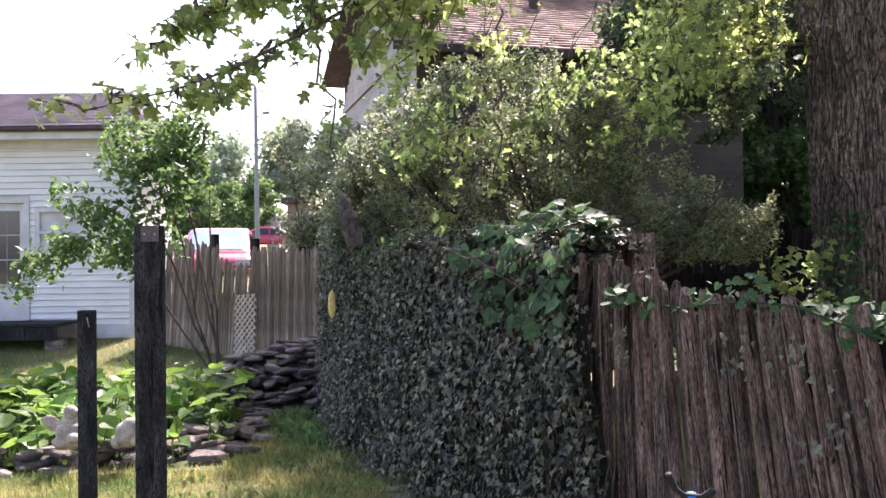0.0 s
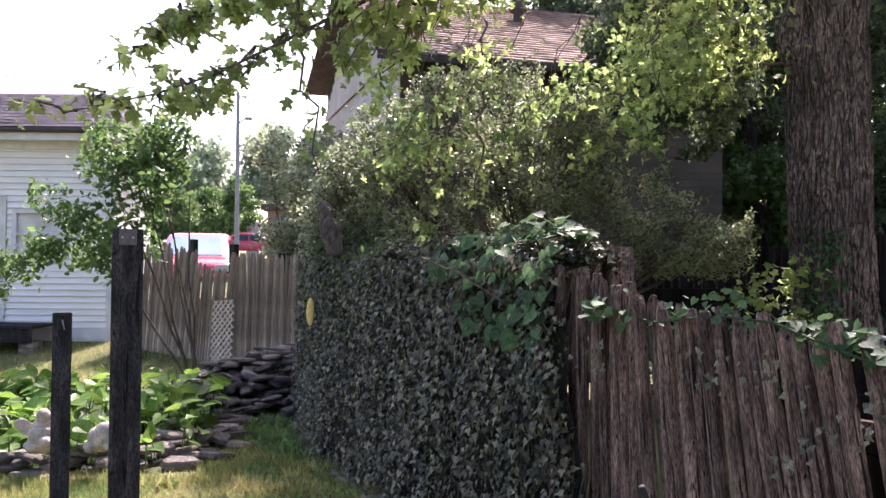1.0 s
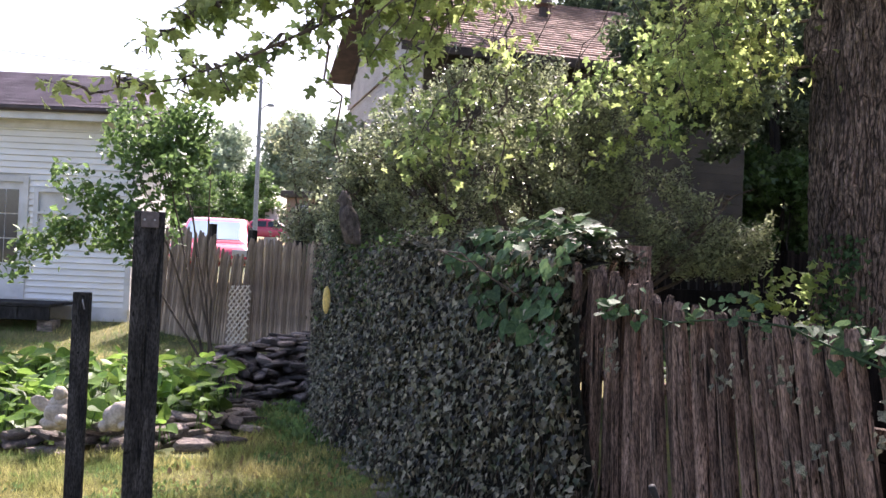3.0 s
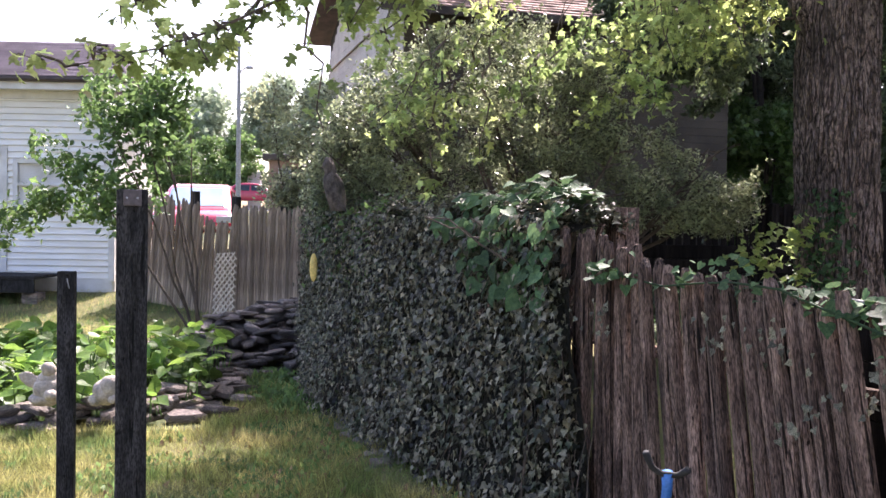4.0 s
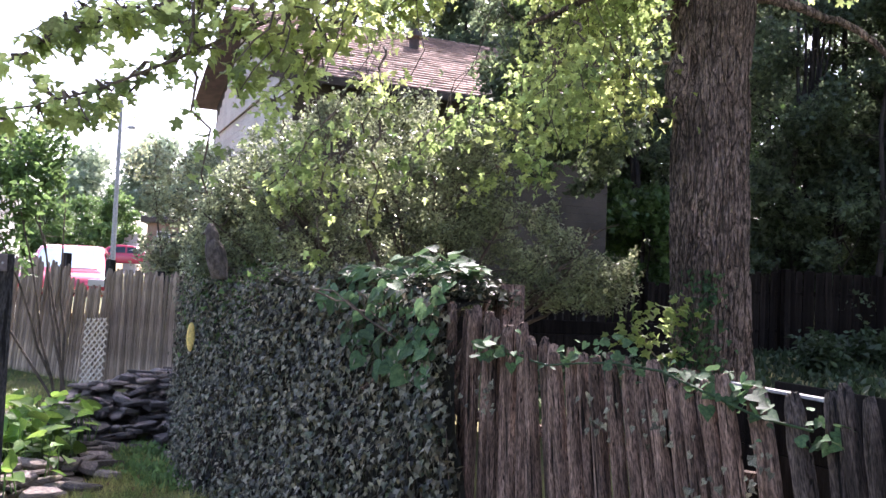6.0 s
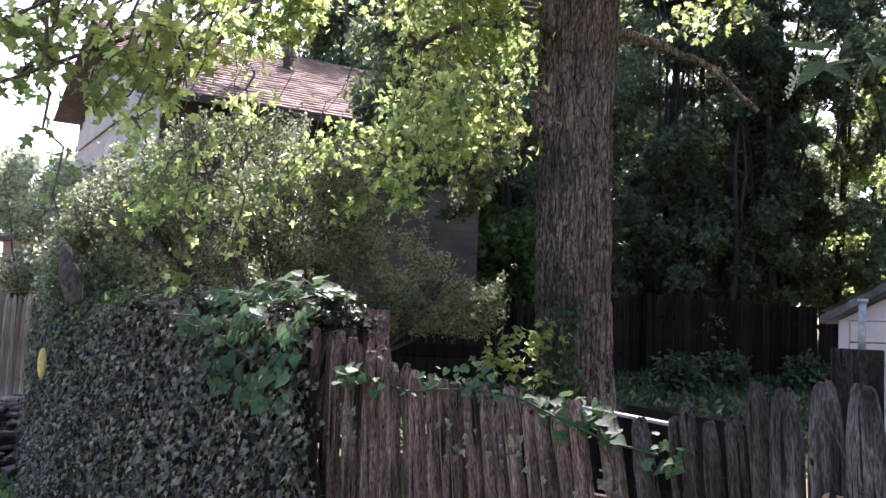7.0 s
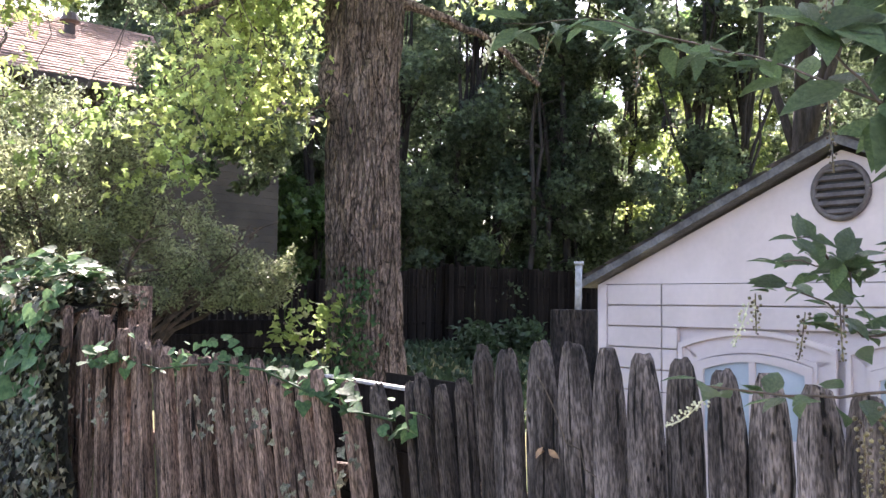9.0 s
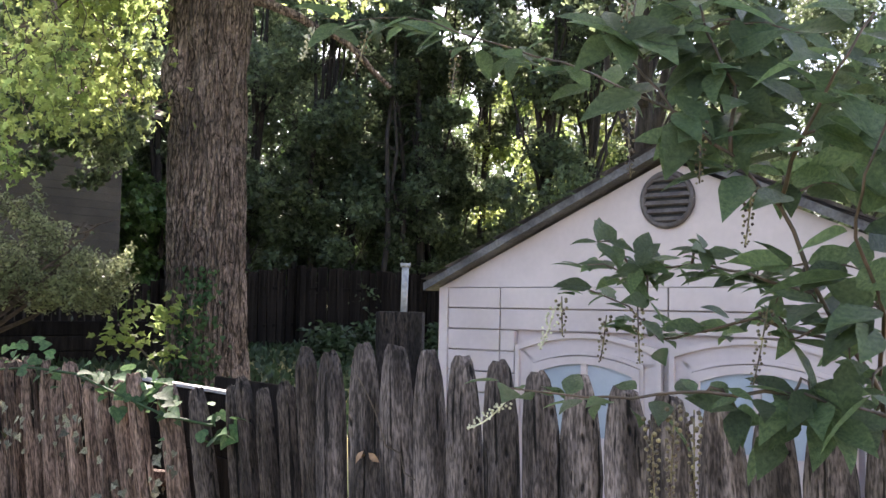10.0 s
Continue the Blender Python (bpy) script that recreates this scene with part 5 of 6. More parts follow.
# ---- shed ----
def shed():
    o = Vector((4.07, 5.0, 0))
    u = Vector((0.27, -0.963, 0)).normalized()
    v = Vector((-u.y, u.x, 0))
    if v.x < 0:
        v = -v
    m = Matrix((u, v, Vector((0, 0, 1)))).transposed().to_4x4()
    m.translation = o
    W, D, ze, zp = 3.26, 2.6, 1.83, 2.55
    ob = thing("garden_shed", o, "pale grey-pink gabled garden shed with arched door windows", "shed")
    part("wall", box(0.03, W - 0.03, 0.03, D, 0.0, ze, 0, m), M_SHED, ob)
    bm = bmesh.new()
    t = [bm.verts.new(m @ Vector(q)) for q in ((0.0, 0.0, ze + 0.002), (W, 0.0, ze + 0.002), (W / 2, 0.0, zp))]
    bm.faces.new(t)
    r = bmesh.ops.extrude_face_region(bm, geom=bm.faces[:])
    bmesh.ops.translate(bm, vec=v * 0.05, verts=[e for e in r["geom"] if isinstance(e, bmesh.types.BMVert)])
    part("gable", bm, M_SHED, ob, "smooth painted gable")
    z = ze - 0.135
    while z > 0.1:
        for a, b in ((0.075, 0.485), (0.495, 1.63), (1.64, 2.76), (2.77, W - 0.075)):
            spans = [(a, b)]
            if z < 1.50:
                spans = [s for q0, q1 in spans for s in ((q0, min(q1, 0.6)), (max(q0, 2.66), q1)) if s[1] - s[0] > 0.03]
            for q0, q1 in spans:
                piece("siding_board", to_mesh("siding_board", box(q0, q1, -0.012, 0.026, z + 0.004, z + 0.131, 0.004, m), M_SHED), ob)
        z -= 0.135
    for x in (0.0, W - 0.07):
        part("corner_board", box(x, x + 0.07, -0.022, 0.03, 0, ze, 0.004, m), M_SHED, ob)

    def arch(x0, x1, zb, zs, rise, y, t, n=14):
        """An arched band of width t."""
        bm = bmesh.new()
        pin, pout = [], []
        for i in range(n + 1):
            f = i / n
            x = x0 + (x1 - x0) * f
            zz = zs + rise * (1 - (2 * f - 1) ** 2)
            pout.append((x, zz))
            pin.append((x0 + t + (x1 - x0 - 2 * t) * f, zs - t + rise * (1 - (2 * f - 1) ** 2)))
        outer = [(x0, zb)] + pout + [(x1, zb)]
        inner = [(x0 + t, zb)] + pin + [(x1 - t, zb)]
        vo = [bm.verts.new(m @ Vector((a, y, b))) for a, b in outer]
        vi = [bm.verts.new(m @ Vector((a, y, b))) for a, b in inner]
        for k in range(len(vo) - 1):
            bm.faces.new((vo[k], vo[k + 1], vi[k + 1], vi[k]))
        r = bmesh.ops.extrude_face_region(bm, geom=bm.faces[:])
        bmesh.ops.translate(bm, vec=v * 0.03, verts=[e for e in r["geom"] if isinstance(e, bmesh.types.BMVert)])
        return bm

    for x0 in (0.62, 1.65):
        x1 = x0 + 0.98
        door = part("door", box(x0 + 0.01, x1 - 0.01, -0.006, 0.026, 0.05, 1.40, 0.003, m), M_SHED, ob, "painted shed door")
        part("arch_panel", arch(x0 + 0.02, x1 - 0.02, 1.395, 1.46, 0.085, -0.008, 0.10), M_SHED, door)
        part("arch_trim", arch(x0, x1, 0.05, 1.47, 0.085, -0.03, 0.028), M_SHED, door, "raised arched trim")
        part("window_frame", arch(x0 + 0.13, x1 - 0.13, 0.95, 1.36, 0.06, -0.034, 0.045), M_SHED, door, "arched window frame")
        part("window_frame", arch(x0 + 0.11, x1 - 0.11, 0.93, 1.385, 0.062, -0.022, 0.02), M_SHED, door)
        part("mullion", box((x0 + x1) / 2 - 0.02, (x0 + x1) / 2 + 0.02, -0.032, -0.01, 0.95, 1.40, 0.003, m), M_SHED, door)
        for a, b in ((x0 + 0.175, (x0 + x1) / 2 - 0.02), ((x0 + x1) / 2 + 0.02, x1 - 0.175)):
            part("pane", box(a, b, -0.016, -0.010, 0.95, 1.37, 0, m), M_PANE, door, "hazy blue-grey window pane")
    # roof
    for s in (-1, 1):
        bm = bmesh.new()
        q = [(W / 2, -0.1, zp + 0.03), (W / 2, D + 0.1, zp + 0.03), (W / 2 + s * (W / 2 + 0.075), D + 0.1, ze - 0.023), (W / 2 + s * (W / 2 + 0.075), -0.1, ze - 0.023)]
        bm.faces.new([bm.verts.new(m @ Vector(p)) for p in q])
        r = bmesh.ops.extrude_face_region(bm, geom=bm.faces[:])
        bmesh.ops.translate(bm, vec=(0, 0, 0.05), verts=[e for e in r["geom"] if isinstance(e, bmesh.types.BMVert)])
        rf = part("roof_slope", bm, M_SHEDROOF, ob, "grey roofing with a rough edge")
        for k in range(9):
            f0, f1 = k / 9, (k + 1) / 9
            a = Vector((W / 2, 0, zp + 0.03)).lerp(Vector((W / 2 + s * (W / 2 + 0.075), 0, ze - 0.023)), f0)
            b = Vector((W / 2, 0, zp + 0.03)).lerp(Vector((W / 2 + s * (W / 2 + 0.075), 0, ze - 0.023)), f1)
            bm = bmesh.new()
            z1 = 0.054 + rnd.uniform(0, 0.006)
            ps = [(a.x, -0.115 - rnd.uniform(0, 0.015), a.z + z1), (a.x, D + 0.12, a.z + z1), (b.x, D + 0.12, b.z + z1 + 0.014), (b.x, -0.115 - rnd.uniform(0, 0.015), b.z + z1 + 0.014)]
            bm.faces.new([bm.verts.new(m @ Vector(p)) for p in ps])
            bmesh.ops.solidify(bm, geom=bm.faces[:], thickness=0.012)
            piece("shingle_strip", to_mesh("shingle_strip", bm, M_SHEDROOF), rf)
    # round louvred vent
    vent = part("gable_vent", box(W / 2 - 0.1, W / 2 + 0.1, -0.006, 0.0, 2.225, 2.425, 0, m), M_DARK, ob, "round grey louvred vent")
    ring = [m @ Vector((W / 2 + 0.15 * math.cos(a), -0.015, 2.325 + 0.15 * math.sin(a))) for a in np.linspace(0, 2 * math.pi, 33)]
    part("ring", tube(ring, [0.017] * 33, 8, cap=False), M_VENT, vent, "", True)
    bm = bmesh.new()
    bm.faces.new([bm.verts.new(p + v * 0.012) for p in ring[:-1]])
    part("backing", bm, M_DARK, vent)
    for k in range(6):
        zz = -0.115 + k * 0.046
        hw = math.sqrt(0.148 ** 2 - zz ** 2)
        part("louvre", box(-hw, hw, -0.012, 0.004, -0.014, 0.014, 0.002, m @ Matrix.Translation((W / 2, -0.012, 2.325 + zz)) @ Matrix.Rotation(radians(-35), 4, "X")), M_VENT, vent)


shed()


# ---- pond ----
def slab_mesh(seed):
    """A split flat stone: an uneven many-sided slab with broken edges."""
    r = random.Random(seed)
    n = r.randint(5, 7)
    bm = bmesh.new()
    outline = [(2 * math.pi * (i + r.uniform(-0.3, 0.3)) / n, r.uniform(0.66, 1.2)) for i in range(n)]
    rings = []
    for z, k in ((-0.62, 0.86), (-0.2, 1.02), (0.35, 0.97), (0.62, 0.84)):
        rings.append([bm.verts.new((math.cos(a) * q * k * r.uniform(0.94, 1.05), math.sin(a) * q * k * r.uniform(0.94, 1.05), z + r.uniform(-0.12, 0.12))) for a, q in outline])
    for lo, hi in zip(rings, rings[1:]):
        for i in range(n):
            bm.faces.new((lo[i], lo[(i + 1) % n], hi[(i + 1) % n], hi[i]))
    c = bm.verts.new((r.uniform(-0.2, 0.2), r.uniform(-0.2, 0.2), 0.68))
    for i in range(n):
        bm.faces.new((rings[-1][i], rings[-1][(i + 1) % n], c))
    bm.faces.new(rings[0][::-1])
    return to_mesh("stone", bm, M_STONE)


STONES = [slab_mesh(60 + k) for k in range(10)]
DARK_SLABS = [me.copy() for me in STONES]
for me in DARK_SLABS:
    me.materials[0] = M_DARKSTONE


def stone(parent, x, y, z, a, b, h, turn, tilt=4, kinds=STONES):
    m = Matrix.Translation((x, y, z)) @ Matrix.Rotation(radians(turn), 4, "Z") @ Matrix.Rotation(radians(rnd.uniform(-tilt, tilt)), 4, "X") @ Matrix.Rotation(radians(rnd.uniform(-tilt, tilt)), 4, "Y")
    piece("stone", rnd.choice(kinds), parent, m @ Matrix.Diagonal((a, b, h, 1)))


def pond():
    edge = Line([(-6.3, 7.4), (-4.6, 7.15), (-3.4, 7.25), (-2.8, 7.3), (-2.15, 7.75), (-1.85, 8.35), (-1.8, 9.2), (-2.1, 10.3), (-2.9, 11.2), (-4.4, 11.5), (-6.2, 11.2)])
    ob = thing("pond_edging", (-2.6, 7.5, 0), "garden pond edge of stacked flat reddish-grey stones", "stones")
    for layer in range(5):
        s = rnd.uniform(0, 0.2)
        while s < edge.length:
            p, d = edge.at(s)
            a = rnd.uniform(0.06, 0.19)
            front = p.y < 8.6
            wild = rnd.uniform(0.7, 1.5)
            if layer < (4 if front and p.x > -2.7 else 3 if front else 2):
                stone(ob, p.x + rnd.gauss(0, 0.05) - d.y * 0.06 * layer, p.y + rnd.gauss(0, 0.05) + d.x * 0.06 * layer, 0.03 + land(p.x, p.y) + layer * 0.052, a, rnd.uniform(0.07, 0.15), 0.034 * wild, math.degrees(math.atan2(d.y, d.x)) + rnd.uniform(-45, 45), 13)
            s += a * rnd.uniform(1.5, 2.0)
    for x, y in ((-1.75, 7.9), (-1.95, 7.6), (-1.65, 8.4), (-1.72, 8.9), (-2.4, 7.45)):
        stone(ob, x, y, 0.05, rnd.uniform(0.12, 0.2), rnd.uniform(0.1, 0.14), 0.05, rnd.uniform(0, 180), 10)
    bm = bmesh.new()
    bm.faces.new([bm.verts.new((p.x, p.y, 0.07)) for p in edge.p])
    tagged(piece("pond_water", to_mesh("pond_water", bm, M_WATER)), "dark still pond water under leaves", "water", kind="structure")
    # cascade of piled slabs
    pile = thing("rock_cascade", (-1.9, 10.6, 0), "heap of dark flat stones forming a small cascade", "rocks")
    for _ in range(420):
        x, y = rnd.uniform(-2.75, -1.15), rnd.uniform(9.5, 11.9)
        top = float(np.interp(x, (-2.75, -2.5, -2.0, -1.5, -1.15), (0.25, 0.48, 0.62, 0.70, 0.60))) * max(0, 1 - max(0, abs(y - 10.95) - 0.25) / 1.1)
        if top < 0.06:
            continue
        stone(pile, x, y, top * rnd.random() ** 0.7 + 0.04, rnd.uniform(0.05, 0.2), rnd.uniform(0.05, 0.15), rnd.uniform(0.015, 0.055), rnd.uniform(-90, 90), 20, DARK_SLABS)
    for k in range(14):
        stone(pile, -2.45 + 0.09 * k + rnd.gauss(0, 0.05), 10.9 + rnd.gauss(0, 0.2), 0.52 + 0.016 * k, rnd.uniform(0.1, 0.2), rnd.uniform(0.09, 0.14), 0.035, rnd.uniform(-30, 30), 8, STONES)
    # broad round leaves on stalks
    plants = thing("water_plants", (-3.3, 8.9, 0.07), "bed of broad bright green water-plant leaves filling the pond", "water plants")
    plates = []
    for k in range(5):
        bm = bmesh.new()
        c = bm.verts.new((0, 0, -0.12))
        ring1, ring2 = [], []
        for i in range(14):
            a = i * 2 * math.pi / 14
            w = 1 + 0.1 * math.sin(a * 3 + k)
            ring1.append(bm.verts.new((0.5 * math.cos(a) * w, 0.5 * math.sin(a) * w, -0.05 + 0.03 * math.sin(2 * a + k))))
            ring2.append(bm.verts.new((math.cos(a) * w * 0.95, math.sin(a) * w * 1.1, 0.03 + 0.13 * math.sin(2 * a + k) + 0.05 * math.sin(5 * a))))
        for i in range(14):
            j = (i + 1) % 14
            bm.faces.new((c, ring1[i], ring1[j]))
            bm.faces.new((ring1[i], ring2[i], ring2[j], ring1[j]))
        plates.append(to_mesh("leaf", bm, M_LOTUS, True))
    stalks = bmesh.new()
    n, more = 0, []
    while n < 900:
        x, y = rnd.uniform(-5.7, -1.95), rnd.uniform(7.45, 11.2)
        if y > 10.9 - 0.15 * abs(x + 3.5) or (x > -2.2 and (y < 7.95 or y > 9.8)):
            continue
        z = 0.13 + rnd.random() ** 0.9 * (0.26 + 0.10 * smooth(y, 7.4, 9.5))
        k = rnd.uniform(0.065, 0.12)
        m = Matrix.Translation((x, y, z)) @ Euler((rnd.gauss(0.1, 0.42), rnd.gauss(0, 0.42), rnd.uniform(0, 6))).to_matrix().to_4x4() @ Matrix.Scale(k, 4)
        if n < 290:
            piece("leaf", rnd.choice(plates), plants, m)
        else:
            more.append((x, y, z, k))
        tube([(x + rnd.gauss(0, 0.04), y + rnd.gauss(0, 0.04), 0.05), (x, y, z - 0.01)], [0.006, 0.005], 5, stalks)
        n += 1
    more = np.array(more)
    tagged(piece("leaf_bed", leaf_mesh("leaf_bed", HEART, more[:, :3], more[:, 3] * 1.7, M_LOTUS, up=1.2, jitter=0.5), plants), kind="stuff")
    tagged(part("stalk", stalks, M_WEED, plants), kind="stuff")


pond()


def statues():
    def blob(bm, x, y, z, a, b, c, rx=0, ry=0, rz=0):
        v = bmesh.ops.create_uvsphere(bm, u_segments=16, v_segments=12, radius=1)["verts"]
        bmesh.ops.transform(bm, matrix=pose(x, y, z, rx, ry, rz) @ Matrix.Diagonal((a, b, c, 1)), verts=v)

    bm = bmesh.new()
    blob(bm, 0, 0, 0.06, 0.13, 0.10, 0.06)
    blob(bm, 0.01, 0, 0.17, 0.085, 0.075, 0.12, 0, 8, 0)
    blob(bm, 0.02, -0.03, 0.29, 0.054, 0.052, 0.058)
    blob(bm, 0.02, -0.01, 0.12, 0.115, 0.09, 0.12)
    blob(bm, -0.12, 0.03, 0.2, 0.10, 0.02, 0.05, 0, 30, 0)
    blob(bm, 0.10, 0.03, 0.2, 0.06, 0.02, 0.055, 0, -35, 0)
    blob(bm, 0.05, -0.08, 0.1, 0.05, 0.07, 0.045)
    for q in bm.verts:
        q.co += q.normal * (0.012 * noise.noise(q.co * 16) + 0.006 * noise.noise(q.co * 45))
    ob = piece("garden_statue", to_mesh("garden_statue", bm, M_STATUE, True), None, pose(-2.93, 7.22, 0.20, 0, 0, 10) @ Matrix.Scale(1.0, 4))
    tagged(ob, "pale weathered winged figure seated on the pond stones", "statue", "pond statues")
    bm = bmesh.new()
    blob(bm, 0, 0, 0.10, 0.10, 0.13, 0.105)
    blob(bm, 0.05, -0.05, 0.15, 0.085, 0.08, 0.09)
    blob(bm, 0.085, -0.07, 0.06, 0.05, 0.05, 0.04)
    blob(bm, -0.06, -0.06, 0.05, 0.05, 0.06, 0.05)
    for q in bm.verts:
        q.co += q.normal * (0.012 * noise.noise(q.co * 16) + 0.006 * noise.noise(q.co * 45))
    ob = piece("garden_statue", to_mesh("garden_statue", bm, M_STATUE, True), None, pose(-2.48, 7.25, 0.21, 0, 0, 0))
    tagged(ob, "pale rounded crouching figure on the pond stones", "statue", "pond statues")


statues()


# ---- street side: cars, pole, far trees ----
def car(name, label, m, paint):
    ob = thing(name, m.translation, label, "car")
    WORLD_OF[ob] = Matrix.Translation(m.translation)
    side = [(-2.2, 0.35), (-2.25, 0.62), (-2.15, 0.85), (-1.3, 0.95), (1.0, 0.98), (1.95, 0.92), (2.2, 0.72), (2.22, 0.35)]
    top = [(-1.62, 0.90), (-1.5, 0.95), (-0.75, 1.42), (-0.55, 1.47), (-0.1, 1.52), (0.5, 1.51), (0.8, 1.46), (1.5, 1.0), (1.7, 0.92), (1.6, 0.8), (-1.55, 0.8)]

    def loft(prof, w, bow):
        bm = bmesh.new()
        rows = []
        for f in (-1, -0.9, 0, 0.9, 1):
            k = 1 - bow * f * f
            rows.append([bm.verts.new(m @ Vector((x * (k if z > 0.5 else 1), f * w * (1 - 0.16 * max(0, z - 0.9) / 0.5), z if abs(f) < 1 else z - (0.03 if z > 0.6 else 0)))) for x, z in prof])
        for a, b in zip(rows, rows[1:]):
            for k in range(len(prof)):
                j = (k + 1) % len(prof)
                bm.faces.new((a[k], a[j], b[j], b[k]))
        bm.faces.new(rows[0])
        bm.faces.new(rows[-1][::-1])
        return bm

    for shell in (part("body", loft(side, 0.90, 0.03), paint, ob, "", True), part("cabin", loft(top, 0.82, 0.02), paint, ob, "", True)):
        sub = shell.modifiers.new("round", "SUBSURF")
        sub.levels = sub.render_levels = 2
    part("windscreen", loft([(-1.42, 0.97), (-0.78, 1.38), (-0.80, 1.40), (-1.47, 0.985)], 0.70, 0.02), M_WINDSCREEN, ob, "windscreen glass, sky reflection put into its pale blue colour")
    part("rear_window", loft([(1.47, 1.0), (0.78, 1.42), (0.81, 1.435), (1.53, 1.005)], 0.70, 0.02), M_CARGLASS, ob, "rear glass")
    for s in (-1, 1):
        for a, b in ((-1.1, -0.15), (-0.05, 0.95)):
            bm = bmesh.new()
            q = [(a, 1.0), (b, 1.0), (b - 0.15 * (b > 0.5), 1.36), (a + 0.4 * (a < -1), 1.36)]
            bm.faces.new([bm.verts.new(m @ Vector((x, s * (0.885 * (1 - 0.16 * max(0, z - 0.9) / 0.5) - 0.055), z))) for x, z in q])
            bmesh.ops.solidify(bm, geom=bm.faces[:], thickness=0.03)
            part("side_window", bm, M_CARGLASS, ob)
        for x in (-1.35, 1.35):
            c = [m @ Vector((x, s * 0.80, 0.32)), m @ Vector((x, s * 0.9, 0.32))]
            wh = part("wheel", tube(c, [0.32, 0.32], 20), M_TYRE, ob)
            part("rim", tube([m @ Vector((x, s * 0.895, 0.32)), m @ Vector((x, s * 0.91, 0.32))], [0.2, 0.18], 14), M_STEEL, wh)
        part("headlight", box(-2.325, -2.2, s * 0.66 - 0.16, s * 0.66 + 0.16, 0.62, 0.76, 0.02, m), M_PANE, ob)
        part("tail_light", box(2.16, 2.24, s * 0.7 - 0.12, s * 0.7 + 0.12, 0.66, 0.8, 0.02, m), M_CARRED, ob)


car("parked_car", "bright red car parked behind the stockade fence", pose(-5.17, 21.6, land(-5.2, 21.6) + 0.13, 0, 0, 98), M_CARPINK)
car("parked_car", "dark red sedan parked further up the street", pose(-11.3, 60, 2.68, 0, 0, 186), M_CARRED)
pole = thing("utility_pole", (-9.03, 45, 1.9), "tall thin grey utility pole", "pole")
part("shaft", tube([(-9.03, 45, 1.8), (-9.06, 45, 10.4)], [0.13, 0.08], 10), M_STEEL, pole)
part("lamp_arm", tube(bend((-9.05, 45, 8.8), (-8.5, 44.6, 9.05), -0.1, 5), [0.03] * 6, 6), M_STEEL, pole)
part("lamp", box(-8.62, -8.3, 44.5, 44.72, 8.98, 9.12, 0.04), M_STEEL, pole)
part("wire", tube(bend((-9.06, 45, 10.3), (-34, 41, 12.5), 0.5, 12), [0.02] * 13, 5), M_TYRE, pole, "thin dark cable")
part("wire", tube(bend((-9.06, 45, 10.2), (18, 52, 14.5), 0.5, 12), [0.02] * 13, 5), M_TYRE, pole, "thin dark cable")

side_pole = thing("utility_pole", (-30, 44, 1.8), "brown wooden utility pole carrying two street cables", "pole")
part("shaft", tube([(-30, 44, 1.6), (-30, 44, 16.6)], [0.2, 0.15], 10), M_TWIG, side_pole)
for z0, z1 in ((15.12, 14.72), (15.98, 15.42)):
    part("wire", tube(bend((-30, 44, z0), (14, 44, z1), 0.1, 14), [0.03] * 15, 5), M_TYRE, side_pole, "thin dark cable")
wood_pole = thing("utility_pole", (5.1, 34, 1.8), "brown wooden utility pole with a crossarm behind the roof", "pole")
part("shaft", tube([(5.17, 34, 1.7), (5.07, 34, 13.5)], [0.2, 0.15], 10), M_TWIG, wood_pole)
part("crossarm", box(4.0, 6.2, 33.78, 33.9, 12.72, 12.88, 0.02), M_TWIG, wood_pole)
for x in (4.3, 4.75, 5.6):
    part("insulator", tube([(x, 33.84, 12.86), (x, 33.84, 13.15)], [0.07, 0.05], 8), M_TYRE, wood_pole)
part("transformer", tube([(4.62, 33.9, 12.9), (4.62, 33.9, 13.7)], [0.2, 0.2], 12), M_STEEL, wood_pole)
for z in (12.1, 12.5):
    part("wire", tube(bend((5.1, 33.9, z), (12, 30, z - 2.2), 0.2, 8), [0.018] * 9, 5), M_TYRE, wood_pole, "thin dark cable")

bld = thing("corner_building", (-6.6, 50, 2), "small brick building beyond the street", "building")
part("wall", box(-8.4, -5.0, 50, 54, 1.5, 5.0, 0.03), M_BRICK, bld)
part("roof", box(-8.7, -4.7, 49.7, 54.2, 5.0, 5.35, 0.05), M_DARKTRIM, bld)
for z in (2.6, 3.8):
    wdw = part("window", box(-7.9, -7.2, 49.96, 50.02, z, z + 0.8, 0.01), M_TRIM, bld, "white framed window")
    part("pane", box(-7.82, -7.28, 49.94, 49.958, z + 0.08, z + 0.72), M_CARGLASS, wdw)
cab = thing("utility_cabinet", (-12.2, 68, 2.8), "grey utility cabinet at the roadside", "cabinet")
part("body", box(-12.9, -12.0, 67.7, 68.5, 2.6, 5.2, 0.04), M_SHED, cab)
part("lid", box(-12.95, -11.95, 67.65, 68.55, 5.2, 5.35, 0.04), M_TRIM, cab)
me = bpy.data.meshes.new("road")
xs = np.linspace(-60, 40, 40)
me.from_pydata([(x, y, land(x, y) + 0.02) for y in (56, 60, 64) for x in xs], [], [(j * 40 + i, j * 40 + i + 1, (j + 1) * 40 + i + 1, (j + 1) * 40 + i) for j in range(2) for i in range(39)])
me.materials.append(M_ROAD)
tagged(piece("road", me), "grey asphalt street beyond the yard", "road", kind="structure")


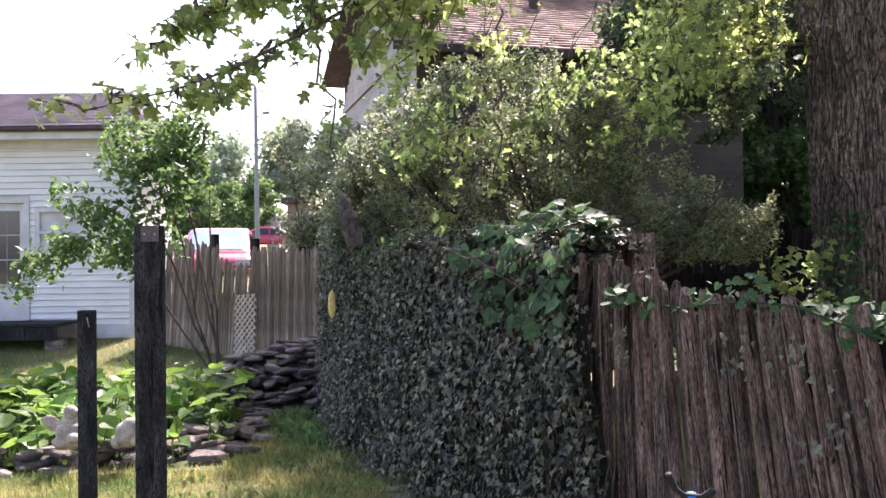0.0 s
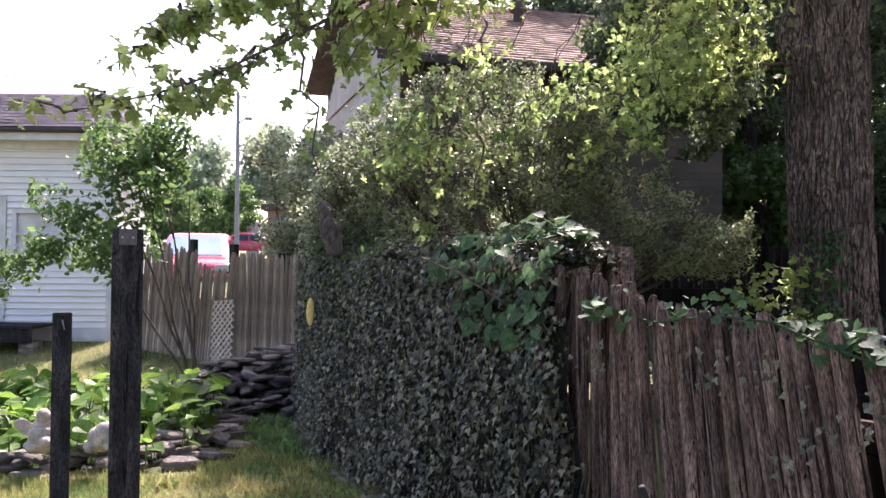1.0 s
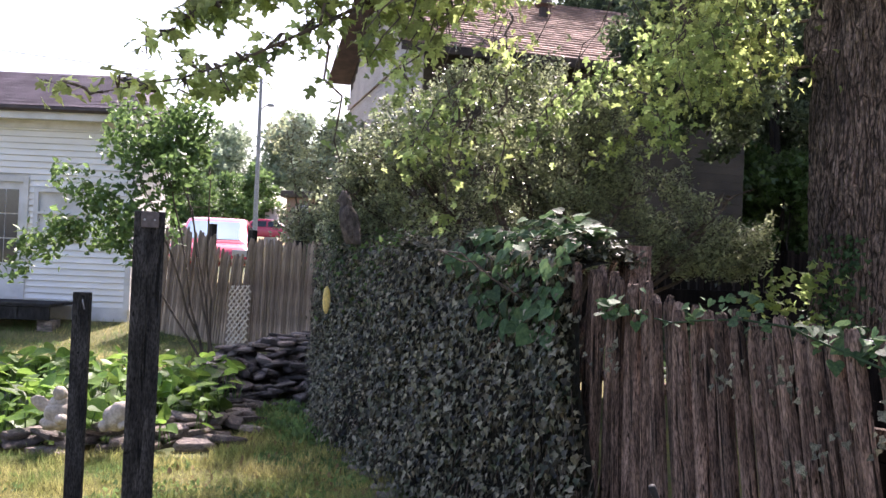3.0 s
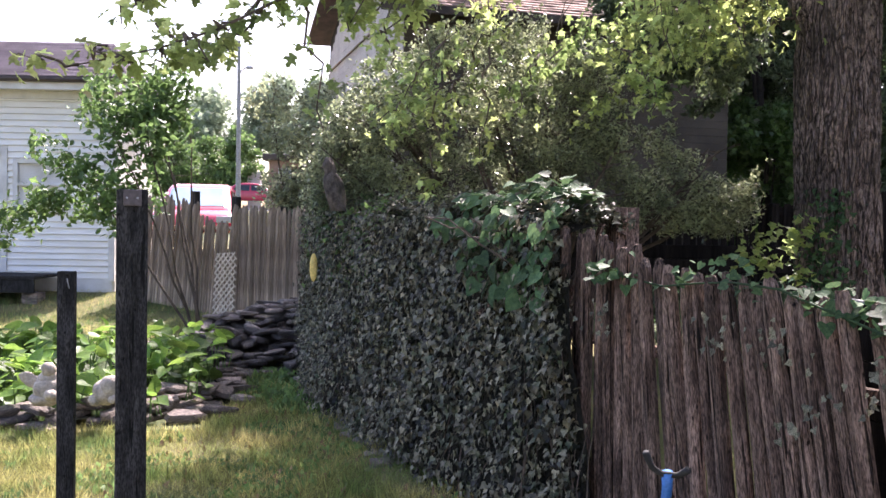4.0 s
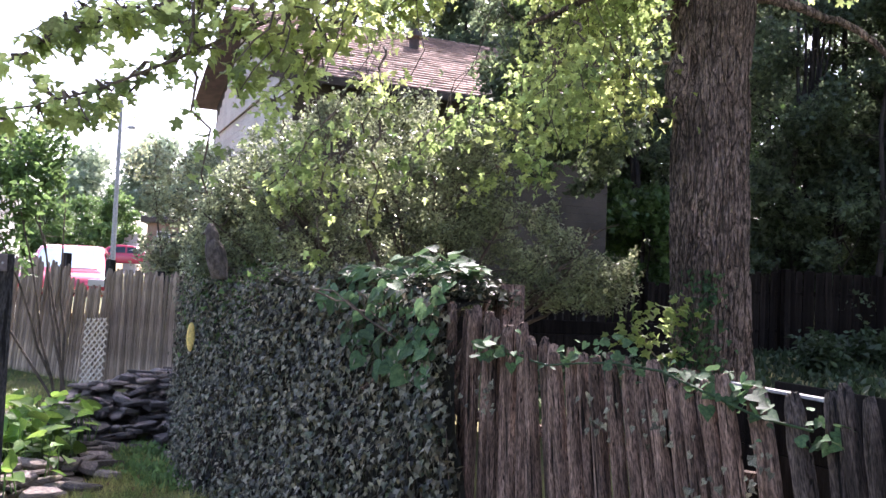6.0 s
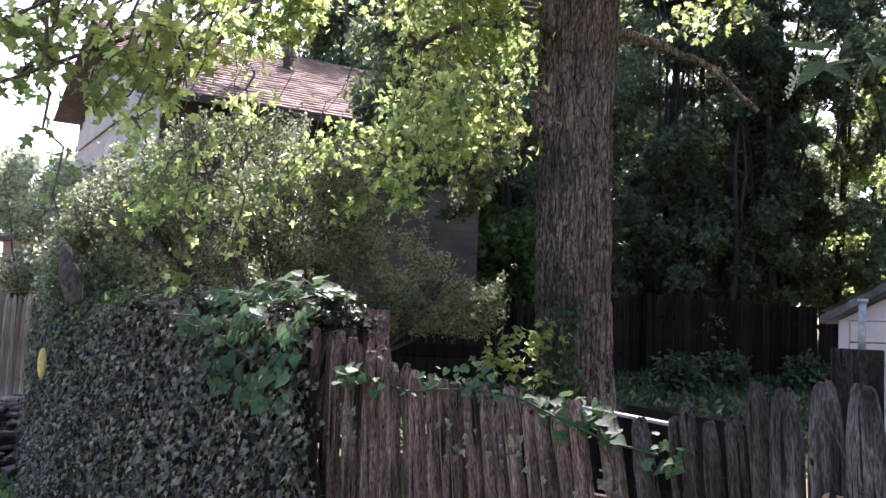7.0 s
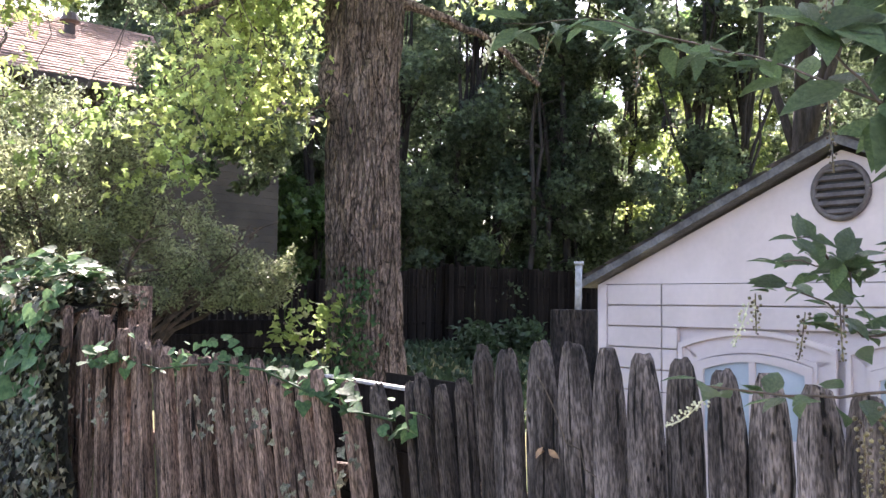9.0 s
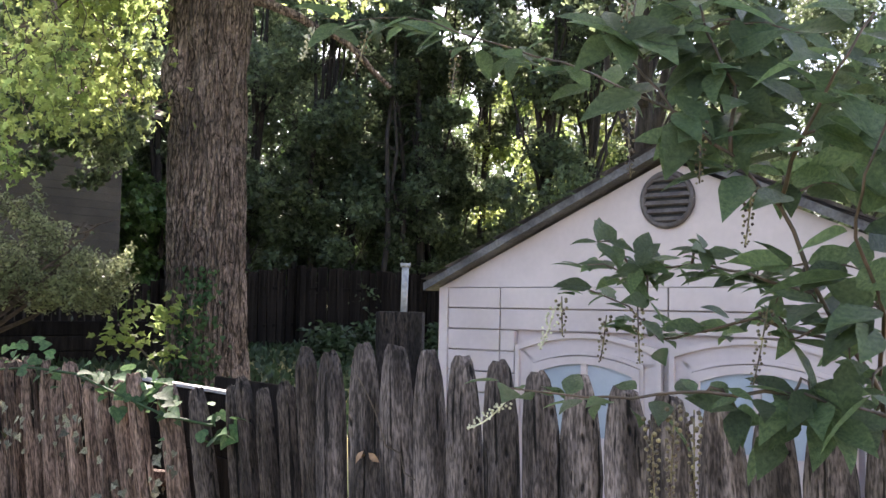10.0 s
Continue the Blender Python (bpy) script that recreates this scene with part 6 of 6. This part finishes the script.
def tree(name, label, x, y, h, spread, leaves, size, material, trunk_r, crown_from=0.35, outline=CLUMP, clumps=26, lean=0.0):
    z0 = land(x, y)
    cl = []
    for _ in range(clumps):
        f = rnd.random()
        r = spread * math.sin(math.pi * (0.15 + 0.8 * f)) * rnd.uniform(0.3, 0.95)
        a = rnd.uniform(0, 6.3)
        cl.append((x + lean * f + math.cos(a) * r, y + math.sin(a) * r, z0 + h * (crown_from + (1 - crown_from) * f), spread * rnd.uniform(0.2, 0.4) * (0.72 if clumps > 50 else 1)))
    ob = thing(name, (x, y, z0), label, "shrub" if "shrub" in name else "tree", name.replace("_", " ") + "s")
    bm = tube(bend((x, y, z0 - 0.2), (x + lean, y, z0 + h * 0.85), 0, 6, spread * 0.04), [trunk_r * (1 - i * 0.14) for i in range(7)], 9, rough=0.2)
    for c in cl[:10]:
        st = Vector((x + lean * 0.4, y, z0 + h * rnd.uniform(0.25, 0.7)))
        tube(bend(st, c[:3], 0, 4, spread * 0.04), [trunk_r * 0.4 * (1 - i * 0.2) for i in range(5)], 6, bm)
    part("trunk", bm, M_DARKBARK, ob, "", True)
    p = blobs(cl, leaves, 0.85, 0.3)
    tagged(piece("crown", leaf_mesh("crown", outline, p, rng.uniform(0.7, 1.3, leaves) * size, material, up=0.6), ob), kind="stuff")


# distant trees over the street
for x, y, h, s in ((-19, 82, 10, 5), (-13.5, 86, 11.5, 5), (-8.5, 80, 11, 4.5), (-3.5, 84, 11, 5), (-27, 84, 8, 5), (3, 88, 12, 6), (-35, 90, 9, 6)):
    tree("street_tree", "green tree far beyond the street, haze put into its leaf colour", x, y, h, s, 3200, 0.55, M_FAR, 0.3, 0.2)
for x, y, h, s in ((-13.4, 67, 5.6, 2.0), (-15.8, 69, 5.0, 2.2), (-17.8, 66, 4.8, 2.0), (-20.0, 66, 4.6, 2.2)):
    tree("roadside_shrub", "bright yellow-green shrub beside the street", x, y, h, s, 2600, 0.26, M_SHRUB, 0.08, 0.1)

# woodland behind the yard; the tall rear trees listed last are added for shade
WOODS = [(9.7, 17.4, 11.0, 1.4), (11.7, 16.3, 11.5, 1.5), (12.4, 16.9, 11, 1.4), (13.5, 16.6, 11, 1.4), (6.4, 17.5, 8.5, 2.0), (8.6, 18.4, 9.5, 2.3), (10.6, 17.6, 9.0, 2.2), (11.9, 17.4, 9.0, 1.6), (9.8, 21.5, 11, 2.8), (6.0, 21.5, 10, 2.6), (17.8, 15.0, 9.5, 2.2), (20, 11.2, 10, 2.4), (20.5, 19.5, 8, 2.6), (23, 13.5, 12, 3.0), (3.6, 20.5, 9, 2.2), (24, 7.5, 11, 3.0), (17, 25, 8.5, 3.2), (26, 18, 13, 3.2), (9, 27, 13, 3.5), (22, 25, 14, 3.6), (29, 13, 13, 3.5), (5, 27, 11, 3.0), (12.6, 24, 13, 3.0), (20.5, 15.5, 11, 2.4), (7.4, 24.5, 14, 3.2), (11.0, 27, 15, 3.4)]
for i, (x, y, h, s) in enumerate(WOODS):
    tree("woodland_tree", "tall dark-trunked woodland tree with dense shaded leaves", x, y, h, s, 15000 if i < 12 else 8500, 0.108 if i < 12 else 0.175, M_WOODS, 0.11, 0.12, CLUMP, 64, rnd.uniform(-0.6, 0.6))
for x, y, h, s in ((6.0, 16.2, 3.0, 1.0), (13.0, 13.6, 4.2, 1.4), (15.4, 12.2, 4.2, 1.5), (10.2, 16.9, 3.6, 1.4), (7.6, 16.9, 3.4, 1.3), (5.4, 17.4, 3.8, 1.2), (17.6, 12.6, 4.5, 1.6), (14.8, 16.6, 6.6, 1.5), (16.6, 16.4, 7.2, 1.8), (5.2, 19.5, 5.0, 1.3)):
    # brighter maple and shrub greens on some: sun spots put into leaf colour
    tree("understorey_shrub", "leafy understorey shrub, sun put into the leaf colour of some", x, y, h, s, 4200, 0.13, M_MAPLE if x in (14.8, 16.6) else M_SHRUB if x in (6.0, 15.4, 5.4, 5.2) else M_WOODS, 0.05, 0.08)

# sunlit trees beyond the wood
for x, y, h, s in ((20, 30, 10, 3.4), (25, 27, 11, 3.6), (15.5, 32, 12, 3.6), (30, 23, 11, 3.6), (11, 34, 13, 3.8), (34, 17, 11, 3.6), (6.5, 35, 13, 3.6), (23, 34, 13, 4.0), (36, 9, 11, 3.6)):
    tree("sunlit_tree", "yellow-green tree in full sun beyond the wood", x, y, h, s, 6500, 0.3, M_SHRUB, 0.16, 0.02, CLUMP, 40)

for x, y, h, s in ((10.2, 8.9, 10.5, 2.4), (13.6, 13.4, 9.5, 1.8), (12.9, 14.0, 9.0, 1.6)):
    tree("woodland_tree", "dark bare-stemmed woodland tree with a high crown", x, y, h, s, 5000, 0.14, M_WOODS, 0.2 if x < 11 else 0.13, 0.55, CLUMP, 24, 0.5)

# slim bare stems in the shade of the wood
for k in range(10):
    x, y = 7.4 + 0.55 * k + rnd.uniform(-0.25, 0.25), 17.6 - 0.17 * k + rnd.uniform(-0.5, 0.9)
    z = land(x, y)
    top = Vector((x + rnd.uniform(-0.9, 0.9), y, z + rnd.uniform(5.5, 8)))
    sap = thing("sapling", (x, y, z), "slim dark bare-stemmed sapling in the shaded wood", "tree", "saplings")
    stem = bend((x, y, z - 0.1), top, 0, 7, 0.09)
    bm = tube(stem, [0.075 - 0.008 * i for i in range(8)], 7)
    for _ in range(9):
        p = stem[rnd.randint(1, 6)]
        tube(bend(p, p + Vector((rnd.uniform(-1.0, 1.0), rnd.uniform(-0.5, 0.5), rnd.uniform(-0.15, 0.7))), -0.08, 4, 0.04), [0.018, 0.014, 0.011, 0.008, 0.004], 4, bm)
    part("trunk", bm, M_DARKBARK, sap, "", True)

# ---- ground cover ----
def grass():
    def patch(name, label, n, xr, yr, keep, size, material, outline=BLADE):
        pos = []
        while len(pos) < n:
            x, y = rnd.uniform(*xr), rnd.uniform(*yr)
            if keep(x, y):
                pos.append((x, y, land(x, y)))
        ob = thing(name, (sum(xr) / 2, sum(yr) / 2, 0), label, "grass", kind="stuff")
        al = rng.normal(0, 0.35, (n, 3)) + [0, 0, 1]
        tagged(piece("blades", leaf_mesh("blades", outline, pos, rng.uniform(0.6, 1.4, n) * size, material, up=0, along=al, jitter=1.0), ob), kind="stuff")

    pond_in = lambda x, y: x < -1.75 and 7.2 < y < 11.4
    hedge_right = lambda x, y: x > 0.55 - 0.42 * (y - 5.3)
    patch("lawn_grass", "short dry yellow-green lawn grass", 95000, (-4.5, 0.9), (4.5, 9.8), lambda x, y: not pond_in(x, y) and not hedge_right(x, y), 0.062, M_GRASS)
    patch("lawn_grass", "short green lawn grass towards the house", 30000, (-10, -2), (10.8, 16), lambda x, y: not pond_in(x, y), 0.08, M_GRASS)
    patch("weed_patch", "low green weeds along the hedge foot", 7500, (-2.0, 0.1), (6.2, 10.2), lambda x, y: abs(x + 0.9 + 0.42 * (y - 8.2)) < rnd.uniform(0.15, 0.5), 0.07, M_WEED)
    patch("weed_patch", "knee-high green weeds between the cascade and the hedge", 1100, (-1.75, -0.75), (7.9, 9.7), lambda x, y: abs(x + 1.25 + 0.3 * (y - 8.8)) < rnd.uniform(0.05, 0.36), 0.095, M_WEED, SMALL)
    patch("weed_patch", "tall grass tufts by the pond stones", 1600, (-2.9, -1.5), (6.9, 8.0), lambda x, y: not pond_in(x, y) and abs(y - 7.2) < 0.35, 0.10, M_GRASS)
    patch("ground_cover", "low green ground cover under the trees, shade put into its colour", 9000, (2.5, 13), (8.5, 15.5), lambda x, y: True, 0.14, M_COVER, SMALL)
    for x, y in ((9.2, 14.2), (8.0, 13.6), (10.6, 13.8)):
        p = blobs([(x, y, land(x, y) + 0.3, 0.45)], 700, 0.8, 0.2)
        ob = thing("weed_clump", (x, y, land(x, y)), "leafy green weed clump before the back fence", "weeds", kind="stuff")
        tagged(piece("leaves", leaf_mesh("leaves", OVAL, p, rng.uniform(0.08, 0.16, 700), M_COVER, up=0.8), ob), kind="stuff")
    patch("grass_tuft", "coarse pale grass tufts on the lawn", 9000, (-4.2, 0.6), (4.8, 9.6), lambda x, y: not pond_in(x, y) and not hedge_right(x, y) and noise.noise(Vector((x * 2.6, y * 2.6, 3))) > 0.12, 0.11, M_GRASS)
    patch("clover_patch", "low broad-leaved weeds among the lawn grass", 5200, (-3.6, 0.6), (4.8, 9.6), lambda x, y: not pond_in(x, y) and not hedge_right(x, y) and noise.noise(Vector((x * 1.7, y * 1.7, 9))) > 0.02, 0.05, M_WEED, SMALL)
    patch("leaf_litter", "scattered dry brown leaves in the grass", 420, (-2.2, 0.6), (4.9, 9.0), lambda x, y: not pond_in(x, y) and not hedge_right(x, y), 0.05, M_DEAD, OVAL)
    patch("lawn_grass", "greener shaded grass before the house", 14000, (-10, -2), (10.8, 15.6), lambda x, y: not pond_in(x, y), 0.10, M_WEED)
    # flat stones at the hedge foot
    st = thing("stepping_stones", (-0.55, 7.2, 0), "pale flat stones half sunk at the hedge foot", "stones")
    for x, y, a in ((-0.62, 7.45, 0.16), (-0.72, 7.75, 0.14), (-0.42, 6.95, 0.15), (-0.33, 6.6, 0.14), (-0.28, 6.3, 0.12), (-0.58, 7.15, 0.09)):
        stone(st, x, y, 0.015, a, a * 0.8, 0.03, rnd.uniform(0, 180), 3)


grass()

# white bar and scrap timber behind the fence
bar = thing("pale_batten", (1.85, 3.6, 1.3), "pale weathered batten lying on the plank box behind the pickets", "batten")
ma = Vector((1.735, 4.02, 1.366))
mb = Vector((1.82, 3.10, 1.366))
part("bar", box(-0.5, 0.5, -0.02, 0.02, -0.006, 0.006, 0.002, Matrix.Translation((ma + mb) / 2) @ (mb - ma).to_track_quat("X", "Z").to_matrix().to_4x4() @ Matrix.Diagonal(((mb - ma).length, 1, 1, 1))), M_WHITEBAR, bar)
scrap = thing("scrap_timber", (1.0, 6.0, 1.2), "broken brown boards leaning behind the fence", "timber")
for a, b in (((0.7, 6.1, 1.2), (1.02, 5.95, 1.80)), ((0.9, 6.0, 1.1), (1.15, 5.9, 1.74)), ((0.55, 5.95, 1.3), (0.98, 6.05, 1.72))):
    a, b = Vector(a), Vector(b)
    m = Matrix.Translation((a + b) / 2) @ (b - a).to_track_quat("X", "Z").to_matrix().to_4x4()
    part("board", box(-(b - a).length, (b - a).length / 2, -0.045, 0.045, -0.012, 0.012, 0.003, m), M_PICKET, scrap)


trough = thing("dark_plank_box", (1.95, 3.45, 0), "dark old plank box standing behind the pickets", "box")
for k, (a, b) in enumerate((((1.62, 3.95, 0), (1.70, 3.05, 0)), ((2.02, 4.05, 0), (2.10, 3.1, 0)))):
    a, b = Vector(a), Vector(b)
    d = (b - a).normalized()
    m = Matrix.Translation(a + Vector((0.12, 0.06, 0))) @ Matrix.Rotation(math.atan2(d.y, d.x), 4, "Z")
    for j in range(6):
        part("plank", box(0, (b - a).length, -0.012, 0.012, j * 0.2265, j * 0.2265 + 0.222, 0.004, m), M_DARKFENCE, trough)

# ---- bicycle against the fence ----
def bike():
    ob = thing("bicycle", (0.95, 3.55, 0), "small blue bicycle with black handlebars leaning by the fence", "bicycle")
    part("handlebar", tube([(0.80, 3.34, 0.835), (0.83, 3.37, 0.775), (0.87, 3.39, 0.745), (0.93, 3.38, 0.74), (0.955, 3.33, 0.775)], [0.014, 0.012, 0.011, 0.012, 0.014], 8), M_TYRE, ob, "black handlebar", True)
    part("stem", tube([(0.895, 3.39, 0.75), (0.90, 3.41, 0.68), (0.90, 3.47, 0.5)], [0.022, 0.02, 0.018], 10), M_BLUE, ob, "blue painted stem", True)
    part("frame", tube([(0.90, 3.45, 0.56), (1.0, 3.75, 0.3), (1.0, 3.8, 0.55)], [0.018] * 3, 8), M_BLUE, ob)
    for y in (3.32, 3.9):
        c = Vector((0.93, y, 0.2))
        ring = [c + Vector((0, 0.18 * math.cos(a), 0.18 * math.sin(a))) for a in np.linspace(0, 2 * math.pi, 25)]
        part("tyre", tube(ring, [0.02] * 25, 8, cap=False), M_TYRE, ob)


bike()


# ---- pokeweed before the fence ----
LANCE = ([(0, 0, 0), (0.12, 0.12, 0.035), (0.22, 0.32, 0.06), (0.20, 0.52, 0.05), (0.11, 0.76, 0.02), (0, 1.0, -0.08), (-0.11, 0.76, 0.02), (-0.20, 0.52, 0.05), (-0.22, 0.32, 0.06), (-0.12, 0.12, 0.035), (0, 0.3, 0.0), (0, 0.55, 0.0), (0, 0.78, -0.03)],
         [(0, 1, 2, 10), (10, 2, 3, 11), (11, 3, 4, 12), (12, 4, 5), (12, 5, 6), (11, 12, 6, 7), (10, 11, 7, 8), (0, 10, 8, 9)])


def pokeweed():
    ob = thing("pokeweed_plant", (2.2, 0.85, 0), "tall pokeweed with large green leaves, red stems and hanging berry strings", "plant")
    runs = {
        "main": ([(2.3, 0.8, 0.0), (2.24, 0.86, 0.9), (2.14, 0.9, 1.54), (2.06, 0.92, 1.64), (1.98, 0.94, 1.75), (1.94, 0.98, 1.89), (1.89, 1.05, 1.99), (1.83, 1.14, 2.08), (1.8, 1.22, 2.19), (1.84, 1.24, 2.35)], 0.008),
        "low": ([(2.14, 0.88, 1.50), (1.98, 0.98, 1.54), (1.87, 1.09, 1.54), (1.8, 1.21, 1.52), (1.73, 1.33, 1.52), (1.65, 1.44, 1.53)], 0.006),
        "mid": ([(2.09, 0.92, 1.62), (2.07, 1.12, 1.68), (2.03, 1.22, 1.65), (1.99, 1.31, 1.63), (1.97, 1.38, 1.70), (1.90, 1.49, 1.75)], 0.0055),
        "mid2": ([(1.99, 0.95, 1.73), (2.01, 1.10, 1.77), (2.0, 1.23, 1.79), (1.94, 1.34, 1.78), (1.89, 1.43, 1.79)], 0.005),
        "top": ([(1.83, 1.14, 2.08), (1.86, 1.48, 2.25), (1.77, 1.67, 2.33), (1.68, 1.85, 2.41), (1.53, 2.02, 2.42)], 0.004),
        "topr": ([(1.94, 0.98, 1.89), (1.91, 0.91, 2.01), (1.90, 0.84, 2.11), (1.95, 0.80, 2.21)], 0.006),
        "right": ([(2.1, 0.88, 1.58), (1.99, 0.81, 1.69), (1.92, 0.82, 1.82), (1.88, 0.78, 1.92), (1.9, 0.74, 2.05)], 0.006),
        "topm": ([(1.89, 1.05, 1.99), (1.93, 1.07, 2.13), (1.92, 1.13, 2.25), (1.93, 1.17, 2.38)], 0.006),
    }
    lance = leaf_one(LANCE, M_POKE, 6, 0.12)

    def along(pts, f):
        f *= len(pts) - 1.001
        a, b = Vector(pts[int(f)]), Vector(pts[int(f) + 1])
        return a.lerp(b, f % 1), (b - a).normalized()

    plan = {"right": (22, 0.1, 0.11, 0.17), "main": (24, 0.3, 0.10, 0.16), "low": (30, 0.05, 0.05, 0.115), "mid": (42, 0.1, 0.045, 0.095), "mid2": (46, 0.05, 0.045, 0.095), "top": (44, 0.1, 0.07, 0.12), "topr": (26, 0.1, 0.10, 0.16), "topm": (26, 0.1, 0.10, 0.15)}
    for key, (pts, r) in runs.items():
        sm = []
        for i in range(len(pts) - 1):
            sm += bend(pts[i], pts[i + 1], 0, 3, 0.006)[:-1]
        sm.append(Vector(pts[-1]))
        part("stem", tube(sm, [0.75 * r * (1 - 0.65 * i / len(sm)) for i in range(len(sm))], 8), M_POKESTEM, ob, "reddish stem", True)
        n, f0, k0, k1 = plan[key]
        for i in range(n):
            f = f0 + (1 - f0) * (i + rnd.random() * 0.7) / n
            if key == "main":
                f = 0.45 + 0.55 * f
            p, d = along(pts, min(f, 0.999))
            side = Vector((rnd.gauss(0, 1), rnd.gauss(0, 1), rnd.gauss(-0.05, 0.45)))
            side = (side - d * side.dot(d) * 0.7).normalized()
            y = (side + d * 0.5 + Vector((0, 0, -0.9 if key in ('top', 'topm') else -0.3))).normalized()
            nrm = Vector((rnd.gauss(-0.25, 0.4), rnd.gauss(-0.3, 0.4), 1.25 if key in ("low", "mid", "mid2") else 0.75))
            k = rnd.uniform(k0, k1)
            st = p + y * 0.025
            set_leaf(lance, ob, st, nrm, y, k)
    # side shoots, each from the nearest stem, ending in a tuft of leaves
    nodes = [Vector(q) for pts, _ in runs.values() for q in pts if q[2] > 1.4]
    for tips, n, k0, k1 in (([(1.86, 1.18, 2.24), (1.92, 1.13, 2.17), (1.99, 1.08, 2.25), (1.97, 1.10, 2.09), (2.07, 1.02, 2.25), (2.11, 1.00, 2.11), (2.19, 0.94, 2.18), (2.20, 0.95, 2.03), (2.06, 1.05, 1.96), (2.15, 0.99, 1.95), (1.88, 1.17, 2.04), (1.77, 1.24, 2.24)], 6, 0.09, 0.15), ([(1.80, 1.31, 1.83), (1.87, 1.26, 1.78), (1.98, 1.18, 1.81), (1.89, 1.25, 1.71), (2.07, 1.12, 1.76), (2.17, 1.04, 1.78), (2.26, 0.98, 1.76), (2.23, 1.02, 1.62), (2.13, 1.08, 1.65), (2.325, 0.99, 1.55)], 9, 0.045, 0.085), ([(1.92, 1.06, 1.51), (2.02, 0.99, 1.48), (2.13, 0.91, 1.50)], 6, 0.07, 0.12), ([(2.00, 1.00, 1.64), (2.00, 0.94, 1.71), (2.00, 0.88, 1.61), (2.00, 0.96, 1.55), (2.00, 0.84, 1.55), (2.00, 1.03, 1.46), (2.00, 0.86, 1.77), (2.00, 1.00, 1.78), (2.00, 0.91, 1.50), (2.00, 0.84, 1.69)], 4, 0.09, 0.15)):
        for tip in tips:
            tip = Vector(tip)
            st = min(nodes, key=lambda q: (q - tip).length)
            line = bend(st, tip, -0.02, 5, 0.008)
            part("side_shoot", tube(line, [0.0035, 0.0032, 0.003, 0.0026, 0.002, 0.0012], 6), M_POKESTEM, ob, "thin reddish shoot", True)
            for i in range(n):
                p = line[rnd.randint(2, 5)] if i > 2 else tip
                y = Vector((rnd.gauss(0, 1), rnd.gauss(0, 1), rnd.gauss(-0.5, 0.5)))
                set_leaf(lance, ob, p, (rnd.gauss(-0.3, 0.5), rnd.gauss(-0.45, 0.5), 0.7), y, rnd.uniform(k0, k1))
    # strings of berries and flowers
    def string(p, length, n, material, label, lean=(0, 0), r=0.0042):
        bm = bmesh.new()
        p = Vector(p)
        end = p + Vector((lean[0], lean[1], -length))
        tube(bend(p, end, 0.01, 5), [0.0018] * 6, 5, bm)
        for i in range(n):
            f = (i + rnd.random()) / n
            a = i * 2.4
            q = p.lerp(end, f) + Vector((math.cos(a), math.sin(a), -0.2)) * (0.012 if material is M_BERRY else rnd.uniform(0.004, 0.021)) * (1.15 - 0.7 * f)
            bmesh.ops.create_icosphere(bm, subdivisions=1, radius=r * (1.1 - 0.5 * f), matrix=Matrix.Translation(q))
        part("berry_string", bm, material, ob, label, True)

    for p, ln, n in (((1.8, 1.23, 2.12), 0.17, 34), ((1.84, 1.08, 2.06), 0.13, 28), ((1.9, 1.01, 1.93), 0.12, 30), ((1.88, 1.50, 1.72), 0.09, 22), ((1.9, 1.38, 1.68), 0.1, 26), ((1.91, 1.3, 1.70), 0.12, 28), ((1.96, 1.02, 1.70), 0.15, 34), ((1.6, 1.91, 2.38), 0.12, 26), ((1.72, 1.70, 2.31), 0.12, 28), ((1.79, 1.22, 2.33), 0.12, 28)):
        string(p, ln, n, M_BERRY, "string of green and black berries", (rnd.gauss(0, 0.015), rnd.gauss(0, 0.015)))
    for p, ln, n in (((1.79, 1.10, 1.52), 0.2, 46), ((1.76, 1.13, 1.50), 0.19, 44), ((1.82, 1.08, 1.51), 0.17, 40)):
        string(p, ln, n, M_BERRY, "drooping string of unripe berries", (rnd.gauss(0, 0.02), rnd.gauss(0, 0.02)), 0.005)
    string((1.65, 1.42, 1.50), 0.05, 42, M_FLOWER, "string of small cream flowers", (-0.08, 0.02), 0.0032)
    string((1.88, 1.52, 1.70), 0.1, 30, M_FLOWER, "string of small cream flowers", (-0.03, 0.02), 0.004)
    string((1.52, 2.04, 2.40), 0.09, 36, M_FLOWER, "string of small cream flowers", (-0.03, 0.01), 0.0045)


pokeweed()

# bits caught on the fence
dead = thing("dry_leaf", (1.98, 2.42, 1.21), "curled dry brown leaf caught on a picket", "leaf")
piece("blade", leaf_mesh("blade", OVAL, [(1.925, 2.42, 1.25), (1.93, 2.40, 1.245), (1.935, 2.43, 1.24)], 0.045, M_DEAD, normals=[(-0.8, -0.5, 0.3)] * 3, along=[(0.2, 0.3, -1), (0.5, 0, -1), (-0.4, 0.2, -0.8)]), dead)
part("twig", tube(bend((1.90, 2.43, 1.48), (2.0, 2.25, 1.18), 0.03, 7, 0.012), [0.0025] * 8, 5), M_TWIG, dead)
